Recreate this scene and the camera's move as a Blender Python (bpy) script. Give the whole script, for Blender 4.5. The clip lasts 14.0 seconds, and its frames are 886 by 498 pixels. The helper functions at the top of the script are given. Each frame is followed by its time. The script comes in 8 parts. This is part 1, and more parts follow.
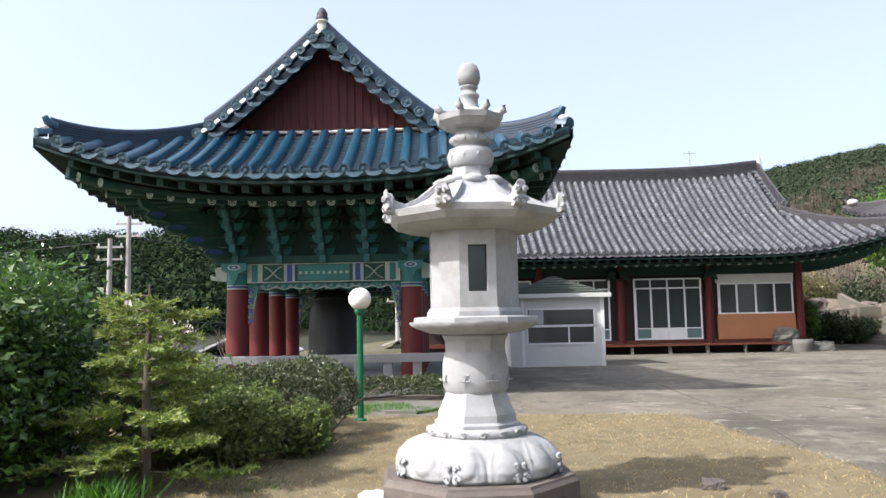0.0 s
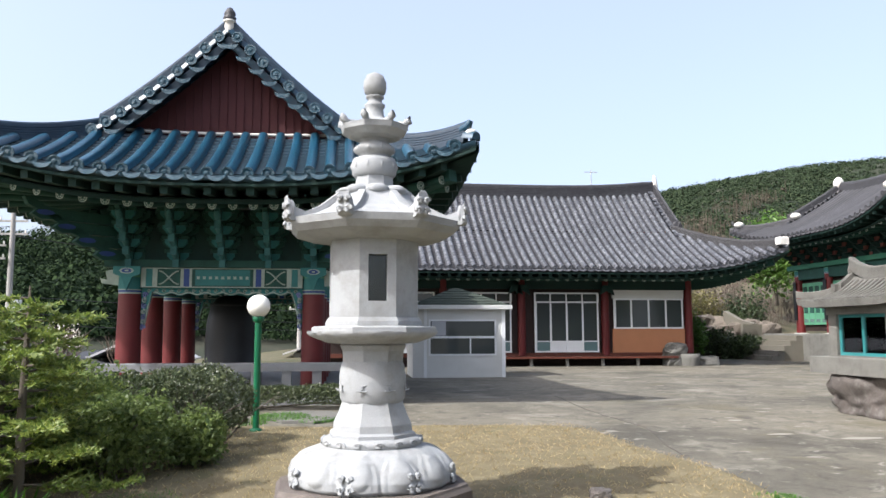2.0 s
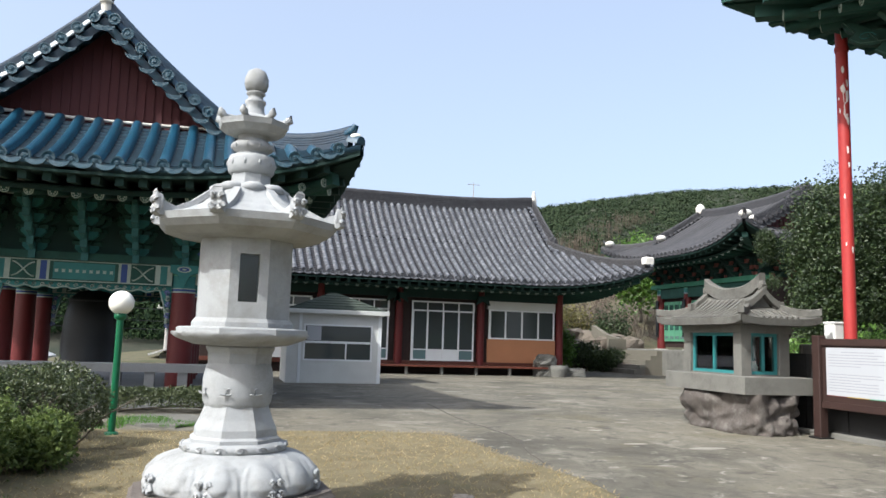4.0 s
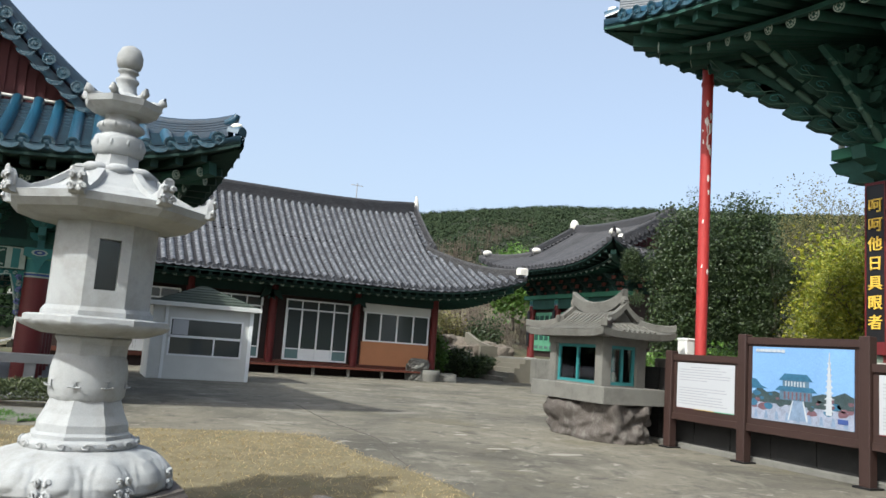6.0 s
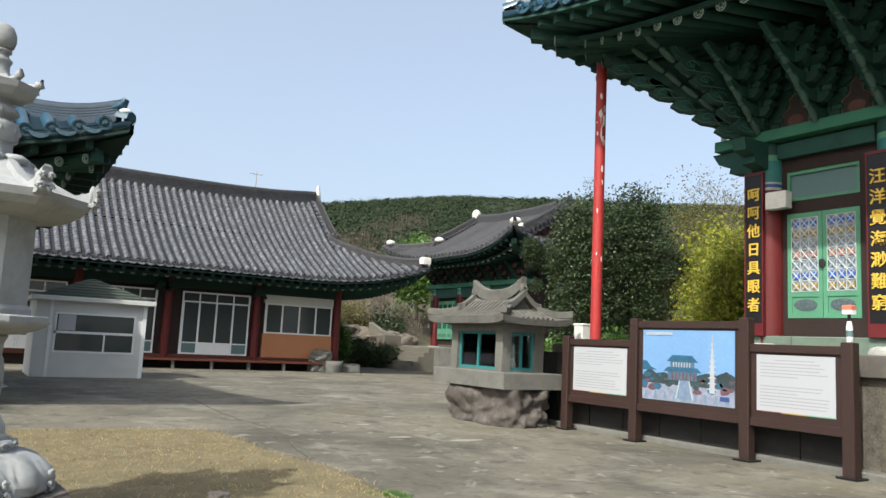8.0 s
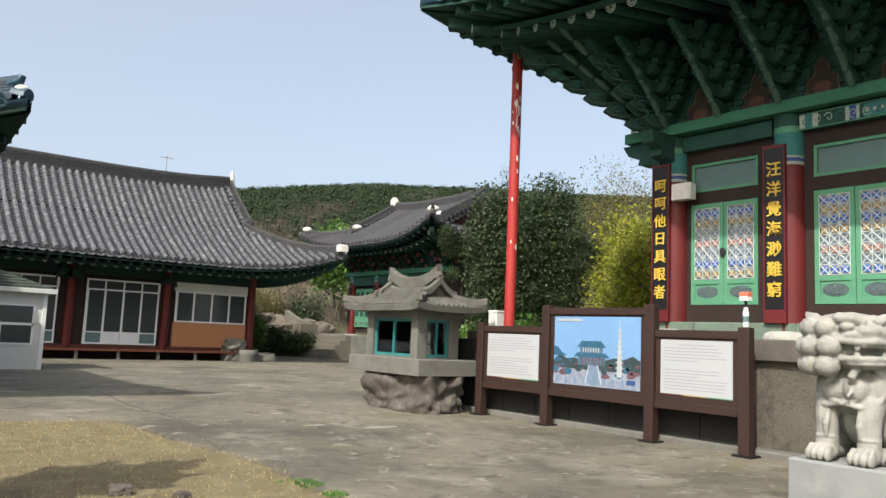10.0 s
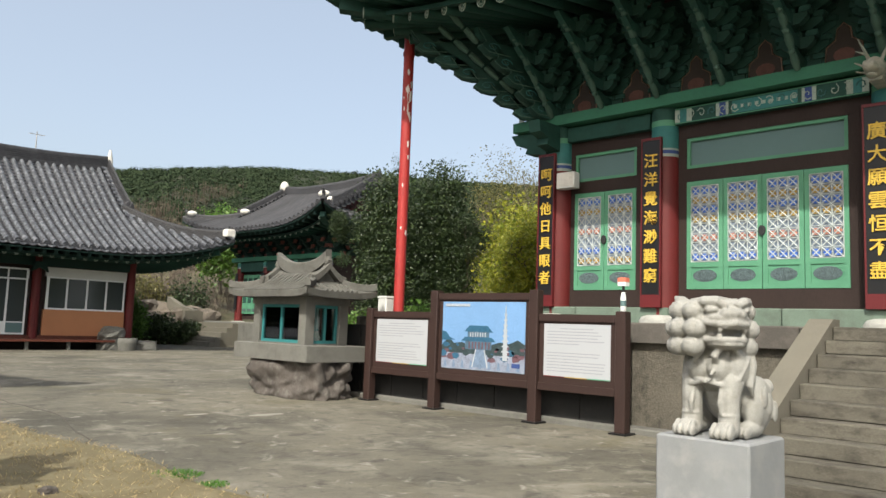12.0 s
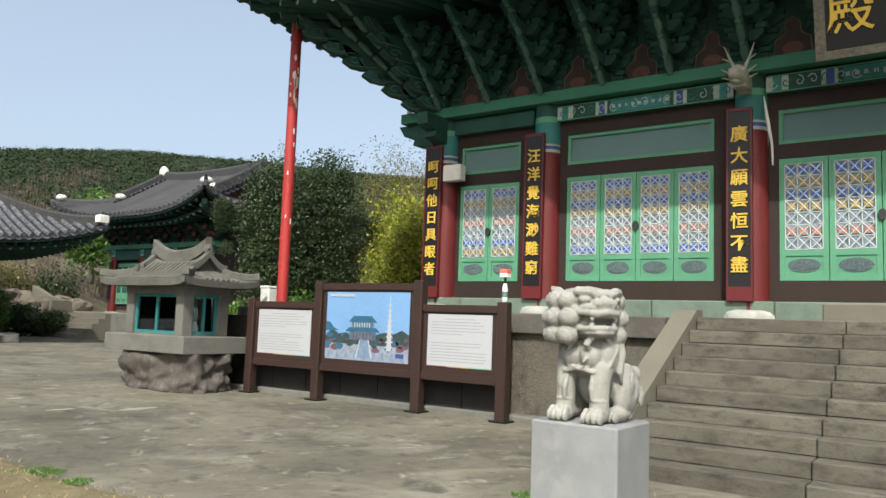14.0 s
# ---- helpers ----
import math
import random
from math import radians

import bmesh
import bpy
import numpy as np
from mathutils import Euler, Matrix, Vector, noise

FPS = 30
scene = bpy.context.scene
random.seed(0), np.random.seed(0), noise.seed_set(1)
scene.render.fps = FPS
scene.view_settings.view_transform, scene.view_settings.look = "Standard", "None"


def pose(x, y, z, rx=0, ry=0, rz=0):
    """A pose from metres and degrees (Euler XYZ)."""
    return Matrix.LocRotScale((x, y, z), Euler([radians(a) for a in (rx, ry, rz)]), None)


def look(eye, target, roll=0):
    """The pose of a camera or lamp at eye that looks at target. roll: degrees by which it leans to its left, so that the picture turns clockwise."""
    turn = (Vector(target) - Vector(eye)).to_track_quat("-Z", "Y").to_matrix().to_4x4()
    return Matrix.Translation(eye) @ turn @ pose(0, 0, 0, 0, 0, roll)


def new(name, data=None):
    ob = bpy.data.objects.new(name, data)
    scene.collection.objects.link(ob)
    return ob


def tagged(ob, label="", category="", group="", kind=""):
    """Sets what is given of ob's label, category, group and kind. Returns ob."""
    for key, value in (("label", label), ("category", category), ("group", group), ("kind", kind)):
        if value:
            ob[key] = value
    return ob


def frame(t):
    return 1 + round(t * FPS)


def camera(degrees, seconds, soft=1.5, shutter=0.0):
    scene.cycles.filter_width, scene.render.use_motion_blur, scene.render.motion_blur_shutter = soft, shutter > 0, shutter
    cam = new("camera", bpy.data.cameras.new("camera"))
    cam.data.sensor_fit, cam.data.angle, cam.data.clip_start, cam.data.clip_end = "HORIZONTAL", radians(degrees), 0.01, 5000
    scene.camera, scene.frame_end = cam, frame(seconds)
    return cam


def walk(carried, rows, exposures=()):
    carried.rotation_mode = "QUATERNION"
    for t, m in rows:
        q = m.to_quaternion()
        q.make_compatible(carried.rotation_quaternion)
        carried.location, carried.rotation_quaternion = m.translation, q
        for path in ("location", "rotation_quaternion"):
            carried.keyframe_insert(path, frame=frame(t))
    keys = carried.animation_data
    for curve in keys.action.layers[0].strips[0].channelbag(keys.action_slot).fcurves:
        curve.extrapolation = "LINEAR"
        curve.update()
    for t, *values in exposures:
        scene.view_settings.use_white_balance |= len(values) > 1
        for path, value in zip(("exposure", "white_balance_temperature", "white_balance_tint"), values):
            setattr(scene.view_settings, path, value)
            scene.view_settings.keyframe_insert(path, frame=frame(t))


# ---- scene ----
cam = camera(60.43, 14.0, soft=1.5)
PATH = [
    (0, pose(0.000, 0.000, 1.600, 95.51, 1.11, 0.10)),
    (0.5, pose(0.012, -0.004, 1.600, 95.82, 0.50, -1.29)),
    (1, pose(0.024, -0.008, 1.600, 95.96, 0.28, -3.23)),
    (1.5, pose(0.035, -0.012, 1.600, 95.99, 0.16, -5.18)),
    (2, pose(0.047, -0.016, 1.600, 96.19, 0.09, -7.08)),
    (2.5, pose(0.059, -0.020, 1.599, 96.69, -0.71, -9.49)),
    (3, pose(0.071, -0.025, 1.598, 96.90, -1.05, -11.64)),
    (5.5, pose(0.130, -0.052, 1.592, 97.05, -3.63, -23.41)),
    (6, pose(0.142, -0.058, 1.590, 97.53, -4.12, -25.56)),
    (6.5, pose(0.154, -0.064, 1.588, 97.95, -3.87, -27.54)),
    (7, pose(0.165, -0.071, 1.585, 97.73, -3.47, -29.48)),
    (9.5, pose(0.224, -0.106, 1.571, 96.76, -2.42, -36.99)),
    (10, pose(0.236, -0.114, 1.567, 96.58, -2.46, -38.80)),
    (10.5, pose(0.248, -0.122, 1.564, 96.30, -2.41, -41.04)),
    (11, pose(0.259, -0.130, 1.560, 96.12, -2.40, -43.04)),
    (11.5, pose(0.271, -0.139, 1.556, 95.98, -2.41, -44.95)),
    (12, pose(0.283, -0.147, 1.552, 95.88, -2.04, -46.89)),
    (12.5, pose(0.295, -0.156, 1.547, 95.76, -1.82, -48.87)),
    (13, pose(0.306, -0.165, 1.543, 95.64, -1.76, -50.85)),
    (13.5, pose(0.318, -0.174, 1.538, 95.58, -1.77, -53.01)),
    (14, pose(0.330, -0.184, 1.533, 95.55, -2.06, -55.30)),
]
walk(cam, PATH, exposures=[(0.0, 1.54, 6300, 13), (3.0, 1.37, 6150, 10), (6.5, 1.10, 6250, 5), (9.5, 1.08, 6650, 6), (11.0, 1.06, 6800, 6), (14.0, 0.99, 6550, 4)])

# ---- light ----
SUN = Vector((-4.58, -2.2, 5.2)).normalized()
world = bpy.data.worlds.new("sky")
scene.world = world
world.use_nodes = True
wn = world.node_tree.nodes
sky = wn.new("ShaderNodeTexSky")
sky.sky_type = 'NISHITA'
sky.sun_disc = False
sky.sun_elevation = math.asin(SUN.z)
sky.sun_rotation = math.atan2(SUN.x, SUN.y)
sky.air_density, sky.dust_density, sky.ozone_density = 0.80, 5.5, 0.8
# thin even spring haze over the blue
haze = wn.new("ShaderNodeMix")
haze.data_type = 'RGBA'
haze.inputs[0].default_value = 0.42
haze.inputs[7].default_value = (2.38, 2.52, 2.74, 1)
world.node_tree.links.new(sky.outputs[0], haze.inputs[6])
world.node_tree.links.new(haze.outputs[2], wn["Background"].inputs[0])
wn["Background"].inputs[1].default_value = 0.15
sun = new("sun", bpy.data.lights.new("sun", "SUN"))
sun.data.energy, sun.data.angle, sun.data.color = 2.5, radians(0.6), (1.0, 0.965, 0.91)
sun.matrix_world = look(SUN * 50, (0, 0, 0))

# ---- materials ----
def mat(name, base, rough=0.7, var=0.25, scale=6.0, fine=60.0, bump=0.2, metal=0.0, tint=None, dirt=0.0, rnd=0.0, stretch=(1, 1, 1), spec=0.4):
    """A surface with colour variation at two scales, fine relief, and optional stains of colour tint."""
    m = bpy.data.materials.new(name)
    m.use_nodes = True
    n, l = m.node_tree.nodes, m.node_tree.links
    b = n["Principled BSDF"]
    b.inputs["Roughness"].default_value = rough
    b.inputs["Metallic"].default_value = metal
    b.inputs["Specular IOR Level"].default_value = spec
    geo = n.new("ShaderNodeNewGeometry")
    mp = n.new("ShaderNodeMapping")
    mp.inputs["Scale"].default_value = stretch
    l.new(geo.outputs["Position"], mp.inputs[0])
    big, small = n.new("ShaderNodeTexNoise"), n.new("ShaderNodeTexNoise")
    for t, s, d in ((big, scale * 0.25, 6), (small, fine, 4)):
        l.new(mp.outputs[0], t.inputs["Vector"])
        t.inputs["Scale"].default_value, t.inputs["Detail"].default_value = s, d
        t.inputs["Roughness"].default_value = 0.65
    add = n.new("ShaderNodeMath")
    add.operation = 'ADD'
    l.new(big.outputs[0], add.inputs[0])
    l.new(small.outputs[0], add.inputs[1])
    rng = n.new("ShaderNodeMapRange")
    rng.inputs[1].default_value, rng.inputs[2].default_value = 0.55, 1.45
    rng.inputs[3].default_value, rng.inputs[4].default_value = 1 - var, 1 + var
    l.new(add.outputs[0], rng.inputs[0])
    last = rng.outputs[0]
    if rnd:
        oi = n.new("ShaderNodeObjectInfo")
        r2 = n.new("ShaderNodeMapRange")
        r2.inputs[3].default_value, r2.inputs[4].default_value = 1 - rnd, 1 + rnd
        l.new(oi.outputs["Random"], r2.inputs[0])
        mu = n.new("ShaderNodeMath")
        mu.operation = 'MULTIPLY'
        l.new(last, mu.inputs[0])
        l.new(r2.outputs[0], mu.inputs[1])
        last = mu.outputs[0]
    col = n.new("ShaderNodeMix")
    col.data_type, col.blend_type = 'RGBA', 'MULTIPLY'
    col.inputs[0].default_value = 1
    col.inputs[6].default_value = (*base, 1)
    l.new(last, col.inputs[7])
    out = col.outputs[2]
    if dirt:
        st = n.new("ShaderNodeTexNoise")
        st.inputs["Scale"].default_value, st.inputs["Detail"].default_value, st.inputs["Roughness"].default_value = scale * 0.6, 8, 0.7
        l.new(mp.outputs[0], st.inputs["Vector"])
        ra = n.new("ShaderNodeMapRange")
        ra.inputs[1].default_value, ra.inputs[2].default_value = 0.48, 0.68
        ra.inputs[4].default_value = dirt
        l.new(st.outputs[0], ra.inputs[0])
        mx = n.new("ShaderNodeMix")
        mx.data_type = 'RGBA'
        l.new(ra.outputs[0], mx.inputs[0])
        l.new(out, mx.inputs[6])
        mx.inputs[7].default_value = (*(tint or (0.1, 0.09, 0.08)), 1)
        out = mx.outputs[2]
    l.new(out, b.inputs["Base Color"])
    if bump:
        bp = n.new("ShaderNodeBump")
        bp.inputs["Strength"].default_value, bp.inputs["Distance"].default_value = bump, 0.02
        l.new(add.outputs[0], bp.inputs["Height"])
        l.new(bp.outputs[0], b.inputs["Normal"])
    return m


def leaf_mat(name, a, b_, trans=0.25, rough=0.5):
    """Foliage whose clumps differ in colour, with some light through the leaves."""
    m = bpy.data.materials.new(name)
    m.use_nodes = True
    n, l = m.node_tree.nodes, m.node_tree.links
    b = n["Principled BSDF"]
    geo = n.new("ShaderNodeNewGeometry")
    mx = n.new("ShaderNodeMix")
    mx.data_type = 'RGBA'
    l.new(geo.outputs["Random Per Island"], mx.inputs[0])
    mx.inputs[6].default_value, mx.inputs[7].default_value = (*a, 1), (*b_, 1)
    l.new(mx.outputs[2], b.inputs["Base Color"])
    b.inputs["Roughness"].default_value = rough
    b.inputs["Specular IOR Level"].default_value = 0.12 if rough > 0.8 else 0.5
    tr = n.new("ShaderNodeBsdfTranslucent")
    l.new(mx.outputs[2], tr.inputs[0])
    ms = n.new("ShaderNodeMixShader")
    ms.inputs[0].default_value = trans
    l.new(b.outputs[0], ms.inputs[1])
    l.new(tr.outputs[0], ms.inputs[2])
    l.new(ms.outputs[0], n["Material Output"].inputs[0])
    return m


def ground_mat(name, base, patches, rough=0.9):
    """Ground with several stains, each (colour, noise scale, low, high, amount)."""
    m = mat(name, base, rough, 0.22, 3.0, 45.0, 0.35)
    n, l = m.node_tree.nodes, m.node_tree.links
    b = n["Principled BSDF"]
    geo = n.new("ShaderNodeNewGeometry")
    out = b.inputs["Base Color"].links[0].from_socket
    for i, (colour, sc, lo, hi, amount) in enumerate(patches):
        t = n.new("ShaderNodeTexNoise")
        t.inputs["Scale"].default_value, t.inputs["Detail"].default_value, t.inputs["Roughness"].default_value = sc, 9, 0.68
        t.inputs["Distortion"].default_value = 0.6
        mp = n.new("ShaderNodeMapping")
        mp.inputs["Location"].default_value = (i * 17.3, i * 5.1, 0)
        l.new(geo.outputs["Position"], mp.inputs[0])
        l.new(mp.outputs[0], t.inputs["Vector"])
        r = n.new("ShaderNodeMapRange")
        r.inputs[1].default_value, r.inputs[2].default_value, r.inputs[4].default_value = lo, hi, amount
        l.new(t.outputs[0], r.inputs[0])
        mx = n.new("ShaderNodeMix")
        mx.data_type = 'RGBA'
        l.new(r.outputs[0], mx.inputs[0])
        l.new(out, mx.inputs[6])
        mx.inputs[7].default_value = (*colour, 1)
        out = mx.outputs[2]
    l.new(out, b.inputs["Base Color"])
    return m


def glass_mat(name, tint=(0.05, 0.06, 0.06)):
    m = bpy.data.materials.new(name)
    m.use_nodes = True
    b = m.node_tree.nodes["Principled BSDF"]
    b.inputs["Base Color"].default_value = (*tint, 1)
    b.inputs["Roughness"].default_value = 0.06
    b.inputs["Specular IOR Level"].default_value = 0.6
    return m


def clear_glass(name):
    m = bpy.data.materials.new(name)
    m.use_nodes = True
    n, l = m.node_tree.nodes, m.node_tree.links
    t, g, mx, fr = n.new("ShaderNodeBsdfTransparent"), n.new("ShaderNodeBsdfGlossy"), n.new("ShaderNodeMixShader"), n.new("ShaderNodeFresnel")
    t.inputs[0].default_value = (0.85, 0.9, 0.88, 1)
    g.inputs["Roughness"].default_value = 0.03
    l.new(fr.outputs[0], mx.inputs[0])
    l.new(t.outputs[0], mx.inputs[1])
    l.new(g.outputs[0], mx.inputs[2])
    l.new(mx.outputs[0], n["Material Output"].inputs[0])
    return m


M_CONC = ground_mat("weathered concrete paving", (0.1390, 0.1276, 0.0986), [
    ((0.0528, 0.0493, 0.0378), 0.28, 0.45, 0.64, 0.9), ((0.2200, 0.2068, 0.1672), 0.7, 0.52, 0.68, 0.85),
    ((0.0440, 0.0414, 0.0326), 1.9, 0.54, 0.66, 0.8), ((0.2904, 0.2772, 0.2376), 3.1, 0.59, 0.68, 0.85), ((0.1056, 0.0924, 0.0528), 0.5, 0.55, 0.68, 0.7), ((0.0528, 0.0493, 0.0396), 7.0, 0.56, 0.66, 0.6)])
M_LAWN = ground_mat("dry winter lawn", (0.136, 0.113, 0.060), [
    ((0.0972, 0.0756, 0.0360), 1.2, 0.45, 0.65, 0.75), ((0.2232, 0.1908, 0.1152), 3.5, 0.5, 0.68, 0.7), ((0.0540, 0.0684, 0.0216), 0.8, 0.56, 0.7, 0.5)])
M_EARTH = ground_mat("earth and dry grass", (0.091, 0.077, 0.042), [((0.042, 0.052, 0.017), 0.3, 0.42, 0.6, 0.8), ((0.140, 0.112, 0.063), 0.9, 0.5, 0.7, 0.7)])
M_GRANITE = mat("pale granite", (0.315, 0.328, 0.334), 0.85, 0.24, 5, 160, 0.4, dirt=0.6, tint=(0.1892, 0.1892, 0.1763))
M_DARKSTONE = mat("dark weathered stone", (0.10, 0.085, 0.075), 0.8, 0.3, 7, 120, 0.35, dirt=0.4, tint=(0.2, 0.18, 0.16))
M_STONE = mat("grey weathered stone", (0.138, 0.136, 0.122), 0.85, 0.3, 4, 120, 0.35, dirt=0.5, tint=(0.065, 0.062, 0.053))
M_STAIR = mat("grey granite steps", (0.108, 0.100, 0.080), 0.88, 0.5, 9, 90, 0.6, dirt=0.9, tint=(0.034, 0.029, 0.024), stretch=(1, 0.55, 1.3), rnd=0.12)
M_WALLSTONE = mat("blackened plaster wall", (0.098, 0.089, 0.071), 0.92, 0.55, 5, 30, 0.9, dirt=0.85, tint=(0.024, 0.022, 0.019), stretch=(1, 1, 0.75))
M_ROCK = mat("purple grey field rock", (0.080, 0.069, 0.061), 0.9, 0.6, 9, 45, 0.9, dirt=0.6, tint=(0.19, 0.18, 0.165))
M_SILL = mat("green stained stone", (0.125, 0.17, 0.135), 0.85, 0.3, 5, 120, 0.3, dirt=0.5, tint=(0.07, 0.08, 0.065))
M_BLUETILE = mat("glazed blue green roof tile", (0.009, 0.048, 0.085), 0.30, 0.5, 5, 30, 0.15, dirt=0.4, tint=(0.022, 0.085, 0.12), rnd=0.2, spec=0.55)
M_BLUERIDGE = mat("dark blue ridge tile", (0.006, 0.022, 0.042), 0.38, 0.5, 6, 40, 0.2, dirt=0.3, tint=(0.025, 0.06, 0.09), spec=0.5)
M_LILAC = mat("pale violet blue paint", (0.16, 0.18, 0.36), 0.7, 0.3, 10, 70, 0.2)
M_BLUEPAN = mat("glazed blue green pan tile", (0.0055, 0.028, 0.046), 0.36, 0.5, 5, 30, 0.15, dirt=0.35, tint=(0.016, 0.056, 0.076), spec=0.5)
M_TILEEND = mat("carved tile end", (0.010, 0.048, 0.075), 0.42, 0.5, 60, 90, 0.8, dirt=0.5, tint=(0.075, 0.15, 0.18), spec=0.4)
M_GREYTILE = mat("grey clay roof tile", (0.055, 0.059, 0.069), 0.62, 0.6, 9, 40, 0.4, dirt=0.85, tint=(0.23, 0.24, 0.26), rnd=0.07)
M_GREYPAN = mat("dark clay pan tile", (0.045, 0.045, 0.05), 0.75, 0.35, 5, 60, 0.3)
M_DARKTILE = mat("dark clay roof tile", (0.045, 0.045, 0.049), 0.65, 0.35, 4, 50, 0.3, rnd=0.2)
M_DARKRIDGE = mat("blackened ridge tile", (0.024, 0.024, 0.027), 0.6, 0.5, 8, 50, 0.4, dirt=0.35, tint=(0.07, 0.07, 0.075))
M_LIME = mat("white lime mortar", (0.612, 0.595, 0.544), 0.9, 0.2, 5, 60, 0.3, dirt=0.4, tint=(0.297, 0.281, 0.255))
M_GREEN = mat("faded green dancheong paint", (0.013, 0.060, 0.046), 0.75, 0.4, 6, 70, 0.3, dirt=0.45, tint=(0.008, 0.024, 0.02))
M_GREENL = mat("pale green paint", (0.0859, 0.2567, 0.1530), 0.65, 0.2, 6, 70, 0.2, dirt=0.25, tint=(0.0553, 0.1649, 0.1037))
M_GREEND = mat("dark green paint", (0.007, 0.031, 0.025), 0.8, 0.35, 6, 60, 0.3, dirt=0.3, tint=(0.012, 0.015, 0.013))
M_TEAL = mat("teal paint", (0.031, 0.155, 0.149), 0.7, 0.3, 6, 60, 0.2, dirt=0.3, tint=(0.019, 0.081, 0.074))
M_BLUE = mat("cobalt blue paint", (0.03, 0.06, 0.20), 0.7, 0.3, 8, 70, 0.2)
M_WHITE = mat("white line paint", (0.31, 0.36, 0.31), 0.7, 0.3, 10, 70, 0.2, dirt=0.3, tint=(0.1, 0.2, 0.15))
M_RED = mat("oxblood column paint", (0.1071, 0.0110, 0.0110), 0.55, 0.25, 4, 50, 0.15, dirt=0.25, tint=(0.0612, 0.0102, 0.0102))
M_REDB = mat("dark red lacquer", (0.105, 0.011, 0.013), 0.5, 0.2, 4, 50, 0.15)
M_BROWN = mat("dark brown timber", (0.023, 0.0125, 0.0100), 0.75, 0.45, 5, 60, 0.3, stretch=(1, 1, 0.2))
M_GABLE = mat("maroon gable boards", (0.059, 0.010, 0.012), 0.7, 0.35, 5, 60, 0.3, stretch=(1, 1, 0.15))
M_ORANGE = mat("orange pink plaster", (0.416, 0.188, 0.092), 0.8, 0.15, 3, 60, 0.2)
M_CREAM = mat("cream white paint", (0.5780, 0.5865, 0.5610), 0.6, 0.12, 3, 50, 0.15, dirt=0.2, tint=(0.4250, 0.4250, 0.3910))
M_BLACK = mat("black lacquer", (0.008, 0.008, 0.009), 0.45, 0.2, 5, 60, 0.1)
M_GOLD = mat("gold paint", (0.62, 0.42, 0.06), 0.45, 0.2, 20, 90, 0.2)
# opaque pane; the darkness of the room behind is put into its colour
M_GLASS = glass_mat("window glass darkened for unlit rooms")
M_CLEAR = clear_glass("clear glass")
M_GRATE = mat("fine blue grey mesh screen", (0.1024, 0.1728, 0.1728), 0.7, 0.12, 4, 200, 0.3)
# near-black: paints in the unlit inside behind windows and lantern openings
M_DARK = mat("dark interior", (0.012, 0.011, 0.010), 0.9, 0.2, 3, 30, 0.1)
M_BELL = mat("dark bronze bell", (0.035, 0.036, 0.036), 0.5, 0.3, 4, 60, 0.2, metal=0.4)
M_RAIL = mat("grey painted concrete", (0.189, 0.196, 0.203), 0.85, 0.2, 3, 60, 0.3, dirt=0.35, tint=(0.112, 0.112, 0.112))
M_CHOC = mat("brown stained timber", (0.030, 0.015, 0.012), 0.6, 0.3, 4, 60, 0.25, stretch=(1, 1, 0.2))
M_LAMPGREEN = mat("green enamel", (0.0080, 0.1040, 0.0440), 0.35, 0.15, 4, 50, 0.05)
M_GLOBE = mat("white opal globe", (0.80, 0.78, 0.70), 0.3, 0.06, 4, 50, 0.02)
M_PVC = mat("white window frame", (0.72, 0.74, 0.74), 0.5, 0.08, 4, 60, 0.05)
M_GALV = mat("grey utility pole", (0.30, 0.29, 0.27), 0.8, 0.2, 3, 40, 0.2)
M_WOODRED = mat("red brown floor boards", (0.0960, 0.0270, 0.0150), 0.6, 0.25, 4, 40, 0.2)
M_BARK = mat("grey brown bark", (0.10, 0.085, 0.065), 0.9, 0.35, 12, 90, 0.6, stretch=(1, 1, 0.3))
M_TWIG = mat("pale bare twigs", (0.125, 0.10, 0.08), 0.9, 0.3, 6, 60, 0.3)
M_POLE = mat("peeling red pole paint", (0.33, 0.028, 0.026), 0.55, 0.2, 4, 60, 0.2)
M_SHINGLE = mat("green asphalt shingle", (0.045, 0.058, 0.045), 0.9, 0.35, 6, 80, 0.5)
L_CAMELLIA = leaf_mat("glossy camellia leaves", (0.022, 0.058, 0.014), (0.10, 0.19, 0.045), 0.3, 0.27)
L_FIR = leaf_mat("yellow green fir needles", (0.075, 0.135, 0.024), (0.25, 0.30, 0.06), 0.4)
L_HEDGE = leaf_mat("azalea hedge leaves", (0.022, 0.040, 0.012), (0.10, 0.12, 0.05), 0.2, 0.4)
L_SHRUB = leaf_mat("yellow green shrub leaves", (0.055, 0.095, 0.022), (0.20, 0.26, 0.075), 0.45)
L_FOREST = leaf_mat("dark evergreen leaves", (0.010, 0.026, 0.008), (0.050, 0.078, 0.022), 0.2)
L_YELLOW = leaf_mat("yellow green spring leaves", (0.12, 0.17, 0.012), (0.34, 0.33, 0.03), 0.3)
L_OLIVE = leaf_mat("olive leaves", (0.09, 0.09, 0.03), (0.2, 0.18, 0.06), 0.3)
# bluish haze of the distance is mixed into both greens
L_PINE = leaf_mat("pine hill crowns with haze mixed in", (0.015, 0.026, 0.014), (0.040, 0.056, 0.028), 0.05, 0.95)
L_BROWN = leaf_mat("bare brown woods", (0.0638, 0.0510, 0.0391), (0.1105, 0.0918, 0.0723), 0.05, 0.9)
L_RIDGE = leaf_mat("dark ridge crowns", (0.005, 0.013, 0.006), (0.022, 0.040, 0.014), 0.08, 0.9)
L_GRASS = leaf_mat("bright green grass", (0.035, 0.12, 0.008), (0.09, 0.22, 0.02), 0.3)
L_DRY = leaf_mat("dry grass blades", (0.26, 0.19, 0.08), (0.48, 0.39, 0.21), 0.3)


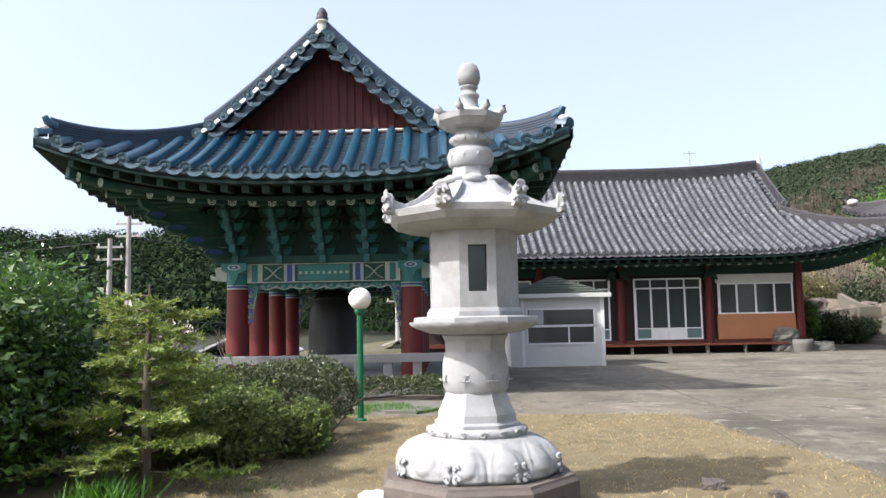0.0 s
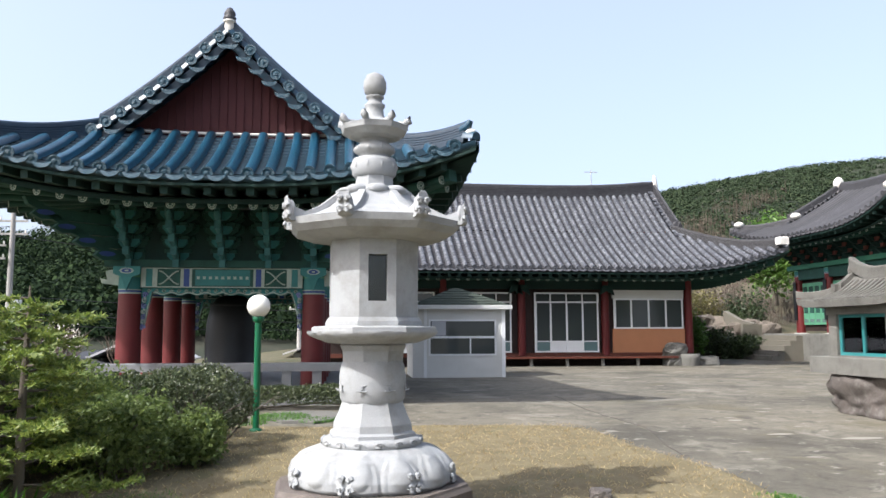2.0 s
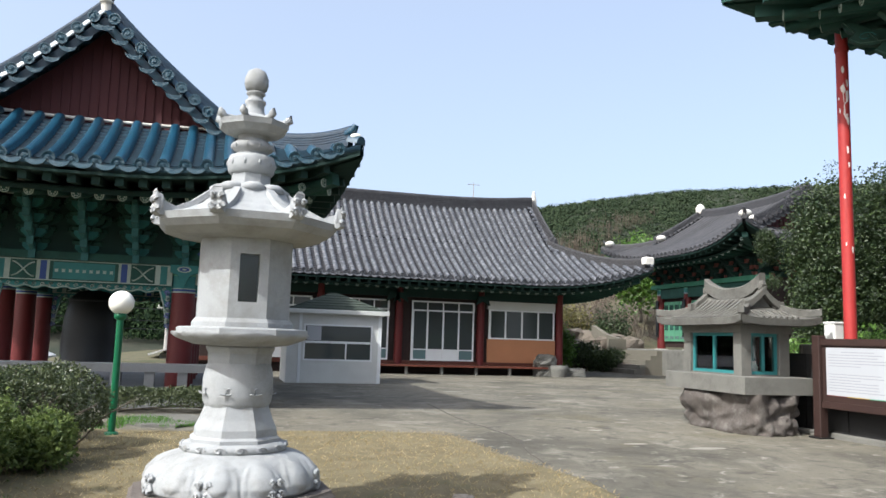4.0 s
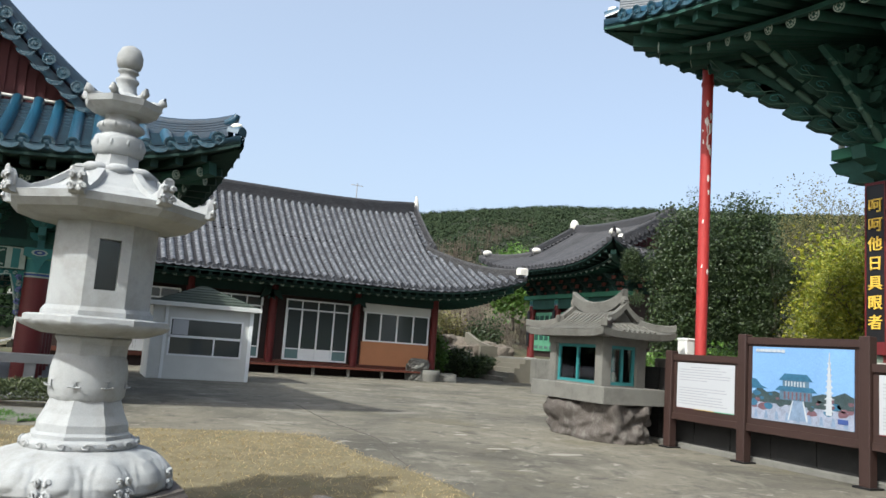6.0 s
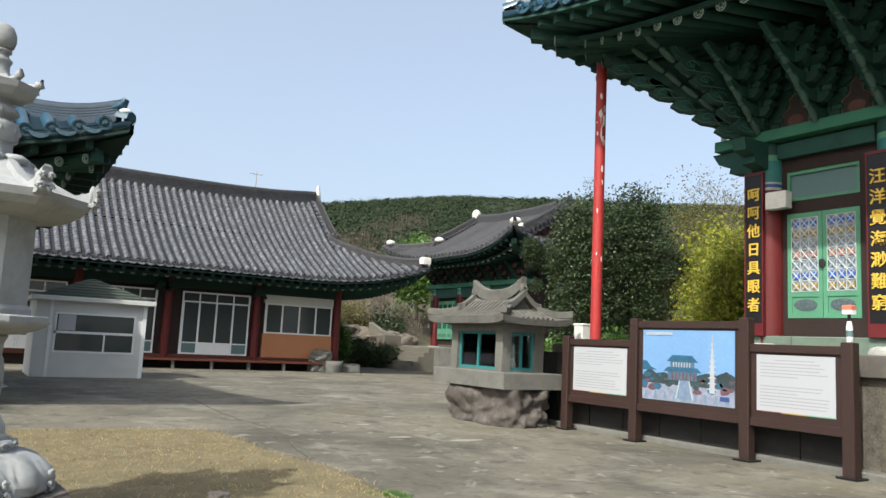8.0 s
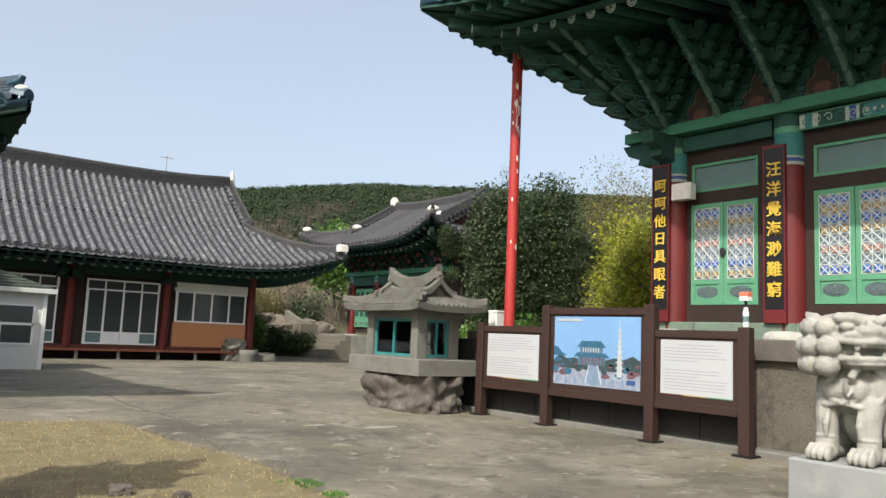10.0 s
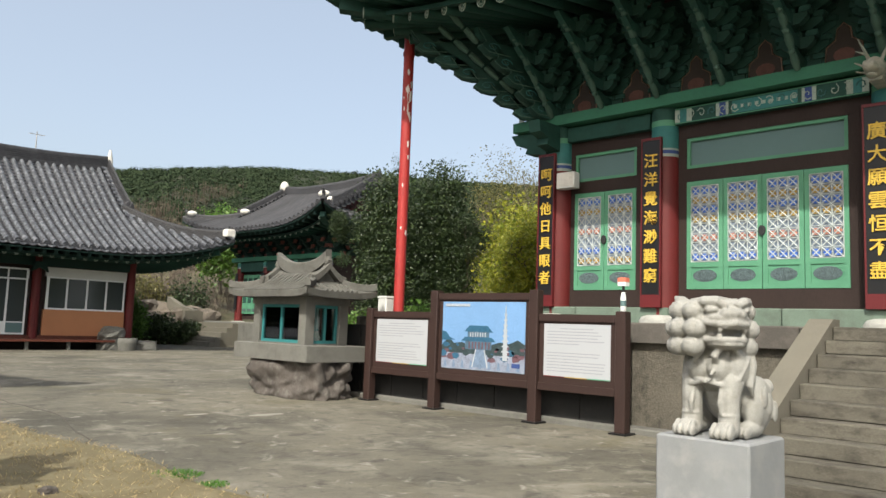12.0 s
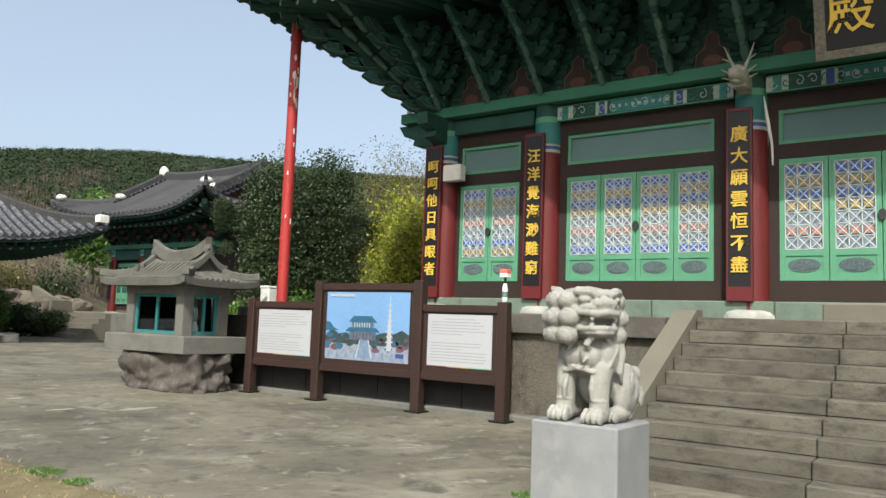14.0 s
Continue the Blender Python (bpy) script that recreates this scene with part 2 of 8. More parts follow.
# ---- mesh helpers ----
class Geo:
    """Collects vertices and faces, with a material slot for each face."""

    def __init__(self):
        self.v, self.f, self.m, self.s = [], [], [], []

    def add(self, verts, faces, mi=0, smooth=False):
        k = len(self.v)
        self.v += [tuple(p) for p in verts]
        for f in faces:
            self.f.append([i + k for i in f])
            self.m.append(mi)
            self.s.append(smooth)
        return self

    def box(self, x0, y0, z0, x1, y1, z1, mi=0, c=0.0):
        """A box; c cuts its upright and upper edges."""
        if x1 < x0: x0, x1 = x1, x0
        if y1 < y0: y0, y1 = y1, y0
        if z1 < z0: z0, z1 = z1, z0
        if not c:
            v = [(x, y, z) for z in (z0, z1) for y in (y0, y1) for x in (x0, x1)]
            return self.add(v, [(0, 2, 3, 1), (4, 5, 7, 6), (0, 1, 5, 4), (2, 6, 7, 3), (0, 4, 6, 2), (1, 3, 7, 5)], mi)
        def ring(i, z):
            a, b, p, q = x0 + i, x1 - i, y0 + i, y1 - i
            return [(a + c, p, z), (b - c, p, z), (b, p + c, z), (b, q - c, z), (b - c, q, z), (a + c, q, z), (a, q - c, z), (a, p + c, z)]
        v = ring(0, z0) + ring(0, z1 - c) + ring(c, z1)
        f = [(7, 6, 5, 4, 3, 2, 1, 0), tuple(range(16, 24))]
        for r in (0, 8):
            f += [(r + i, r + (i + 1) % 8, r + 8 + (i + 1) % 8, r + 8 + i) for i in range(8)]
        return self.add(v, f, mi)

    def rings(self, rings, mi=0, smooth=True, close=True, caps=True):
        """Skin a list of rings of equal length."""
        n = len(rings[0])
        v = [p for r in rings for p in r]
        f = []
        for i in range(len(rings) - 1):
            for j in range(n if close else n - 1):
                a, b = i * n + j, i * n + (j + 1) % n
                f.append((a, b, b + n, a + n))
        self.add(v, f, mi, smooth)
        if caps and close:
            self.add(rings[0], [tuple(reversed(range(n)))], mi)
            self.add(rings[-1], [tuple(range(n))], mi)
        return self

    def lathe(self, prof, n=16, cx=0, cy=0, mi=0, smooth=True, turn=0.0):
        """prof: (radius, z) from below."""
        return self.rings([[(cx + r * math.cos(turn + 2 * math.pi * j / n), cy + r * math.sin(turn + 2 * math.pi * j / n), z) for j in range(n)] for r, z in prof], mi, smooth)

    def tube(self, pts, r, n=6, mi=0, smooth=True):
        """A tube along points; r a number or one for each point."""
        pts = [Vector(p) for p in pts]
        rs = r if isinstance(r, (list, tuple)) else [r] * len(pts)
        out = []
        for i, p in enumerate(pts):
            d = (pts[min(i + 1, len(pts) - 1)] - pts[max(i - 1, 0)]).normalized()
            up = Vector((0, 0, 1)) if abs(d.z) < 0.9 else Vector((1, 0, 0))
            a = d.cross(up).normalized()
            b = a.cross(d)
            out.append([p + (a * math.cos(2 * math.pi * j / n) + b * math.sin(2 * math.pi * j / n)) * rs[i] for j in range(n)])
        return self.rings(out, mi, smooth)

    def prism(self, poly, axis, lo, hi, mi=0):
        """A flat outline of (u, v) pushed along an axis: 'x' takes u, v as y, z; 'y' as x, z; 'z' as x, y."""
        put = {"x": lambda u, v, w: (w, u, v), "y": lambda u, v, w: (u, w, v), "z": lambda u, v, w: (u, v, w)}[axis]
        n = len(poly)
        v = [put(a, b, lo) for a, b in poly] + [put(a, b, hi) for a, b in poly]
        f = [tuple(reversed(range(n))), tuple(range(n, 2 * n))] + [(i, (i + 1) % n, n + (i + 1) % n, n + i) for i in range(n)]
        return self.add(v, f, mi)

    def ball(self, c, r, n=12, m=8, mi=0):
        """An ellipsoid; r a number or three."""
        r = r if isinstance(r, (list, tuple)) else (r, r, r)
        rings = []
        for i in range(m + 1):
            a = -math.pi / 2 + math.pi * i / m
            k = max(math.cos(a), 0.02)
            rings.append([(c[0] + r[0] * k * math.cos(2 * math.pi * j / n), c[1] + r[1] * k * math.sin(2 * math.pi * j / n), c[2] + r[2] * math.sin(a)) for j in range(n)])
        return self.rings(rings, mi, True)

    def move(self, m):
        self.v = [tuple(m @ Vector(p)) for p in self.v]
        return self

    def join(self, other, m=None, mi=None):
        vs = [m @ Vector(p) for p in other.v] if m else other.v
        k = len(self.v)
        self.v += [tuple(p) for p in vs]
        self.f += [[i + k for i in f] for f in other.f]
        self.m += other.m if mi is None else [mi] * len(other.f)
        self.s += other.s
        return self


def data(name, g, mats, tidy=True):
    me = bpy.data.meshes.new(name)
    me.from_pydata(g.v, [], g.f)
    for m in (mats if isinstance(mats, (list, tuple)) else [mats]):
        me.materials.append(m)
    me.polygons.foreach_set("material_index", g.m)
    me.polygons.foreach_set("use_smooth", g.s)
    me.update()
    if len(g.f) > 20000:
        return me
    bm = bmesh.new()
    bm.from_mesh(me)
    bmesh.ops.recalc_face_normals(bm, faces=bm.faces)
    bm.to_mesh(me)
    bm.free()
    return me


def thing(name, label, category, m=None, group="", kind=""):
    """An Empty at a thing's base."""
    ob = tagged(new(name), label, category, group, kind)
    ob.empty_display_size = 0.2
    if m is not None:
        ob.matrix_world = m
    return ob


def part(name, g, material, parent=None, label="", m=None):
    """One mesh object under a thing or a part, in the parent's own frame; g a Geo or a mesh to share."""
    me = g if isinstance(g, bpy.types.Mesh) else data(name, g, material)
    ob = new(name, me)
    ob.parent = parent
    if m is not None:
        ob.matrix_basis = m
    return tagged(ob, label)


def solid(name, g, material, label, category, m=None, group="", kind=""):
    """A thing made of one mesh."""
    return tagged(part(name, g, material, None, "", m), label, category, group, kind)


def frac(i, k=0.618034, o=0.37):
    return (i * k + o) % 1.0


# ---- ground ----
def pave():
    g = Geo()
    N = 40
    xs = [-3000, -900, -300, -120, -60, -30, -14, -4, 6, 16, 26, 40, 60, 120, 300, 900, 3000]
    ys = [-3000, -900, -300, -100, -40, -20, -5, 5, 15, 25, 35, 45, 60, 100, 300, 900, 3000]
    v = [(x, y, -0.03 - (0.9 if x < -10 and y > 12 else 0)) for y in ys for x in xs]
    n = len(xs)
    g.add(v, [(j * n + i, j * n + i + 1, (j + 1) * n + i + 1, (j + 1) * n + i) for j in range(len(ys) - 1) for i in range(n - 1)])
    solid("ground", g, M_EARTH, "bare earth with dry grass reaching the hills", "ground", kind="structure")
    g = Geo()
    g.box(-2.5, -12, -0.25, 32, 42, 0.0)
    solid("pavement", g, M_CONC, "stained grey concrete courtyard paving with worn patches", "pavement", kind="structure")


def lawn_edge(y):
    return 4.25 + 0.1 * math.sin(y * 1.7) - 0.10 * max(0, y - 9.5) ** 1.3


def lawn():
    """A low turf bed with a soft uneven edge."""
    g = Geo()
    edge = [(lawn_edge(y), y) for y in np.arange(-6, 12.3, 0.35)]
    edge += [(lawn_edge(12.3) - 0.35 * i, 12.45 + 0.5 * (1 - math.exp(-i / 3.0)) + 0.05 * math.sin(i * 2.1)) for i in range(1, 13)]
    edge += [(-2.2, 13.4), (-3.0, 15.5), (-4.4, 16.6), (-9, 16.8), (-12, 15), (-12, -6)]
    poly = edge
    n = len(poly)
    inner = [(x - 0.16 * (1 if i < n - 4 else 0), y - 0.04) for i, (x, y) in enumerate(poly)]
    v = [(x, y, 0.0) for x, y in poly] + [(x, y, 0.045) for x, y in inner]
    g.add(v, [(i, (i + 1) % n, n + (i + 1) % n, n + i) for i in range(n)] + [tuple(range(n, 2 * n))], 0, False)
    return solid("lawn", g, M_LAWN, "straw-coloured dry winter lawn bed", "lawn", kind="structure")


pave()
lawn()


# ---- roofs ----
class Roof:
    """A Korean hip and gable roof in its own frame: ridge along x, front to -y. A, B: half lengths of the eave along and across the ridge;
    g: depth of the side skirt; ze, zr: heights of the eave's middle and of the ridge; lift: rise of the corners; sag: hollow of the slope."""

    def __init__(s, A, B, g, ze, zr, lift, sag=0.35, out=0.35, over=0.45, reach=1.0):
        s.A, s.B, s.g, s.ze, s.zr, s.lift, s.sag, s.out, s.over, s.reach = A, B, g, ze, zr, lift, sag, out, over, reach

    def z(s, c, d):
        u = d / s.B
        w = max(0.0, 1 - max(c, 0) / (s.B * s.reach))
        return s.ze + (s.zr - s.ze) * ((1 - s.sag) * u + s.sag * u * u) + s.lift * w ** 2.6 * (1 - min(1, u * 0.8)) 

    def ends(s, d):
        """How far the front slope reaches along x at depth d."""
        return s.A - d if d < s.g else s.A - s.g + s.over

    def front(s, x, d, h=0.0):
        c = s.A - abs(x)
        w = max(0.0, 1 - c / (s.B * s.reach))
        push = s.out * w ** 2 * (1 - d / s.B)
        rise = 0.0 if d < s.g else 0.28 * (zz(abs(x) / (s.A - s.g))) * (s.zr - s.ze) / 4
        return Vector((x + math.copysign(push * 0.7, x), -(s.B - d) - push, s.z(c, d) + h + rise * (d - s.g) / (s.B - s.g + 1e-6)))

    def side(s, y, d, h=0.0):
        c = s.B - abs(y)
        w = max(0.0, 1 - c / (s.B * s.reach))
        push = s.out * w ** 2 * (1 - d / s.B)
        return Vector((s.A - d + push, y + math.copysign(push * 0.7, y), s.z(c, d) + h))


def zz(u):
    return min(1.0, u) ** 3


def half_tube(g, pts, r, nseg=5, mi=0, step=0.0, caps=True):
    """A half-round cover tile row along points; step tapers each tile so that the joints show."""
    rings = []
    for i, p in enumerate(pts):
        d = (pts[min(i + 1, len(pts) - 1)] - pts[max(i - 1, 0)]).normalized()
        a = Vector((0, 0, 1)).cross(d).normalized()
        b = d.cross(a)
        rr = r * (1 + (step if i % 2 == 0 else -step))
        rings.append([p + (a * math.cos(math.pi * j / nseg) + b * (math.sin(math.pi * j / nseg) * 0.95)) * rr - b * (0.03 if j in (0, nseg) else 0) for j in range(nseg + 1)])
    g.rings(rings, mi, not step, close=False, caps=False)
    if caps:
        g.add(rings[0], [tuple(range(nseg + 1))], mi)
    return g


def tile_end(r):
    """A round end disc with a raised rim, facing -y."""
    g = Geo()
    n = 10
    prof = [(r, 0.0), (r * 1.03, -0.03), (r * 0.78, -0.03), (r * 0.72, -0.018), (r * 0.4, -0.02), (r * 0.25, -0.035)]
    rings = [[(q * math.cos(2 * math.pi * j / n), y, q * math.sin(2 * math.pi * j / n)) for j in range(n)] for q, y in prof]
    g.rings(rings, 0, False, caps=False)
    g.add(rings[-1], [tuple(range(n))])
    return g


def drip_end(w):
    """A drooping half-moon end of a pan tile, facing -y."""
    pts = [(w * math.cos(math.pi * (1 + j / 8)), 0.62 * w * math.sin(math.pi * (1 + j / 8)) * 1.25) for j in range(9)]
    pts += [(w * 0.6, -0.10 * w - 0.01), (0, -0.24 * w), (-w * 0.6, -0.10 * w - 0.01)]
    g = Geo()
    g.prism(pts, "y", -0.03, 0.0)
    return g


def build_roof(rf, M, parent, tile, pan, endm, pitch, r, sides=("front", "right"), nseg=10, step=0.0, ridge_h=0.5, ridge_m=None, lime=None, ends=True, gable=None, barge=True):
    """Pan field, cover tile rows, tile ends, ridges, gable walls and soffit of a roof, as parts under parent. M: roof frame in the parent's frame."""
    ridge_m = ridge_m or tile
    te, de = data("round_tile_end", tile_end(r * 1.15), endm), data("drip_tile_end", drip_end(pitch * 0.45), endm)
    def strip(fn, lim, tag):
        n = int(lim(0) / pitch)
        for i in range(-n, n + 1):
            u = i * pitch
            # depth at which this row meets the hip or the ridge
            if tag == "front":
                top = rf.B if abs(u) < rf.A - rf.g + rf.over else rf.A - abs(u)
            else:
                top = min(rf.g, rf.B - abs(u))
            if top < 0.25:
                continue
            k = max(3, int(nseg * top / rf.B) * (2 if step else 1) + 1)
            rows.append((fn, u, top, k, tag))
    # pan field
    def courses(d0, d1, lap):
        """Depth and height of the lower and upper edge of each course of pan tiles."""
        n = max(2, round((d1 - d0) / lap))
        out = []
        for j in range(n):
            out += [(d0 + (d1 - d0) * j / n, 0.025), (d0 + (d1 - d0) * (j + 1) / n, -0.04)]
        return out

    def field(fn, d0, d1, lim):
        nu = 40
        rows_ = courses(d0, d1, 0.20 if ends else 0.5)
        P = [[fn(lim(d) * (2 * i / nu - 1), d, h) for i in range(nu + 1)] for d, h in rows_]
        w = nu + 1
        v = [p for row in P for p in row]
        f = [(j * w + i, j * w + i + 1, (j + 1) * w + i + 1, (j + 1) * w + i) for j in range(len(P) - 1) for i in range(nu)]
        part("roof_slope", Geo().add(v, f, 0, False).move(M), pan, parent)

    def grid(fn, dmax, lim, sgn):
        field(fn, 0.0, dmax, lim)
        nd, nu = 6, 40
        P = [[fn(lim(dmax * j / nd) * (2 * i / nu - 1), dmax * j / nd, -0.17) for i in range(nu + 1)] for j in range(nd + 1)]
        w = nu + 1
        v = [p for row in P for p in row] + [p + Vector((0, 0, 0.18)) for p in P[0]]
        o = (nd + 1) * w
        f = [(j * w + i, (j + 1) * w + i, (j + 1) * w + i + 1, j * w + i + 1) for j in range(nd) for i in range(nu)]
        f += [(i, i + 1, o + i + 1, o + i) for i in range(nu)]
        part("roof_deck", Geo().add(v, f, 0, True).move(M), pan, parent)
    lower = lambda d: rf.A - d
    upper = lambda d: rf.A - rf.g + rf.over
    rot = pose(0, 0, 0, 0, 0, 180)
    flip = lambda fn: (lambda u, d, h=0.0: rot @ fn(u, d, h))
    faces = {"front": (rf.front, rf.A), "back": (flip(rf.front), rf.A), "right": (rf.side, rf.B), "left": (flip(rf.side), rf.B)}
    for tag, (fn, L) in faces.items():
        if tag in ("front", "back"):
            grid(fn, rf.g, lower, 1)
            field(fn, rf.g, rf.B, upper)
        else:
            grid(fn, rf.g, lambda d: rf.B - d, 1)
    for tag in sides:
        fn, L = faces[tag]
        rows = []
        strip(fn, (lambda d: L - 0.1), "front" if tag in ("front", "back") else "side")
        for fn_, u, top, k, tg in rows:
            g = Geo()
            pts = [fn_(u, top * j / (k - 1), 0.02) for j in range(k)]
            half_tube(g, pts, r, 5, 0, step)
            g.move(M)
            row = part("cover_tile", g, tile, parent)
            if ends:
                p0, p1 = fn_(u, 0, 0.02), fn_(u, 0.3, 0.02)
                d = (p1 - p0).normalized()
                yaw = math.atan2(-d.x, d.y)
                tilt = math.asin(d.z)
                rm = M @ Matrix.Translation(p0 + Vector((0, 0, 0.02))) @ Matrix.Rotation(yaw, 4, "Z") @ Matrix.Rotation(tilt * 0.5, 4, "X")
                part("round_tile_end", te, None, row, m=rm)
                if abs(u + pitch / 2) < L - 0.3:
                    q = fn_(u + pitch / 2, 0, 0.0)
                    part("drip_tile_end", de, None, row, m=M @ Matrix.Translation(q - d * 0.02) @ Matrix.Rotation(yaw, 4, "Z") @ Matrix.Rotation(-0.25, 4, "X"))
    # ridges
    def ridge(name, pts, w, h, capend=True):
        g = Geo()
        prof = [(-w, -0.1)]
        for k in range(5):
            prof += [(-w * (1 - 0.09 * k), h * (0.04 + 0.17 * k)), (-w * (0.98 - 0.09 * k), h * (0.16 + 0.17 * k)), (-w * (0.82 - 0.09 * k), h * (0.17 + 0.17 * k))]
        prof += [(-w * 0.4, h * 0.98), (0, h * 1.10)]
        prof = prof + [(-a, b) for a, b in reversed(prof[:-1])]
        rings = []
        for i, p in enumerate(pts):
            d = (pts[min(i + 1, len(pts) - 1)] - pts[max(i - 1, 0)])
            a = Vector((d.y, -d.x, 0)).normalized()
            rings.append([p + a * q + Vector((0, 0, hh)) for q, hh in prof])
        g.rings(rings, 0, False)
        g.move(M)
        return part(name, g, ridge_m, parent)
    L = rf.A - rf.g + rf.over
    ridge("main_ridge", [rf.front(L * (2 * i / 24 - 1), rf.B) for i in range(25)], 0.16 * ridge_h / 0.5, ridge_h)
    for sx in (1, -1):
        for sy in (1, -1):
            pts = []
            for j in range(13):
                d = rf.B - (rf.B - rf.g * 0.92) * j / 12
                p = rf.front(L - 0.06, d, 0.06)
                pts.append(Vector((p.x * sx, p.y * sy, p.z)))
            ridge("descending_ridge", pts, 0.13 * ridge_h / 0.5, ridge_h * 0.85)
            pts = []
            for j in range(13):
                d = rf.g * (1 - 0.93 * j / 12)
                p = (rf.front(rf.A - d, d) + rf.side(rf.B - d, d).reflect(Vector((0, 1, 0)))) / 2
                pts.append(Vector((p.x * sx, p.y * sy, p.z + (0.12 * (j / 12) ** 4))))
            ridge("hip_ridge", pts, 0.12 * ridge_h / 0.5, ridge_h * (0.9 if ridge_h < 0.4 else 0.62))
            if ends:
                # upturned end tile on the hip, and the lower stub with its round tile at the very corner
                tip = (pts[-1] - pts[-3]).normalized()
                g = Geo()
                g.tube([pts[-1] - tip * 0.12 + Vector((0, 0, ridge_h * 0.5)), pts[-1] + tip * 0.05 + Vector((0, 0, ridge_h * 0.62)), pts[-1] + tip * 0.12 + Vector((0, 0, ridge_h * 0.95))], [0.09, 0.10, 0.06], 8)
                part("hip_end_tile", g.move(M), tile, parent)
                c0 = (rf.front(rf.A - 0.02, 0.02) + rf.side(rf.B - 0.02, 0.02).reflect(Vector((0, 1, 0)))) / 2
                c0 = Vector((c0.x * sx, c0.y * sy, c0.z + 0.05))
                g = Geo()
                half_tube(g, [c0, (c0 + pts[-1]) / 2, pts[-1]], r * 1.3, 6)
                part("corner_tile", g.move(M), tile, parent)
                if tile is M_BLUETILE:
                    g = Geo()
                    g.ball((c0 * 0.5 + pts[-1] * 0.5) + Vector((0, 0, r)), (0.13, 0.13, 0.08), 8, 6)
                    part("corner_mortar", g.move(M), M_LIME, parent, "white mortar on the roof corner")
    # gable walls and bargeboards
    for sx in (1, -1):
        xg = rf.A - rf.g - 0.25
        n = 12
        prof = [rf.front(xg, rf.g * 0.8 + (rf.B - rf.g * 0.8) * j / n, -0.1) for j in range(n + 1)]
        outline = [(p.y, p.z) for p in prof] + [(-p.y, p.z) for p in reversed(prof[:-1])]
        g = Geo()
        g.prism(outline, "x", xg * sx, (xg - 0.1) * sx)
        g.move(M)
        gw = part("gable_wall", g, gable or M_GABLE, parent, "maroon board gable")
        nb = 26
        for i in range(nb):
            y = -rf.B + rf.g + (2 * (rf.B - rf.g)) * (i + 0.5) / nb
            zt = rf.front(xg, rf.B - abs(y), -0.2).z
            zb = prof[0].z + 0.02
            if zt - zb > 0.3:
                part("batten", Geo().box(xg * sx, y - 0.012, zb, (xg + 0.03) * sx, y + 0.012, zt - 0.05).move(M), gable or M_GABLE, gw)
        if barge:
            for sy in (1, -1):
                g = Geo()
                top = [rf.front(L - 0.02, rf.g * 0.75 + (rf.B - rf.g * 0.75) * j / 12, -0.10) for j in range(13)]
                v = []
                for p in top:
                    for dx in (0, -0.07):
                        for dz in (0, -0.24):
                            v.append(((p.x + dx) * sx, p.y * sy, p.z + dz))
                f = []
                for i in range(12):
                    a, b = i * 4, i * 4 + 4
                    f += [(a, b, b + 1, a + 1), (a + 2, a + 3, b + 3, b + 2), (a + 1, b + 1, b + 3, a + 3), (a, a + 2, b + 2, b)]
                g.add(v, f)
                g.move(M)
                part("bargeboard", g, pan, parent, "dark bargeboard")
                # verge tiles: short cover tiles lying across the barge
                m = int((rf.B - rf.g * 0.8) / (pitch * 0.72))
                for j in range(m):
                    d = rf.g * 0.85 + (rf.B - rf.g * 0.85) * (j + 0.3) / m
                    p, q = rf.front(L + 0.12, d, 0.0), rf.front(L - 0.5, d, 0.12)
                    p, q = Vector((p.x * sx, p.y * sy, p.z + 0.02)), Vector((q.x * sx, q.y * sy, q.z))
                    p.z -= 0.02
                    g = Geo()
                    half_tube(g, [p, (p + q) / 2, q], r, 5, 0)
                    g.move(M)
                    row = part("verge_tile", g, tile, parent)
                    if ends:
                        part("round_tile_end", te, None, row, m=M @ Matrix.Translation(p + Vector((0, 0, 0.02))) @ Matrix.Rotation(math.pi / 2 * sx, 4, "Z"))
                        part("drip_tile_end", de, None, row, m=M @ Matrix.Translation(p + Vector((0.03 * sx, pitch * 0.36 * sy, -0.06 - 0.36 * pitch * 0.6))) @ Matrix.Rotation(math.pi / 2 * sx, 4, "Z"))
    return rf


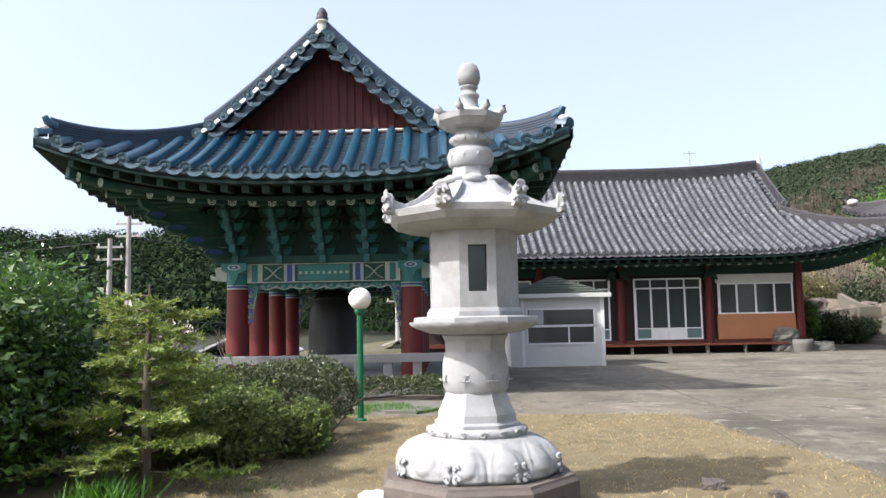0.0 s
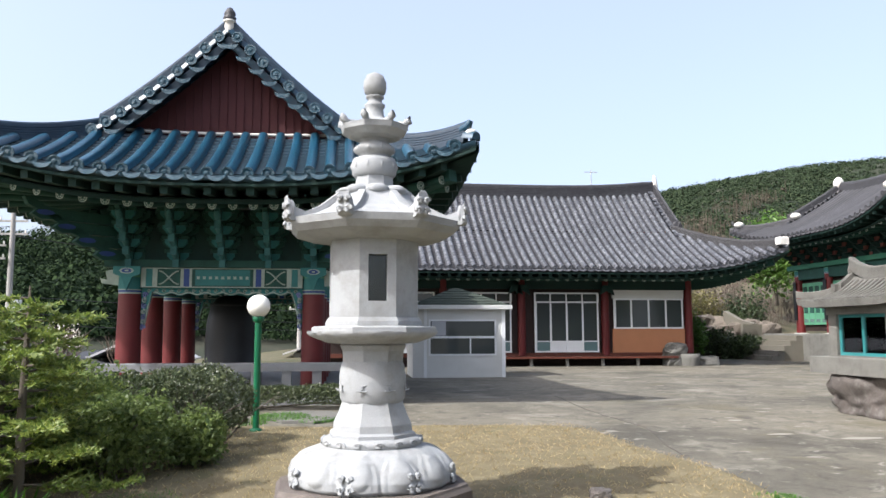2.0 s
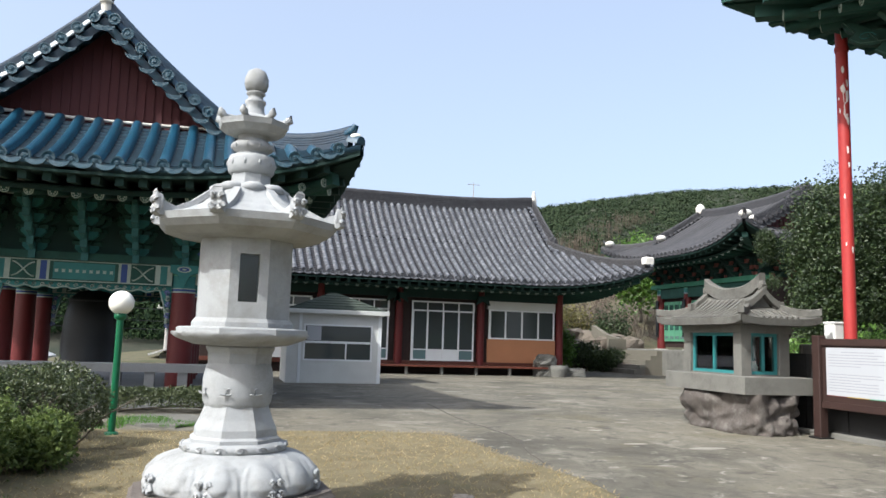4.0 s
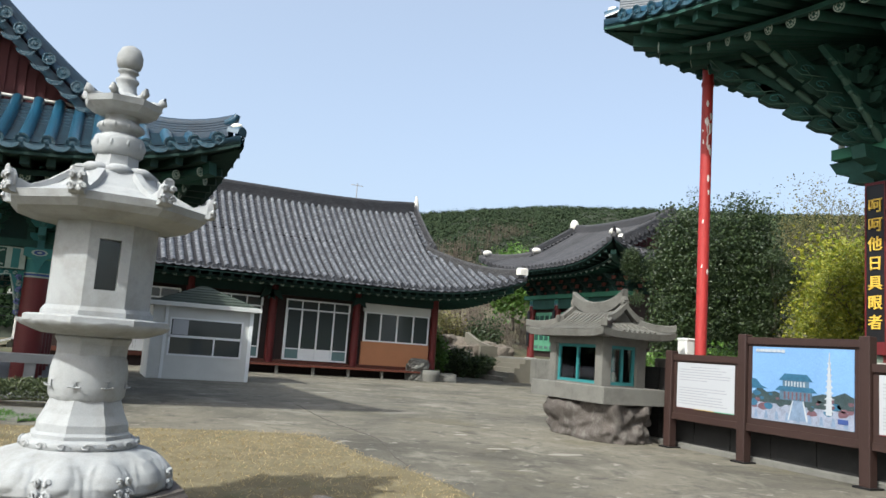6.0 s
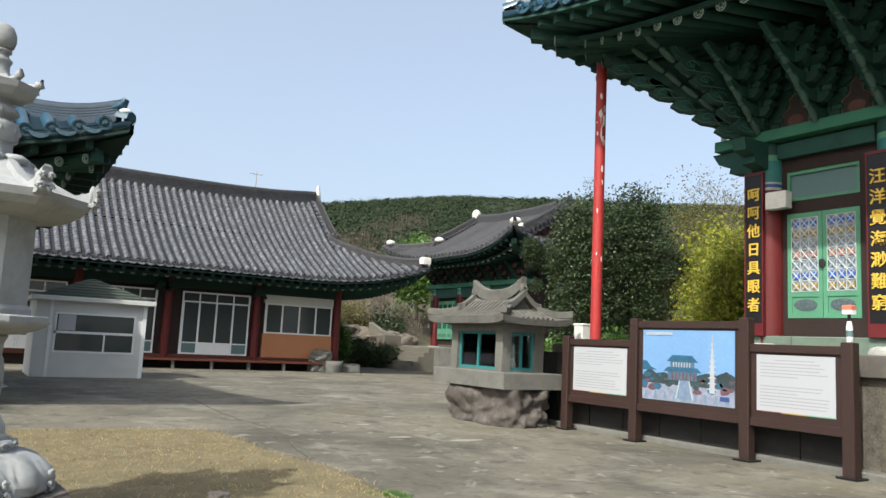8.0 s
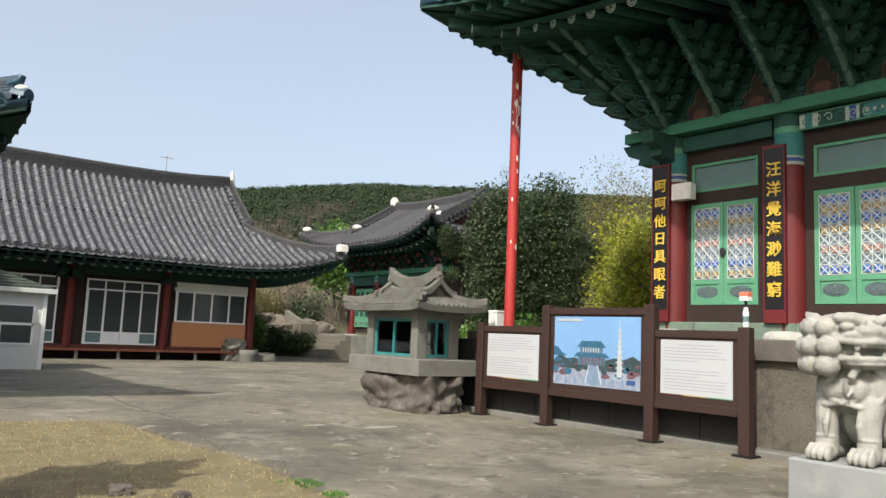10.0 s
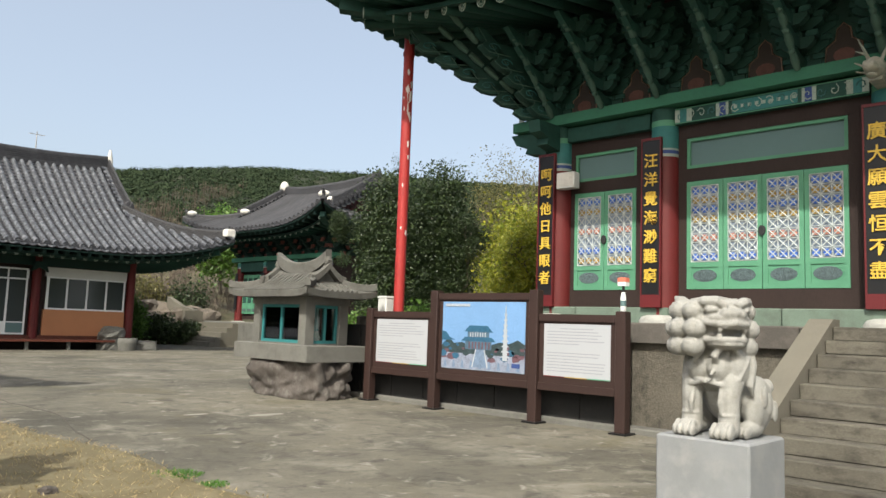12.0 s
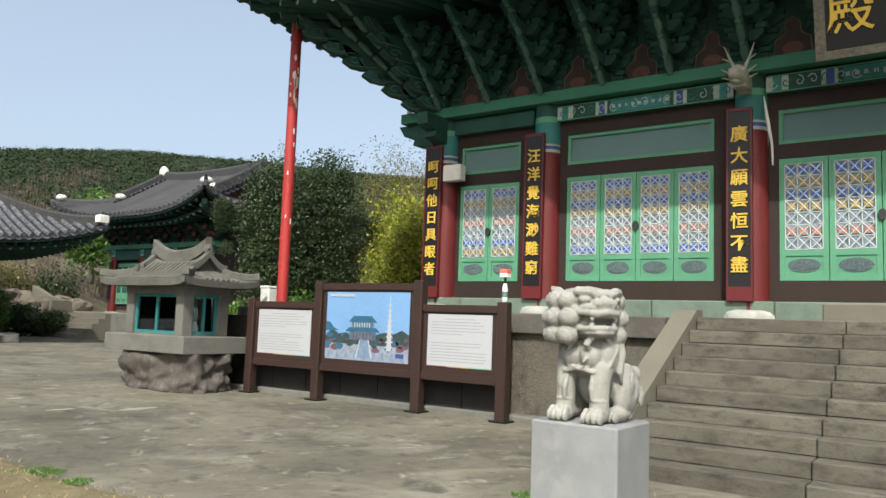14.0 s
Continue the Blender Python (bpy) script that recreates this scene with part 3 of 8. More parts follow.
def eave_rafters(rf, M, parent, sides, pitch, r, mat_r, mat_f, e=0.62, k=0.18, inset=0.75, length=2.2, fan_at=3.2):
    """Round rafters with painted ends below square flying rafters, and the boards above them, one row along each named eave."""
    rot = pose(0, 0, 0, 0, 0, 180)
    base = {"front": lambda u, d: rf.front(u, d), "right": lambda u, d: rf.side(u, d), "left": lambda u, d: rot @ rf.side(u, d), "back": lambda u, d: rot @ rf.front(u, d)}

    def under(tag, u, d, e_, k_):
        p = base[tag](u, d)
        q = d / rf.B
        p.z += -(rf.zr - rf.ze) * ((1 - rf.sag) * q + rf.sag * q * q) - e_ + k_ * d
        return p

    disc = Geo()
    n = 10
    disc.rings([[(q * math.cos(2 * math.pi * j / n), y, q * math.sin(2 * math.pi * j / n)) for j in range(n)] for q, y in ((r * 1.0, 0.0), (r * 1.0, -0.012), (r * 0.8, -0.014))], 0, False, caps=False)
    disc.add([(r * 0.8 * math.cos(2 * math.pi * j / n), -0.012, r * 0.8 * math.sin(2 * math.pi * j / n)) for j in range(n)], [tuple(range(n))], 1)
    for j in range(6):
        a = 2 * math.pi * j / 6
        c = (r * 0.48 * math.cos(a), r * 0.48 * math.sin(a))
        disc.prism([(c[0] + r * 0.2 * math.cos(b * math.pi / 3), c[1] + r * 0.2 * math.sin(b * math.pi / 3)) for b in range(6)], "y", -0.017, -0.011, 0)
    dme = data("rafter_end", disc, [M_WHITE, mat_r])
    for tag in sides:
        L = rf.A if tag in ("front", "back") else rf.B
        m = int((L - 0.3) / pitch)
        for i in range(-m, m + 1):
            u = i * pitch
            c = L - abs(u)
            if c < 0.55:
                continue
            # towards the corner the rafters fan in to the hip
            fan = max(0.0, fan_at - c)
            ui = u - math.copysign(fan * 0.75, u)
            a, b = under(tag, u, inset, e, k), under(tag, ui, inset + length, e, k)
            if c < inset + 0.35:
                a = under(tag, u, inset * 0.6, e - 0.05, k)
            g = Geo()
            g.tube([M @ a, M @ b], r, 8)
            o = part("rafter", g, mat_r, parent)
            d = (M.to_3x3() @ (b - a)).normalized()
            part("rafter_end", dme, None, o, m=Matrix.Translation(M @ a) @ Matrix.Rotation(math.atan2(-d.x, d.y), 4, "Z") @ Matrix.Rotation(math.asin(d.z), 4, "X"))
            a2, b2 = M @ under(tag, u, 0.14, 0.31, 0.1), M @ under(tag, u - math.copysign(fan * 0.2, u), inset + 0.55, 0.31, 0.1)
            g = Geo()
            g.rings([sq(a2, b2, r * 0.8, t) for t in (0, 1)], 0, False)
            part("flying_rafter", g, mat_f, parent)
    # boards above the rafters, and the long fascia strips along the eave
    for tag in sides:
        L = rf.A if tag in ("front", "back") else rf.B
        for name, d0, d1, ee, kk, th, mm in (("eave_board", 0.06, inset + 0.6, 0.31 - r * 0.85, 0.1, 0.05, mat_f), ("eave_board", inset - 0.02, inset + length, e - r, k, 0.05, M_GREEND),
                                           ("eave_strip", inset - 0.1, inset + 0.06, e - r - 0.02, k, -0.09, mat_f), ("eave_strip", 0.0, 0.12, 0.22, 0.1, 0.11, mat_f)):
            g = Geo()
            nu = 40
            v, f = [], []
            for i in range(nu + 1):
                t = 2 * i / nu - 1
                for dd, zo in ((d0, 0), (d0, th), (d1, th), (d1, 0)):
                    p = under(tag, (L - dd) * t, dd, ee, kk)
                    p.z += zo
                    v.append(M @ p)
            for i in range(nu):
                for q in range(4):
                    f.append((i * 4 + q, i * 4 + (q + 1) % 4, i * 4 + 4 + (q + 1) % 4, i * 4 + 4 + q))
            g.add(v, f)
            part(name, g, mm, parent)
    # hip rafters
    for sx in (1, -1):
        for sy in (1, -1):
            pts = []
            for d in (0.42, inset + 0.3, inset + length + 0.4):
                p = under("front", rf.A - d, d, 0.50 + 0.1 * d, 0.25)
                pts.append(M @ Vector((p.x * sx, p.y * sy, p.z)))
            g = Geo()
            g.rings([sq(pts[0], pts[1], 0.13, 0), sq(pts[0], pts[1], 0.15, 1), sq(pts[1], pts[2], 0.17, 1)], 0, False)
            part("hip_rafter", g, mat_r, parent)


def sq(a, b, h, t):
    """Square section of half side h at end t of the line a to b."""
    d = (b - a).normalized()
    s = Vector((0, 0, 1)).cross(d).normalized() * h
    u = d.cross(s.normalized()) * h
    p = a if t == 0 else b
    return [p - s - u, p + s - u, p + s + u, p - s + u]


def bracket(tiers, stepout, h, w):
    """One bracket set, facing -y, base at z=0: stepped cross arms, bearing blocks and long curved tongues."""
    g = Geo()
    for k in range(tiers):
        z = k * h
        y = -stepout * (k + 1)
        # tongue outward
        g.prism([(0.3, z), (0.3, z + h * 0.7), (y, z + h * 0.7), (y - 0.22, z + h * 0.95), (y - 0.30, z + h * 0.75), (y - 0.12, z + h * 0.3), (y + 0.05, z)], "x", -w * 0.13, w * 0.13, 0)
        # cross arms on each plane reached so far
        for q in range(k + 1):
            yy = -stepout * q
            aw = w * (0.62 + 0.28 * (k - q))
            aw = min(aw, w * 1.15)
            g.prism([(-aw, z + h * 0.62), (-aw, z + h * 0.35), (-aw * 0.6, z), (aw * 0.6, z), (aw, z + h * 0.35), (aw, z + h * 0.62)], "y", yy - 0.07, yy + 0.07, 1 if q == k else 0)
            for sx in (-1, 0, 1):
                g.box(sx * aw * 0.86 - 0.1, yy - 0.1, z + h * 0.62, sx * aw * 0.86 + 0.1, yy + 0.1, z + h * 0.98, 0, 0.025)
    return g


# ---- hall parts ----
M_BASE = mat("whitewashed stone", (0.36, 0.36, 0.335), 0.9, 0.25, 8, 90, 0.5, dirt=0.5, tint=(0.17, 0.165, 0.15))


def column(parent, x, y, z0, z1, r, band=0.0, base=True, red=None):
    g = Geo()
    g.lathe([(r * 1.02, z0 - (0.12 if base else 0)), (r, z0 + (z1 - z0) * 0.4), (r * 0.94, z1 - band)], 18, x, y)
    c = part("column", g, red or M_RED, parent, "oxblood red round column")
    if base:
        g = Geo()
        g.lathe([(r * 1.75, z0 - 0.295), (r * 1.78, z0 - 0.22), (r * 1.62, z0 - 0.145), (r * 1.3, z0 - 0.115), (r, z0 - 0.11)], 18, x, y)
        part("base_stone", g, M_BASE, c, "whitewashed base stone")
    if band:
        for k, (mm, f0, f1) in enumerate(((M_WHITE, 0, 0.06), (M_BLUE, 0.06, 0.13), (M_WHITE, 0.13, 0.17), (M_TEAL, 0.17, 0.62), (M_GREENL, 0.62, 0.74), (M_GREEN, 0.74, 1.0))):
            g = Geo()
            g.lathe([(r * 0.965, z1 - band + band * f0), (r * 0.965, z1 - band + band * f1)], 18, x, y)
            part("painted_band", g, mm, c)
    return c


def painted_beam(parent, axis, a, b, at, z0, z1, depth, rich=True, face=-1):
    """A beam along 'x' or 'y' from a to b, with painted panels 5 mm proud on the side named by face."""
    def put(lo, hi, q0, q1, zz0, zz1, name, mm, par):
        g = Geo()
        if axis == "x":
            g.box(lo, q0, zz0, hi, q1, zz1)
        else:
            g.box(q0, lo, zz0, q1, hi, zz1)
        return part(name, g, mm, par)
    lo, hi = min(a, b), max(a, b)
    beam = put(lo, hi, at - depth / 2, at + depth / 2, z0, z1, "beam", M_GREEN, parent)
    if not rich:
        return beam
    s = at + face * depth / 2
    L, H = hi - lo, z1 - z0
    panels = [(0.0, 0.03, M_WHITE), (0.03, 0.07, M_TEAL), (0.07, 0.1, M_WHITE), (0.24, 0.26, M_WHITE), (0.26, 0.295, M_BLUE), (0.295, 0.31, M_WHITE), (0.69, 0.705, M_WHITE), (0.705, 0.74, M_BLUE), (0.74, 0.76, M_WHITE), (0.9, 0.93, M_WHITE), (0.93, 0.97, M_TEAL), (0.97, 1.0, M_WHITE)]
    for f0, f1, mm in panels:
        put(lo + L * f0, lo + L * f1, s, s + face * 0.005, z0 + 0.03, z1 - 0.03, "painted_panel", mm, beam)
    for f0, f1 in ((0.33, 0.67),):
        put(lo + L * f0, lo + L * f1, s, s + face * 0.004, z0 + H * 0.12, z1 - H * 0.12, "painted_panel", M_TEAL, beam)
        n = 9
        for i in range(n):
            u = lo + L * (f0 + (f1 - f0) * (i + 0.5) / n)
            g = Geo()
            r = min(H * 0.2, L * 0.014)
            poly = [(u + r * math.cos(j * math.pi / 4) * (1 if j % 2 else 0.6), (z0 + z1) / 2 + r * math.sin(j * math.pi / 4) * (1 if j % 2 else 0.6)) for j in range(8)]
            g.prism(poly, "y" if axis == "x" else "x", s + face * 0.004, s + face * 0.009)
            part("painted_flower", g, M_WHITE, beam)
    # curled white scrolls, close together on the hall's beams
    if axis == "y":
        m = int(L / 0.2)
        for i in range(m):
            u = lo + L * (i + 0.5) / m
            pts = [(s + face * 0.007, u + (0.085 - 0.009 * q) * math.cos(q * 0.8 + i) , (z0 + z1) / 2 + (H * 0.33 - H * 0.034 * q) * math.sin(q * 0.8 + i)) for q in range(9)]
            part("painted_scroll", Geo().tube(pts, 0.010, 4), M_WHITE if i % 3 else M_TEALB, beam)
    for f0, f1 in ((0.11, 0.23), (0.77, 0.89)) if axis == "x" else ():
        for k in range(2):
            g = Geo()
            pts = []
            for j in range(9):
                t = j / 8
                u, w = lo + L * (f0 + (f1 - f0) * t), z0 + H * (0.5 + (0.32 if k else -0.32) * math.cos(math.pi * t))
                pts.append((u, s + face * 0.004, w) if axis == "x" else (s + face * 0.004, u, w))
            g.tube(pts, H * 0.035, 4)
            part("painted_scroll", g, M_WHITE, beam)
    for zz in (z0 + H * 0.02, z1 - H * 0.07):
        put(lo, hi, s, s + face * 0.006, zz, zz + H * 0.05, "painted_line", M_WHITE if axis == "x" else M_GREENL, beam)
    return beam


def brackets(parent, places, tiers, stepout, h, w, mats, name="bracket_set"):
    me = data(name, bracket(tiers, stepout, h, w), mats)
    for m in places:
        part(name, me, None, parent, m=m)


def valance(parent, x0, x1, y, zt, drop):
    """A carved valance under a beam: wavy lower edge, long drops at both posts, white outlines."""
    g = Geo()
    n = 44
    top, low = [], []
    for i in range(n + 1):
        t = i / n
        e = min(t, 1 - t)
        d = 0.15 + 0.03 * math.sin(t * 60) + (drop - 0.18) * max(0, 1 - e / 0.05) ** 0.45 * (0.85 + 0.15 * math.sin(t * 900))
        top.append((x0 + (x1 - x0) * t, zt))
        low.append((x0 + (x1 - x0) * t, zt - d))
    v = [(a, y - 0.03, b) for a, b in top] + [(a, y - 0.03, b) for a, b in low] + [(a, y + 0.03, b) for a, b in top] + [(a, y + 0.03, b) for a, b in low]
    k = n + 1
    f = []
    for i in range(n):
        f += [(i, i + 1, k + i + 1, k + i), (2 * k + i, 3 * k + i, 3 * k + i + 1, 2 * k + i + 1), (k + i, k + i + 1, 3 * k + i + 1, 3 * k + i)]
    g.add(v, f)
    va = part("valance", g, M_TEAL, parent, "carved teal valance with white scroll lines")
    g = Geo()
    g.tube([(a, y - 0.035, b + 0.03) for a, b in low], 0.018, 4)
    part("painted_line", g, M_WHITE, va)
    for sx, xe in ((1, x0), (-1, x1)):
        for k in range(7):
            zc = zt - 0.16 - 0.125 * k
            ring = [(xe + sx * (0.085 - 0.006 * k + 0.06 * math.cos(q * 0.85 + k) * (1 - q * 0.08)), y - 0.036, zc + 0.065 * math.sin(q * 0.85 + k) * (1 - q * 0.08)) for q in range(10)]
            part("painted_scroll", Geo().tube(ring, 0.024, 4), M_WHITE if k % 2 else M_LILAC, va)
    for i in range(2, n - 1, 2):
        a, b = top[i]
        g = Geo()
        c = [(a + 0.042 * math.cos(q * 0.9) * (1 - q * 0.09), y - 0.035, zt - 0.07 + 0.042 * math.sin(q * 0.9) * (1 - q * 0.09)) for q in range(8)]
        g.tube(c, 0.014, 4)
        part("painted_scroll", g, M_WHITE, va)


def pavilion():
    t = thing("bell_pavilion", "open bell pavilion with blue tiled roof and painted brackets", "pavilion")
    rf = Roof(6.3, 5.2, 2.65, 4.72, 8.32, 0.80, sag=0.40, out=0.30, over=0.4, reach=0.95)
    M = pose(-2.8, 21.7, 0, 0, 0, -90)
    build_roof(rf, M, t, M_BLUETILE, M_BLUEPAN, M_TILEEND, 0.40, 0.115, sides=("right", "front", "back"), ridge_h=0.36, ridge_m=M_BLUERIDGE)
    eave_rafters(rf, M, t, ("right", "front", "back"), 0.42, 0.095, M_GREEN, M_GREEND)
    xs, ys = (-5.0, -0.78), (18.5, 20.6, 22.8, 24.9)
    for x in xs:
        for y in ys:
            column(t, x, y, 0.3, 3.1, 0.275, band=0.62, base=False)
    for y in (18.5, 24.9):
        painted_beam(t, "x", xs[0] + 0.26, xs[1] - 0.26, y, 2.62, 3.1, 0.3)
        valance(t, xs[0] + 0.26, xs[1] - 0.26, y - 0.02, 2.62, 1.15)
    for x in xs:
        painted_beam(t, "y", 18.7, 24.7, x, 2.62, 3.1, 0.3, rich=False)
    # plate beam with its crossed ends, and painted end caps
    for name, box in (("plate_beam", (-5.55, 18.28, 3.1, -0.23, 18.72, 3.27)), ("plate_beam", (-5.55, 24.68, 3.1, -0.23, 25.12, 3.27)), ("plate_beam", (-5.22, 18.73, 3.1, -4.78, 24.67, 3.27)), ("plate_beam", (-1.0, 18.73, 3.1, -0.56, 24.67, 3.27))):
        g = Geo()
        g.box(*box)
        part(name, g, M_GREEN, t)
    for x in xs:
        s = -1 if x < -3 else 1
        g = Geo()
        g.prism([(x - 0.30, 3.1), (x - 0.30, 2.93), (x - 0.12, 2.86), (x, 2.55), (x + 0.12, 2.86), (x + 0.30, 2.93), (x + 0.30, 3.1)], "y", 18.12, 18.2)
        cap = part("beam_cap", g, M_TEAL, t, "teal carved cap with a blue flower")
        for r_, y_, mm in ((0.10, 18.115, M_WHITE), (0.07, 18.110, M_BLUE), (0.03, 18.105, M_WHITE)):
            g = Geo()
            g.prism([(x + r_ * 1.6 * math.cos(j * math.pi / 5), 3.0 + r_ * 0.7 * math.sin(j * math.pi / 5)) for j in range(10)], "y", y_, 18.122)
            part("painted_flower", g, mm, cap)
        g = Geo()
        g.prism([(x + s * 0.25, 2.68), (x + s * 0.62, 2.72), (x + s * 0.66, 2.84), (x + s * 0.5, 2.8), (x + s * 0.55, 3.0), (x + s * 0.25, 3.08)], "y", 18.4, 18.6)
        part("beam_nose", g, M_WHITE, t)
    pl = [pose(-5.0 + 1.055 * i, 18.5, 3.27) for i in range(5)] + [pose(-5.0 + 1.055 * i, 24.9, 3.27, 0, 0, 180) for i in range(5)]
    pl += [pose(x, 18.5 + 1.067 * i, 3.27, 0, 0, -90 if x < -3 else 90) for x in xs for i in range(7)]
    brackets(t, pl, 4, 0.27, 0.29, 0.40, [M_GREEN, M_TEAL])
    for m in pl[:5]:
        g = Geo()
        for k in range(4):
            p0, p1 = Vector((0, -0.22 - 0.27 * k, 0.0 + 0.27 * k)), Vector((0, -0.22 - 0.27 * (k + 0.9), 0.27 * (k + 0.8)))
            g.tube([p0, (p0 + p1) / 2, p1], [0.05, 0.085, 0.055], 6)
            g.box(-0.07, p0.y - 0.08, p0.z - 0.18, 0.07, p0.y + 0.02, p0.z + 0.02)
        part("bracket_tongue", g, M_TEALB, t, "blue green bracket tongue", m)
    # corner tongues with blue eyes
    for x, a in ((-5.0, -45), (-0.78, 45)):
        for k in range(4):
            g = Geo()
            y = -0.47 * (k + 1.2)
            z = 0.26 * k
            g.prism([(0.2, z), (0.2, z + 0.2), (y, z + 0.2), (y - 0.30, z + 0.36), (y - 0.52, z + 0.40), (y - 0.44, z + 0.24), (y - 0.26, z + 0.16), (y - 0.36, z + 0.05), (y - 0.18, z - 0.05), (y, z - 0.04)], "x", -0.08, 0.08)
            o = part("corner_tongue", g, M_GREEN, t, m=pose(x, 18.5, 3.27, 0, 0, a))
            for sx in (-1, 1):
                g = Geo()
                g.prism([(y - 0.08 + 0.2 * math.cos(j * math.pi / 4), z + 0.10 + 0.06 * math.sin(j * math.pi / 4)) for j in range(8)], "x", sx * 0.08, sx * 0.088)
                part("painted_eye", g, M_BLUE, o)
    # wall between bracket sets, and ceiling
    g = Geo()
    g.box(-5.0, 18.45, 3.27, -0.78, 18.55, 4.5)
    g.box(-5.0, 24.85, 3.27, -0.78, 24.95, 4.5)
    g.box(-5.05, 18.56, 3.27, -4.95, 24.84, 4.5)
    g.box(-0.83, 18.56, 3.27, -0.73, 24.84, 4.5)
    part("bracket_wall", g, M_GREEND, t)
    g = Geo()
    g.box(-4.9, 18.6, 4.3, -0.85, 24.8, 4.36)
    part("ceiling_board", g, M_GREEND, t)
    # ridge end ornament at the gable's peak
    for y in (15.4 + rf.g - 0.35,):
        g = Geo()
        zt = rf.front(rf.A - rf.g + rf.over, rf.B).z
        g.lathe([(0.10, zt - 0.05), (0.13, zt + 0.12), (0.12, zt + 0.22), (0.15, zt + 0.23), (0.15, zt + 0.27), (0.12, zt + 0.28)], 10, -2.8, y)
        o = part("ridge_ornament", g, M_LIME, t, "white mortar ridge end with dark tile cap")
        g = Geo()
        g.lathe([(0.14, zt + 0.28), (0.16, zt + 0.34), (0.12, zt + 0.38), (0.14, zt + 0.44), (0.11, zt + 0.50), (0.06, zt + 0.58), (0.02, zt + 0.60)], 10, -2.8, y)
        part("cap_tile", g, M_DARKTILE, o)
    # mortar line where the skirt meets the gable
    g = Geo()
    g.tube([(x, 15.4 + rf.g + 0.06, rf.side(0, rf.g).z + 0.06 + 0.04 * ((x + 2.8) / 2.4) ** 2) for x in np.linspace(-2.8 - (rf.B - rf.g) * 0.96, -2.8 + (rf.B - rf.g) * 0.96, 14)], 0.04, 6)
    part("mortar_line", g, M_LIME, t)
    # floor platform
    g = Geo()
    g.box(-6.0, 17.6, -1.0, 0.4, 26.0, 0.3, 0, 0.03)
    part("platform", g, M_RAIL, t, "grey concrete platform")
    return t


def bell():
    g = Geo()
    g.lathe([(0.69, 0.55), (0.72, 0.6), (0.72, 0.75), (0.69, 0.8), (0.70, 1.3), (0.66, 1.9), (0.56, 2.35), (0.38, 2.55), (0.1, 2.62)], 28, -3.15, 21.7)
    o = solid("temple_bell", g, M_BELL, "large dark bronze temple bell hanging in the pavilion", "bell")
    g = Geo()
    g.tube([(-3.15, 21.7, 2.6), (-3.15, 21.7, 4.3)], 0.06, 8)
    part("hanger", g, M_BELL, o)
    for z in (0.7, 2.3):
        g = Geo()
        g.lathe([(0.725 if z < 1 else 0.59, z), (0.735 if z < 1 else 0.6, z + 0.03), (0.725 if z < 1 else 0.58, z + 0.06)], 28, -3.15, 21.7)
        part("band", g, M_BELL, o)


def stone_rail():
    t = thing("stone_railing", "grey concrete railing with square posts round the pavilion", "railing")
    g = Geo()
    g.box(-6.0, 17.1, 0.74, 0.75, 17.42, 0.92, 0, 0.02)
    part("top_rail", g, M_RAIL, t)
    g = Geo()
    g.box(-6.0, 17.12, 0.0, 0.75, 17.4, 0.16)
    part("bottom_rail", g, M_RAIL, t)
    for i in range(11):
        x = -5.9 + 0.66 * i
        g = Geo()
        g.box(x - 0.1, 17.14, 0.16, x + 0.1, 17.38, 0.74)
        part("post", g, M_RAIL, t)
    g = Geo()
    g.box(0.43, 17.05, 0.0, 0.8, 17.45, 1.02, 0, 0.03)
    part("end_post", g, M_RAIL, t)
    for i in range(8):
        y = 18.2 + 1.0 * i
        g = Geo()
        g.box(0.5, y - 0.1, 0.16, 0.72, y + 0.1, 0.74)
        part("post", g, M_RAIL, t)
    g = Geo()
    g.box(0.48, 17.47, 0.74, 0.76, 26, 0.92, 0, 0.02)
    part("top_rail", g, M_RAIL, t)


def sliding(parent, x0, x1, z0, z1, y, n, transom=0.0, panel=0.0, name="window", fr=0.07):
    """White framed sliding panes facing -y: n leaves, a transom row above, plain panels below."""
    # near-black slab behind the panes stands in for the unlit room
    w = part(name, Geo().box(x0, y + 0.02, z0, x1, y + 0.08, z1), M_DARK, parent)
    zt = z1 - transom
    def bar(a, b, c, d, nm="window_frame", dy=0.05):
        part(nm, Geo().box(a, y - dy, b, c, y + 0.02, d), M_PVC, w)
    bar(x0, z1 - fr, x1, z1)
    bar(x0, z0, x1, z0 + fr)
    bar(x0, z0 + fr, x0 + fr, z1 - fr)
    bar(x1 - fr, z0 + fr, x1, z1 - fr)
    if transom:
        bar(x0 + fr, zt - fr, x1 - fr, zt)
    L = (x1 - x0) / n
    for i in range(n):
        a, b = x0 + L * i, x0 + L * (i + 1)
        lo, hi = z0 + fr, zt - fr if transom else z1 - fr
        s = 0.045 if i in (1, 2) else 0.03
        bar(a + (fr if i == 0 else -0.03), lo, a + (fr if i == 0 else 0) + 0.05, hi, "sash", s)
        if panel:
            part("panel", Geo().box(a + 0.06, y - 0.02, lo, b - 0.04, y + 0.01, lo + panel), M_PVC if i in (1, 2) else M_GRATE, w)
            bar(a + 0.02, lo + panel, b, lo + panel + 0.05, "sash", 0.035)
        part("pane", Geo().box(a + 0.05, y - 0.004, lo + (panel + 0.05 if panel else 0), b - 0.03, y + 0.004, hi), M_GLASS, w)
        if transom:
            part("pane", Geo().box(a + 0.05, y - 0.004, zt, b - 0.03, y + 0.004, z1 - fr), M_GLASS, w)
            bar(b - 0.03, zt, b + 0.03, z1 - fr, "sash", 0.03)
    return w


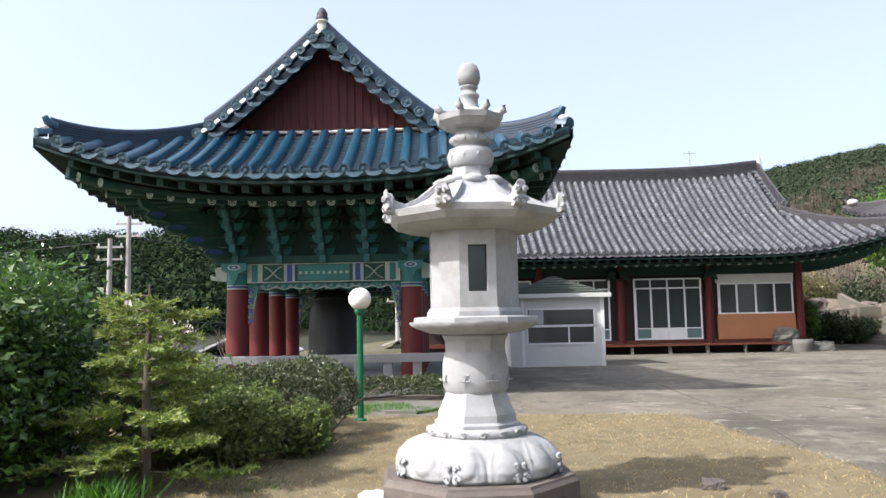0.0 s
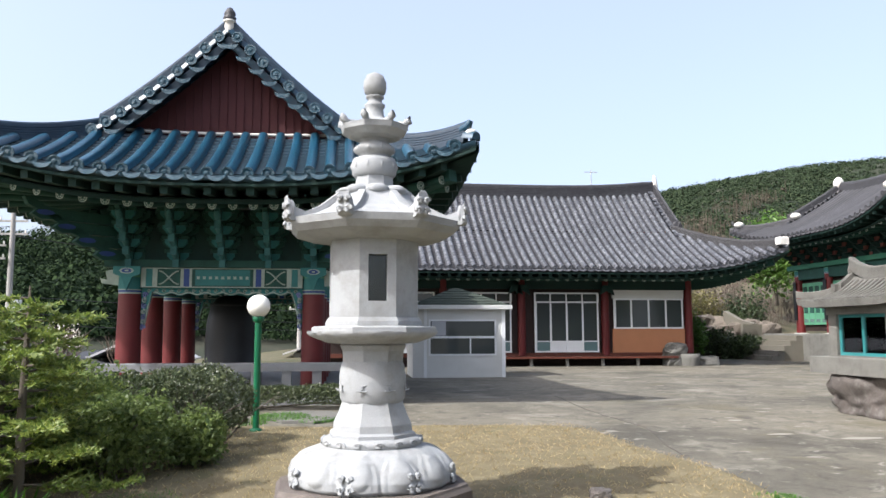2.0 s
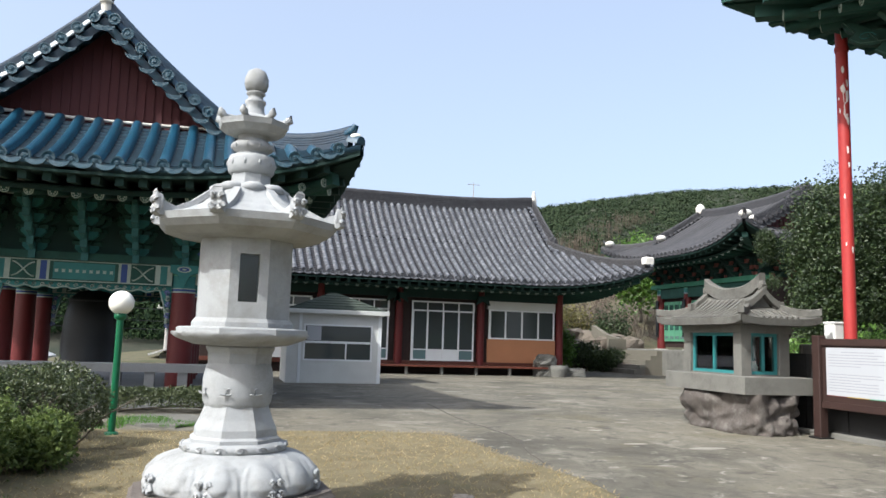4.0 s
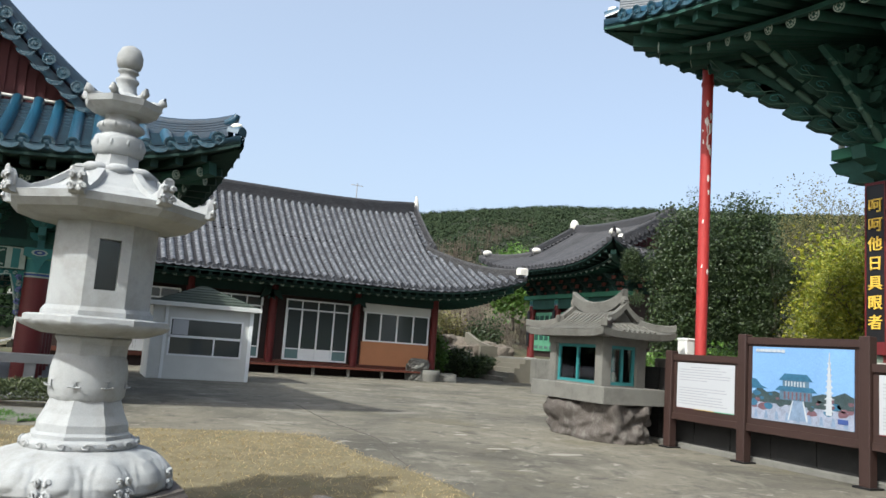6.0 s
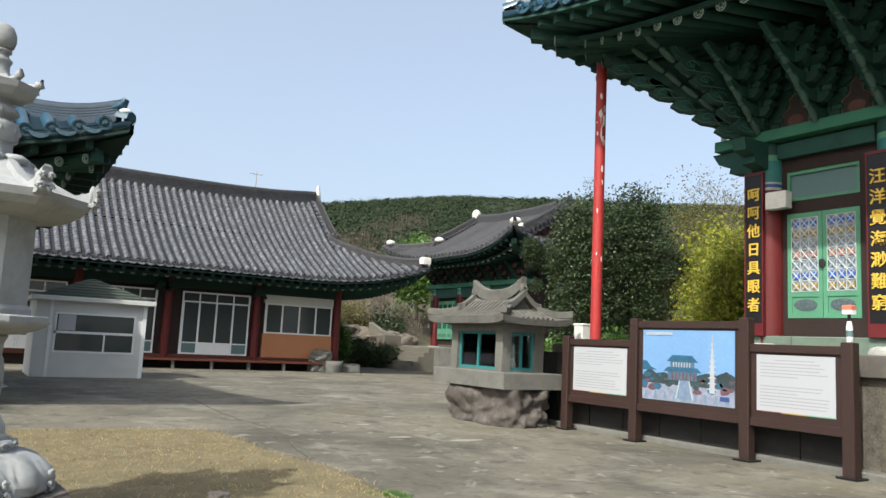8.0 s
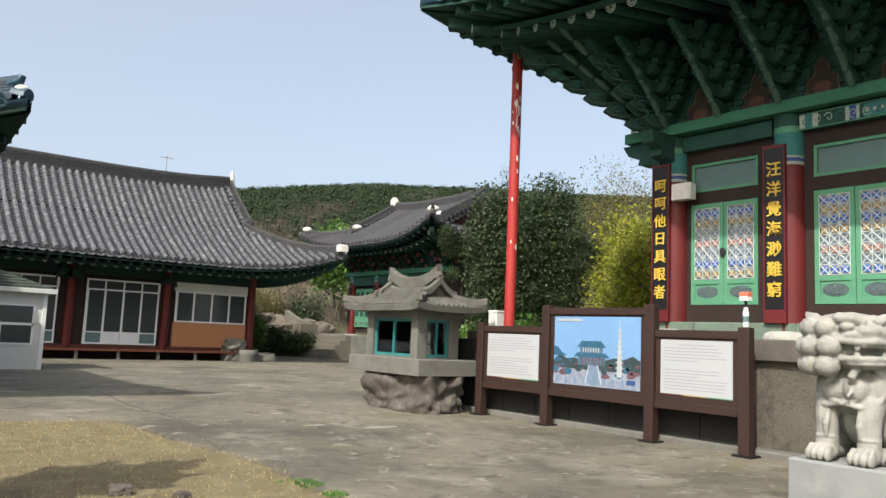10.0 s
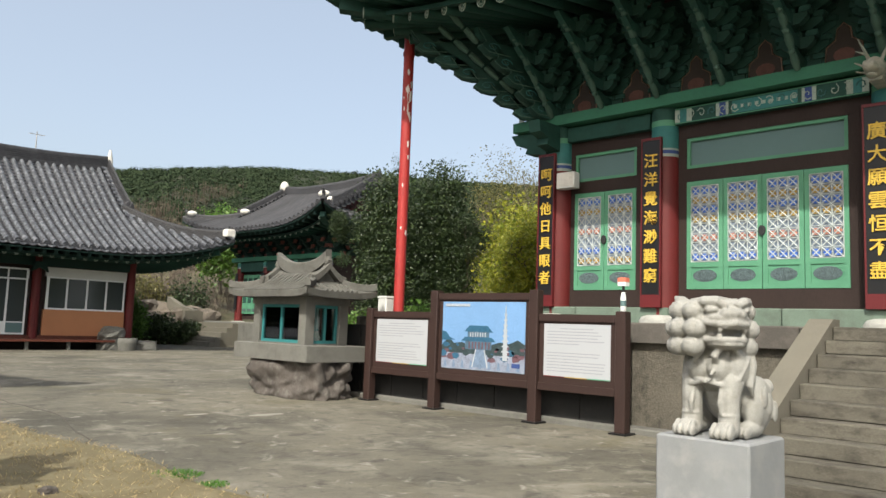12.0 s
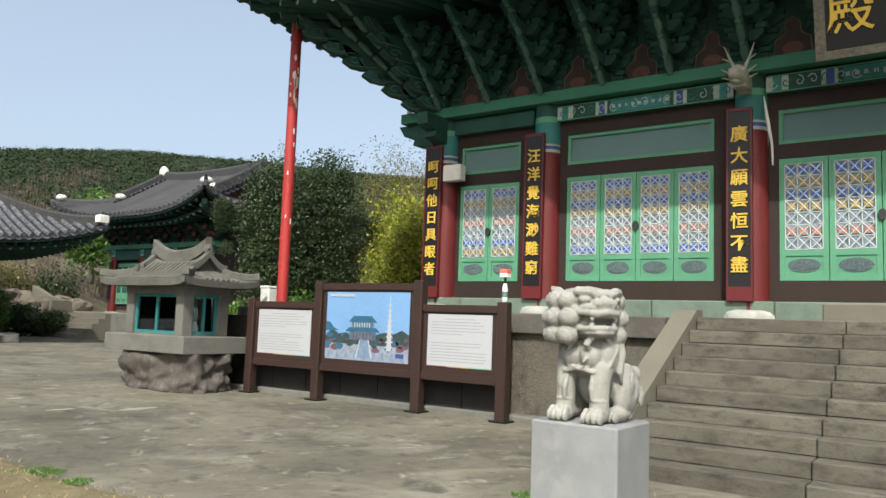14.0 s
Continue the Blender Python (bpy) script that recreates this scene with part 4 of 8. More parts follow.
def tile_hall():
    t = thing("residence_hall", "long hall with grey clay tile roof and white windows", "hall")
    rf = Roof(11.7, 6.4, 3.6, 4.35, 8.75, 1.05, sag=0.30, out=0.35, over=0.4)
    M = pose(8, 39, 0)
    build_roof(rf, M, t, M_GREYTILE, M_GREYPAN, M_GREYTILE, 0.36, 0.105, sides=("front", "right"), nseg=22, step=0.08, ridge_h=0.55, ridge_m=M_DARKRIDGE, ends=True)
    eave_rafters(rf, M, t, ("front", "right"), 0.45, 0.085, M_GREEN, M_GREEND, e=0.5, k=0.12, inset=0.6, length=1.9)
    # walls with the floor line 0.55 above the yard
    g = Geo()
    g.box(-1.0, 35.06, 0.0, 16.4, 35.25, 4.6)
    part("wall", g, M_BROWN, t, "dark red brown timber wall")
    g = Geo()
    g.box(16.2, 35.25, 0.0, 16.4, 43, 4.6)
    part("wall", g, M_CREAM, t)
    g = Geo()
    g.box(-1.0, 42.8, 0.0, 16.2, 43, 4.6)
    part("wall", g, M_CREAM, t)
    for x in (0.3, 4.4, 8.1, 12.15, 16.3):
        column(t, x, 35.0, 0.45, 4.0, 0.19, base=False)
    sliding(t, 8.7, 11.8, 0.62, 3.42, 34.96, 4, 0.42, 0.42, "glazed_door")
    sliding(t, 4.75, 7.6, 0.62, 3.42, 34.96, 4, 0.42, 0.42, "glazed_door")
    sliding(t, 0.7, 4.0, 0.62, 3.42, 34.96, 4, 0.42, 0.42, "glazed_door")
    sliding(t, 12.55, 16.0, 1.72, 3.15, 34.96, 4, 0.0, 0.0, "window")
    part("wall_panel", Geo().box(12.5, 34.92, 0.6, 16.05, 35.05, 1.72), M_ORANGE, t, "orange pink plastered panel under the window")
    part("wall_panel", Geo().box(12.5, 34.93, 3.15, 16.05, 35.05, 3.55), M_CREAM, t, "pale shutter box over the window")
    part("lintel", Geo().box(-1.0, 34.9, 3.58, 16.3, 35.05, 3.95), M_GREEND, t)
    part("lintel", Geo().box(-1.0, 34.85, 3.97, 16.3, 35.05, 4.2), M_GREEN, t)
    part("threshold", Geo().box(-1.0, 34.88, 0.42, 16.2, 35.05, 0.6), M_WOODRED, t)
    # wooden verandah on short posts
    g = Geo()
    part("verandah", Geo().box(3.0, 34.0, 0.36, 15.3, 34.86, 0.45), M_WOODRED, t, "red brown plank verandah")
    for i in range(8):
        x = 3.3 + 1.68 * i
        part("verandah_post", Geo().box(x - 0.06, 34.1, 0.0, x + 0.06, 34.25, 0.36), M_STONE, t)
    # wall lamps beside the doors
    for x in (8.1, 7.75, 12.15):
        part("bracket_arm", Geo().prism([(x - 0.35, 3.3), (x - 0.2, 3.75), (x + 0.2, 3.75), (x + 0.35, 3.3), (x, 3.5)], "y", 34.6, 34.8), M_GREEND, t)
    # mortar blocks on the corner ridges
    p = M @ rf.front(rf.A - 0.2, 0.2)
    part("mortar_block", Geo().box(p.x - 0.2, p.y - 0.22, p.z + 0.15, p.x + 0.3, p.y + 0.2, p.z + 0.5, 0, 0.05), M_LIME, t)
    L = rf.A - rf.g + rf.over
    # white mortar strip on the verge of the gable
    pts = [M @ rf.front(L + 0.02, rf.g + (rf.B - rf.g) * j / 10, 0.16) for j in range(11)]
    part("mortar_line", Geo().tube(pts, 0.07, 6), M_LIME, t)
    p = M @ rf.front(L, rf.B)
    part("ridge_ornament", Geo().lathe([(0.16, p.z), (0.18, p.z + 0.35), (0.1, p.z + 0.75), (0.05, p.z + 0.95)], 8, p.x, p.y), M_LIME, t, "white mortar ridge end")
    p = M @ rf.front(L - 0.1, rf.g, 0.1)
    g = Geo()
    g.tube([p + Vector((0, 0.25, 0.25)), p + Vector((0, -0.12, 0.25))], 0.17, 10)
    part("ridge_tile", g, M_DARKTILE, t)
    return t


# ---- main hall ----
HX, HC = 13.55, 0.8
COLS = (9.0, 6.6, 2.79, -1.19, -5.0, -7.4)


def door_leaf(w, h, seed):
    """A lattice door leaf in its own frame: y to the side, z up, face to -x. Returns parts as (name, Geo, material)."""
    fr = 0.085
    out = []
    frame_ = Geo()
    frame_.box(-0.05, 0, 0, 0.02, fr, h)
    frame_.box(-0.05, w - fr, 0, 0.02, w, h)
    for z0, z1 in ((0, 0.09), (0.40, 0.50), (h - 0.10, h)):
        frame_.box(-0.05, fr, z0, 0.02, w - fr, z1)
    out.append(("leaf_frame", frame_, M_GREENL))
    # paper backing, its colour lowered for the shade behind the lattice
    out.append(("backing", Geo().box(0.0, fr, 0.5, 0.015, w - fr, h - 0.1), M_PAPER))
    pan = Geo()
    pan.box(-0.03, fr, 0.09, 0.01, w - fr, 0.40)
    out.append(("lower_panel", pan, M_GREENL))
    oval = Geo()
    n = 14
    for q, x, in ((1.0, -0.038), (0.72, -0.044)):
        oval.prism([(w / 2 + (w * 0.5 - fr - 0.03) * q * math.cos(2 * math.pi * j / n), 0.245 + 0.115 * q * math.sin(2 * math.pi * j / n)) for j in range(n)], "x", x, -0.03)
    out.append(("carved_oval", oval, M_OVAL))
    lat = Geo()
    y0, y1, z0, z1 = fr, w - fr, 0.5, h - 0.1
    cell = (y1 - y0) / 3
    rows = int((z1 - z0) / cell)
    ch = (z1 - z0) / rows
    def line(a, b, r):
        lat.tube([(-0.05, a[0], a[1]), (-0.05, b[0], b[1])], r, 4, 0, False)
    for i in range(4):
        line((y0 + cell * i, z0), (y0 + cell * i, z1), 0.009)
    for j in range(rows + 1):
        line((y0, z0 + ch * j), (y1, z0 + ch * j), 0.009)
    for i in range(3):
        for j in range(rows):
            a, b, c, d = y0 + cell * i, y0 + cell * (i + 1), z0 + ch * j, z0 + ch * (j + 1)
            line((a, c), (b, d), 0.011)
            line((a, d), (b, c), 0.011)
    out.append(("lattice", lat, M_LATTICE))
    for j in range(rows):
        mm = (M_FGOLD, M_FBLUE, None, M_FPINK, None, M_FGOLD, M_FBLUE)[(j + seed) % 7]
        if mm is None:
            continue
        for i in range(3):
            fl = Geo()
            cy, cz = y0 + cell * (i + 0.5), z0 + ch * (j + 0.5)
            for k in range(6):
                a = k * math.pi / 3
                r = cell * 0.42
                fl.prism([(cy + r * 0.5 * math.cos(a) + r * 0.42 * math.cos(b * math.pi / 3), cz + r * 0.5 * math.sin(a) + r * 0.42 * math.sin(b * math.pi / 3)) for b in range(6)], "x", -0.046 - 0.001 * k, -0.03)
            out.append(("lattice_flower", fl, mm))
    return out


def text_plate(s, size, material, parent, m, name="character"):
    """One written character as a flat mesh under parent; m places its centre, reading towards -y of its own frame turned up."""
    cu = bpy.data.curves.new("character", "FONT")
    cu.body, cu.size, cu.extrude, cu.align_x, cu.align_y = s, size, 0.012, "CENTER", "CENTER"
    cu.resolution_u = 2
    cu.offset = 0.003
    tmp = bpy.data.objects.new("character", cu)
    scene.collection.objects.link(tmp)
    dg = bpy.context.evaluated_depsgraph_get()
    me = bpy.data.meshes.new_from_object(tmp.evaluated_get(dg))
    bpy.data.objects.remove(tmp)
    me.materials.clear()
    me.materials.append(material)
    ob = new(name, me)
    ob.parent = parent
    ob.matrix_basis = m
    return ob


def main_hall():
    t = thing("main_hall", "large temple hall with painted brackets and lattice doors", "hall")
    rf = Roof(11.75, 7.25, 3.0, 8.15, 12.6, 0.72, sag=0.2, out=0.3, over=0.4)
    M = pose(HX + 3.55, HC, 0, 0, 0, -90)
    build_roof(rf, M, t, M_BLUETILE, M_BLUEPAN, M_TILEEND, 0.40, 0.12, sides=("front", "left"), ridge_h=0.6, ridge_m=M_BLUERIDGE)
    eave_rafters(rf, M, t, ("front", "left"), 0.45, 0.11, M_GREEN, M_GREEN, e=0.70, k=0.16, inset=0.95, length=2.6, fan_at=3.9)
    for y in COLS:
        column(t, HX, y, 2.03, 5.85, 0.27, band=0.95)
    for i in (1, 2):
        column(t, HX + 3.5 * i, COLS[0], 2.03, 5.85, 0.27, band=0.95)
    # side wall and back wall close the hall
    part("side_wall", Geo().box(HX, COLS[0] - 0.06, 1.9, HX + 7, COLS[0] + 0.06, 6.0), M_BROWN, t)
    part("side_wall", Geo().box(HX, COLS[-1] - 0.06, 1.9, HX + 7, COLS[-1] + 0.06, 6.0), M_BROWN, t)
    part("back_wall", Geo().box(HX + 6.9, COLS[-1], 1.9, HX + 7.1, COLS[0], 6.0), M_BROWN, t)
    wx = HX + 0.06
    for i in range(5):
        a, b = COLS[i] - 0.26, COLS[i + 1] + 0.26
        narrow = i in (0, 4)
        # timber frame of the bay
        for z0, z1, nm in ((2.06, 2.40, "sill_beam"), (4.42, 4.66, "transom_beam"), (5.24, 5.50, "head_beam")):
            part(nm, Geo().box(wx - 0.05, b, z0, wx + 0.12, a, z1), M_BROWN, t)
        lo, hi = (b + 0.36, a - 0.10) if narrow else (b + 0.36, a - 0.16)
        for q0, q1 in ((b, lo), (hi, a)):
            part("jamb", Geo().box(wx - 0.045, q0, 2.40, wx + 0.12, q1, 5.24), M_BROWN, t)
        scr = part("screen", Geo().box(wx + 0.02, lo, 4.66, wx + 0.06, hi, 5.24), M_GRATE, t, "fine mesh screen in a green frame")
        for bx in ((lo, 4.66, hi, 4.72), (lo, 5.18, hi, 5.24), (lo, 4.72, lo + 0.06, 5.18), (hi - 0.06, 4.72, hi, 5.18)):
            part("screen_frame", Geo().box(wx - 0.03, bx[0], bx[1], wx + 0.03, bx[2], bx[3]), M_GREENL, scr)
        n = 2 if narrow else 4
        w = (hi - lo) / n
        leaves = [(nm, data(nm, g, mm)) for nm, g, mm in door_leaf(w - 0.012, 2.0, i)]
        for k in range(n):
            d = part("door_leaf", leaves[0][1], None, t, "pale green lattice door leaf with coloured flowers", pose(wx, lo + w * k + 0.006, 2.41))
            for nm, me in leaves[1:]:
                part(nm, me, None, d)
        g = Geo()
        ym = (lo + hi) / 2
        g.prism([(ym + 0.06 * math.cos(q * math.pi / 6), 3.42 + 0.09 * math.sin(q * math.pi / 6)) for q in range(12)], "x", wx - 0.085, wx - 0.05)
        part("door_ring", g, M_BELL, t)
        # beams over the bay
        painted_beam(t, "y", b, a, HX, 5.50, 5.80, 0.28, rich=not narrow)
    part("plate_beam", Geo().box(HX - 0.34, COLS[-1] - 1.0, 5.85, HX + 0.34, COLS[0] + 1.05, 6.06), M_GREENB, t, "green plate beam")
    part("plate_beam", Geo().box(HX + 0.35, COLS[0] - 0.34, 5.85, HX + 7, COLS[0] + 0.34, 6.05), M_GREENB, t)
    part("beam_nose", Geo().prism([(COLS[0] + 0.25, 5.3), (COLS[0] + 0.8, 5.38), (COLS[0] + 0.75, 5.52), (COLS[0] + 1.05, 5.6), (COLS[0] + 1.2, 5.83), (COLS[0] + 0.25, 5.83)], "x", HX - 0.2, HX + 0.2), M_GREEN, t)
    part("beam_nose", Geo().prism([(HX - 0.25, 5.3), (HX - 0.7, 5.38), (HX - 0.65, 5.52), (HX - 0.95, 5.6), (HX - 1.0, 5.83), (HX - 0.25, 5.83)], "y", COLS[0] - 0.14, COLS[0] + 0.14), M_GREEN, t)
    # bracket sets on the front and the north side, boards with arched panels between them
    ys = [9.0, 7.8, 6.6, 5.33, 4.06, 2.79, 1.46, 0.14, -1.19, -2.46, -3.73, -5.0, -6.2, -7.4]
    pl = [pose(HX, y, 6.06, 0, 0, -90) for y in ys] + [pose(HX + 1.17 * k, COLS[0], 6.06, 0, 0, 180) for k in range(0, 7)]
    brackets(t, pl, 5, 0.34, 0.30, 0.46, [M_GREEN, M_GREENDK])
    # long jointed tongues that lean out through the tiers
    for y in ys:
        g = Geo()
        for k in range(5):
            p0, p1 = Vector((HX - 0.36 - 0.27 * k, y, 6.03 + 0.27 * k)), Vector((HX - 0.36 - 0.27 * (k + 0.86), y, 6.03 + 0.27 * (k + 0.9)))
            g.tube([p0, (p0 + p1) / 2, p1], [0.05, 0.075, 0.055], 6)
            g.ball(p1 + Vector((-0.04, 0, -0.01)), 0.06, 6, 4)
        part("bracket_tongue", g, M_TONGUE, t, "pale green jointed bracket tongue")
    for k, a in enumerate((-8, 8, 24, 40)):
        g = Geo()
        for q in range(7):
            c, s = math.cos(radians(45 + a - 16)), math.sin(radians(45 + a - 16))
            p0 = Vector((HX - (0.4 + 0.34 * q) * c, COLS[0] + (0.4 + 0.34 * q) * s, 6.05 + 0.26 * q))
            p1 = Vector((HX - (0.4 + 0.34 * (q + 0.85)) * c, COLS[0] + (0.4 + 0.34 * (q + 0.85)) * s, 6.05 + 0.26 * (q + 0.9)))
            g.tube([p0, (p0 + p1) / 2, p1], [0.05, 0.075, 0.055], 6)
        part("bracket_tongue", g, M_TONGUE, t)
    # carved corner tongues that step out under the hip
    for a in (-45, -72, -18):
        for k in range(6):
            y, z = -0.43 * (k + 1.5) * (1.0 if a == -45 else 0.72), 0.27 * k
            if a != -45 and k > 4:
                continue
            g = Geo()
            g.prism([(0.3, z - 0.02), (0.3, z + 0.22), (y, z + 0.22), (y - 0.34, z + 0.44), (y - 0.52, z + 0.46), (y - 0.46, z + 0.30), (y - 0.30, z + 0.20), (y - 0.42, z + 0.10), (y - 0.24, z - 0.02), (y - 0.02, z - 0.06)], "x", -0.08, 0.08)
            o = part("corner_tongue", g, M_GREENDK if k % 2 else M_GREEN, t, m=pose(HX, COLS[0], 6.06, 0, 0, a - 90))
            for sx in (-1, 1):
                curl = [(sx * 0.085, y - 0.12 + 0.16 * math.cos(q * 0.8) * (1 - q * 0.08), z + 0.12 + 0.09 * math.sin(q * 0.8) * (1 - q * 0.08)) for q in range(10)]
                part("painted_scroll", Geo().tube(curl, 0.010, 4), M_TEAL if k % 2 else M_TEALB, o)
                rim = [(sx * 0.084, y - 0.50, z + 0.45), (sx * 0.084, y - 0.30, z + 0.22), (sx * 0.084, y - 0.40, z + 0.11), (sx * 0.084, y - 0.22, z), (sx * 0.084, y + 0.3, z)]
                part("painted_line", Geo().tube(rim, 0.012, 4), M_TONGUE, o)
    part("bracket_wall", Geo().box(HX - 0.04, COLS[-1], 6.06, HX + 0.06, COLS[0] - 0.05, 8.0), M_GREENDK, t)
    part("bracket_wall", Geo().box(HX - 0.04, COLS[0] - 0.04, 6.06, HX + 7, COLS[0] + 0.06, 8.0), M_GREENDK, t)
    for a, b in zip(ys, ys[1:]):
        y = (a + b) / 2
        arch = [(y - 0.3, 6.08), (y + 0.3, 6.08), (y + 0.27, 6.4), (y + 0.13, 6.5), (y + 0.1, 6.68), (y, 6.78), (y - 0.1, 6.68), (y - 0.13, 6.5), (y - 0.27, 6.4)]
        pa = part("arched_panel", Geo().prism(arch, "x", HX - 0.055, HX - 0.035), M_ARCH, t, "faded red brown arched panel")
        part("panel_rim", Geo().tube([(HX - 0.06, u, v) for u, v in arch] + [(HX - 0.06, *arch[0])], 0.015, 5), M_TANLINE, pa)
        body = [(y + 0.17 * math.cos(q * math.pi / 5), 6.24 + 0.12 * math.sin(q * math.pi / 5)) for q in range(10)]
        part("painted_medallion", Geo().prism(body, "x", HX - 0.062, HX - 0.05), M_TANLINE2, pa)
    return t


def plaques():
    words = ("呵呵他日具眼者", "汪洋覺海渺難窮", "廣大願雲恒不盡", "", "", "")
    for y, s in zip(COLS, words):
        o = thing("verse_plaque", "long black wooden plaque with gold characters and red frame", "plaque", pose(HX - 0.31, y + (0.12 if s else 0), 2.26), group="verse plaques on the hall columns")
        g = Geo()
        part("board", g.box(-0.03, -0.178, 0.03, 0.02, 0.178, 2.95), M_BLACK, o)
        for b in ((-0.205, 0.03, -0.178, 2.95), (0.178, 0.03, 0.205, 2.95)):
            part("frame_bar", Geo().box(-0.042, b[0], b[1], 0.03, b[2], b[3]), M_REDB, o, "red painted frame")
        for z0, z1 in ((-0.2, 0.03), (2.95, 3.0)):
            part("frame_bar", Geo().box(-0.044, -0.205, z0, 0.03, 0.205, z1), M_REDB, o)
        for i, ch in enumerate(s):
            text_plate(ch, 0.285, M_GOLD, o, pose(-0.042, 0, 2.54 - 0.362 * i, 90, 0, -90))


def sign_board():
    o = thing("name_board", "black name board with a gold character under the eave", "sign", pose(12.15, 0.72, 5.62, 0, -14, 0))
    part("board", Geo().box(-0.02, -0.72, 0.0, 0.04, 0.72, 0.95), M_BLACK, o)
    for b in ((-0.86, -0.12, -0.72, 1.07), (0.72, -0.12, 0.86, 1.07), (-0.72, -0.12, 0.72, 0.0), (-0.72, 0.95, 0.72, 1.07)):
        part("frame_bar", Geo().box(-0.06, b[0], b[1], 0.05, b[2], b[3], 0), M_CARVED, o, "carved dark frame with faded paint")
    # characters stand in a row, read from +y to -y; only the last one shows
    text_plate("殿", 0.62, M_GOLD, o, pose(-0.035, 0.40, 0.46, 90, 0, -90))
    for y in (0.6, -0.6):
        part("hanger", Geo().tube([(0.0, y, 1.05), (0.7, y, 1.6)], 0.02, 6), M_BELL, o)


M_TEALB = mat("blue green tongue paint", (0.035, 0.125, 0.125), 0.75, 0.35, 8, 70, 0.3, dirt=0.4, tint=(0.02, 0.06, 0.06))
# white paper; the lattice's shade is put into this darker colour
M_PAPER = mat("white door paper with shade mixed in", (0.27, 0.33, 0.41), 0.8, 0.08, 4, 60, 0.05)
M_LATTICE = mat("white lattice paint", (0.43, 0.47, 0.465), 0.7, 0.1, 4, 60, 0.05)
M_FBLUE = mat("blue flower paint", (0.05, 0.14, 0.50), 0.7, 0.25, 20, 60, 0.05)
M_FPINK = mat("salmon flower paint", (0.42, 0.19, 0.14), 0.7, 0.25, 20, 60, 0.05)
M_FGOLD = mat("ochre flower paint", (0.34, 0.23, 0.06), 0.7, 0.25, 20, 60, 0.05)
M_OVAL = mat("carved dark oval", (0.07, 0.10, 0.11), 0.7, 0.6, 90, 120, 0.8, dirt=0.5, tint=(0.25, 0.35, 0.33))
M_GREENB = mat("worn bright green paint", (0.035, 0.15, 0.09), 0.75, 0.3, 5, 60, 0.25, dirt=0.4, tint=(0.035, 0.12, 0.09))
M_GREENDK = mat("sooty green paint", (0.013, 0.05, 0.038), 0.8, 0.35, 6, 60, 0.3, dirt=0.35, tint=(0.02, 0.04, 0.035))
M_TONGUE = mat("weathered green tongue", (0.06, 0.115, 0.088), 0.8, 0.4, 9, 70, 0.4, dirt=0.5, tint=(0.04, 0.11, 0.09))
M_ARCH = mat("faded red brown panel", (0.042, 0.032, 0.027), 0.8, 0.35, 9, 70, 0.3)
M_TANLINE = mat("tan outline", (0.20, 0.12, 0.085), 0.8, 0.3, 9, 70, 0.2)
M_TANLINE2 = mat("brown medallion", (0.12, 0.055, 0.045), 0.8, 0.45, 25, 70, 0.3)
M_CARVED = mat("carved faded frame", (0.16, 0.15, 0.12), 0.8, 0.8, 60, 90, 0.8, dirt=0.6, tint=(0.05, 0.04, 0.035))


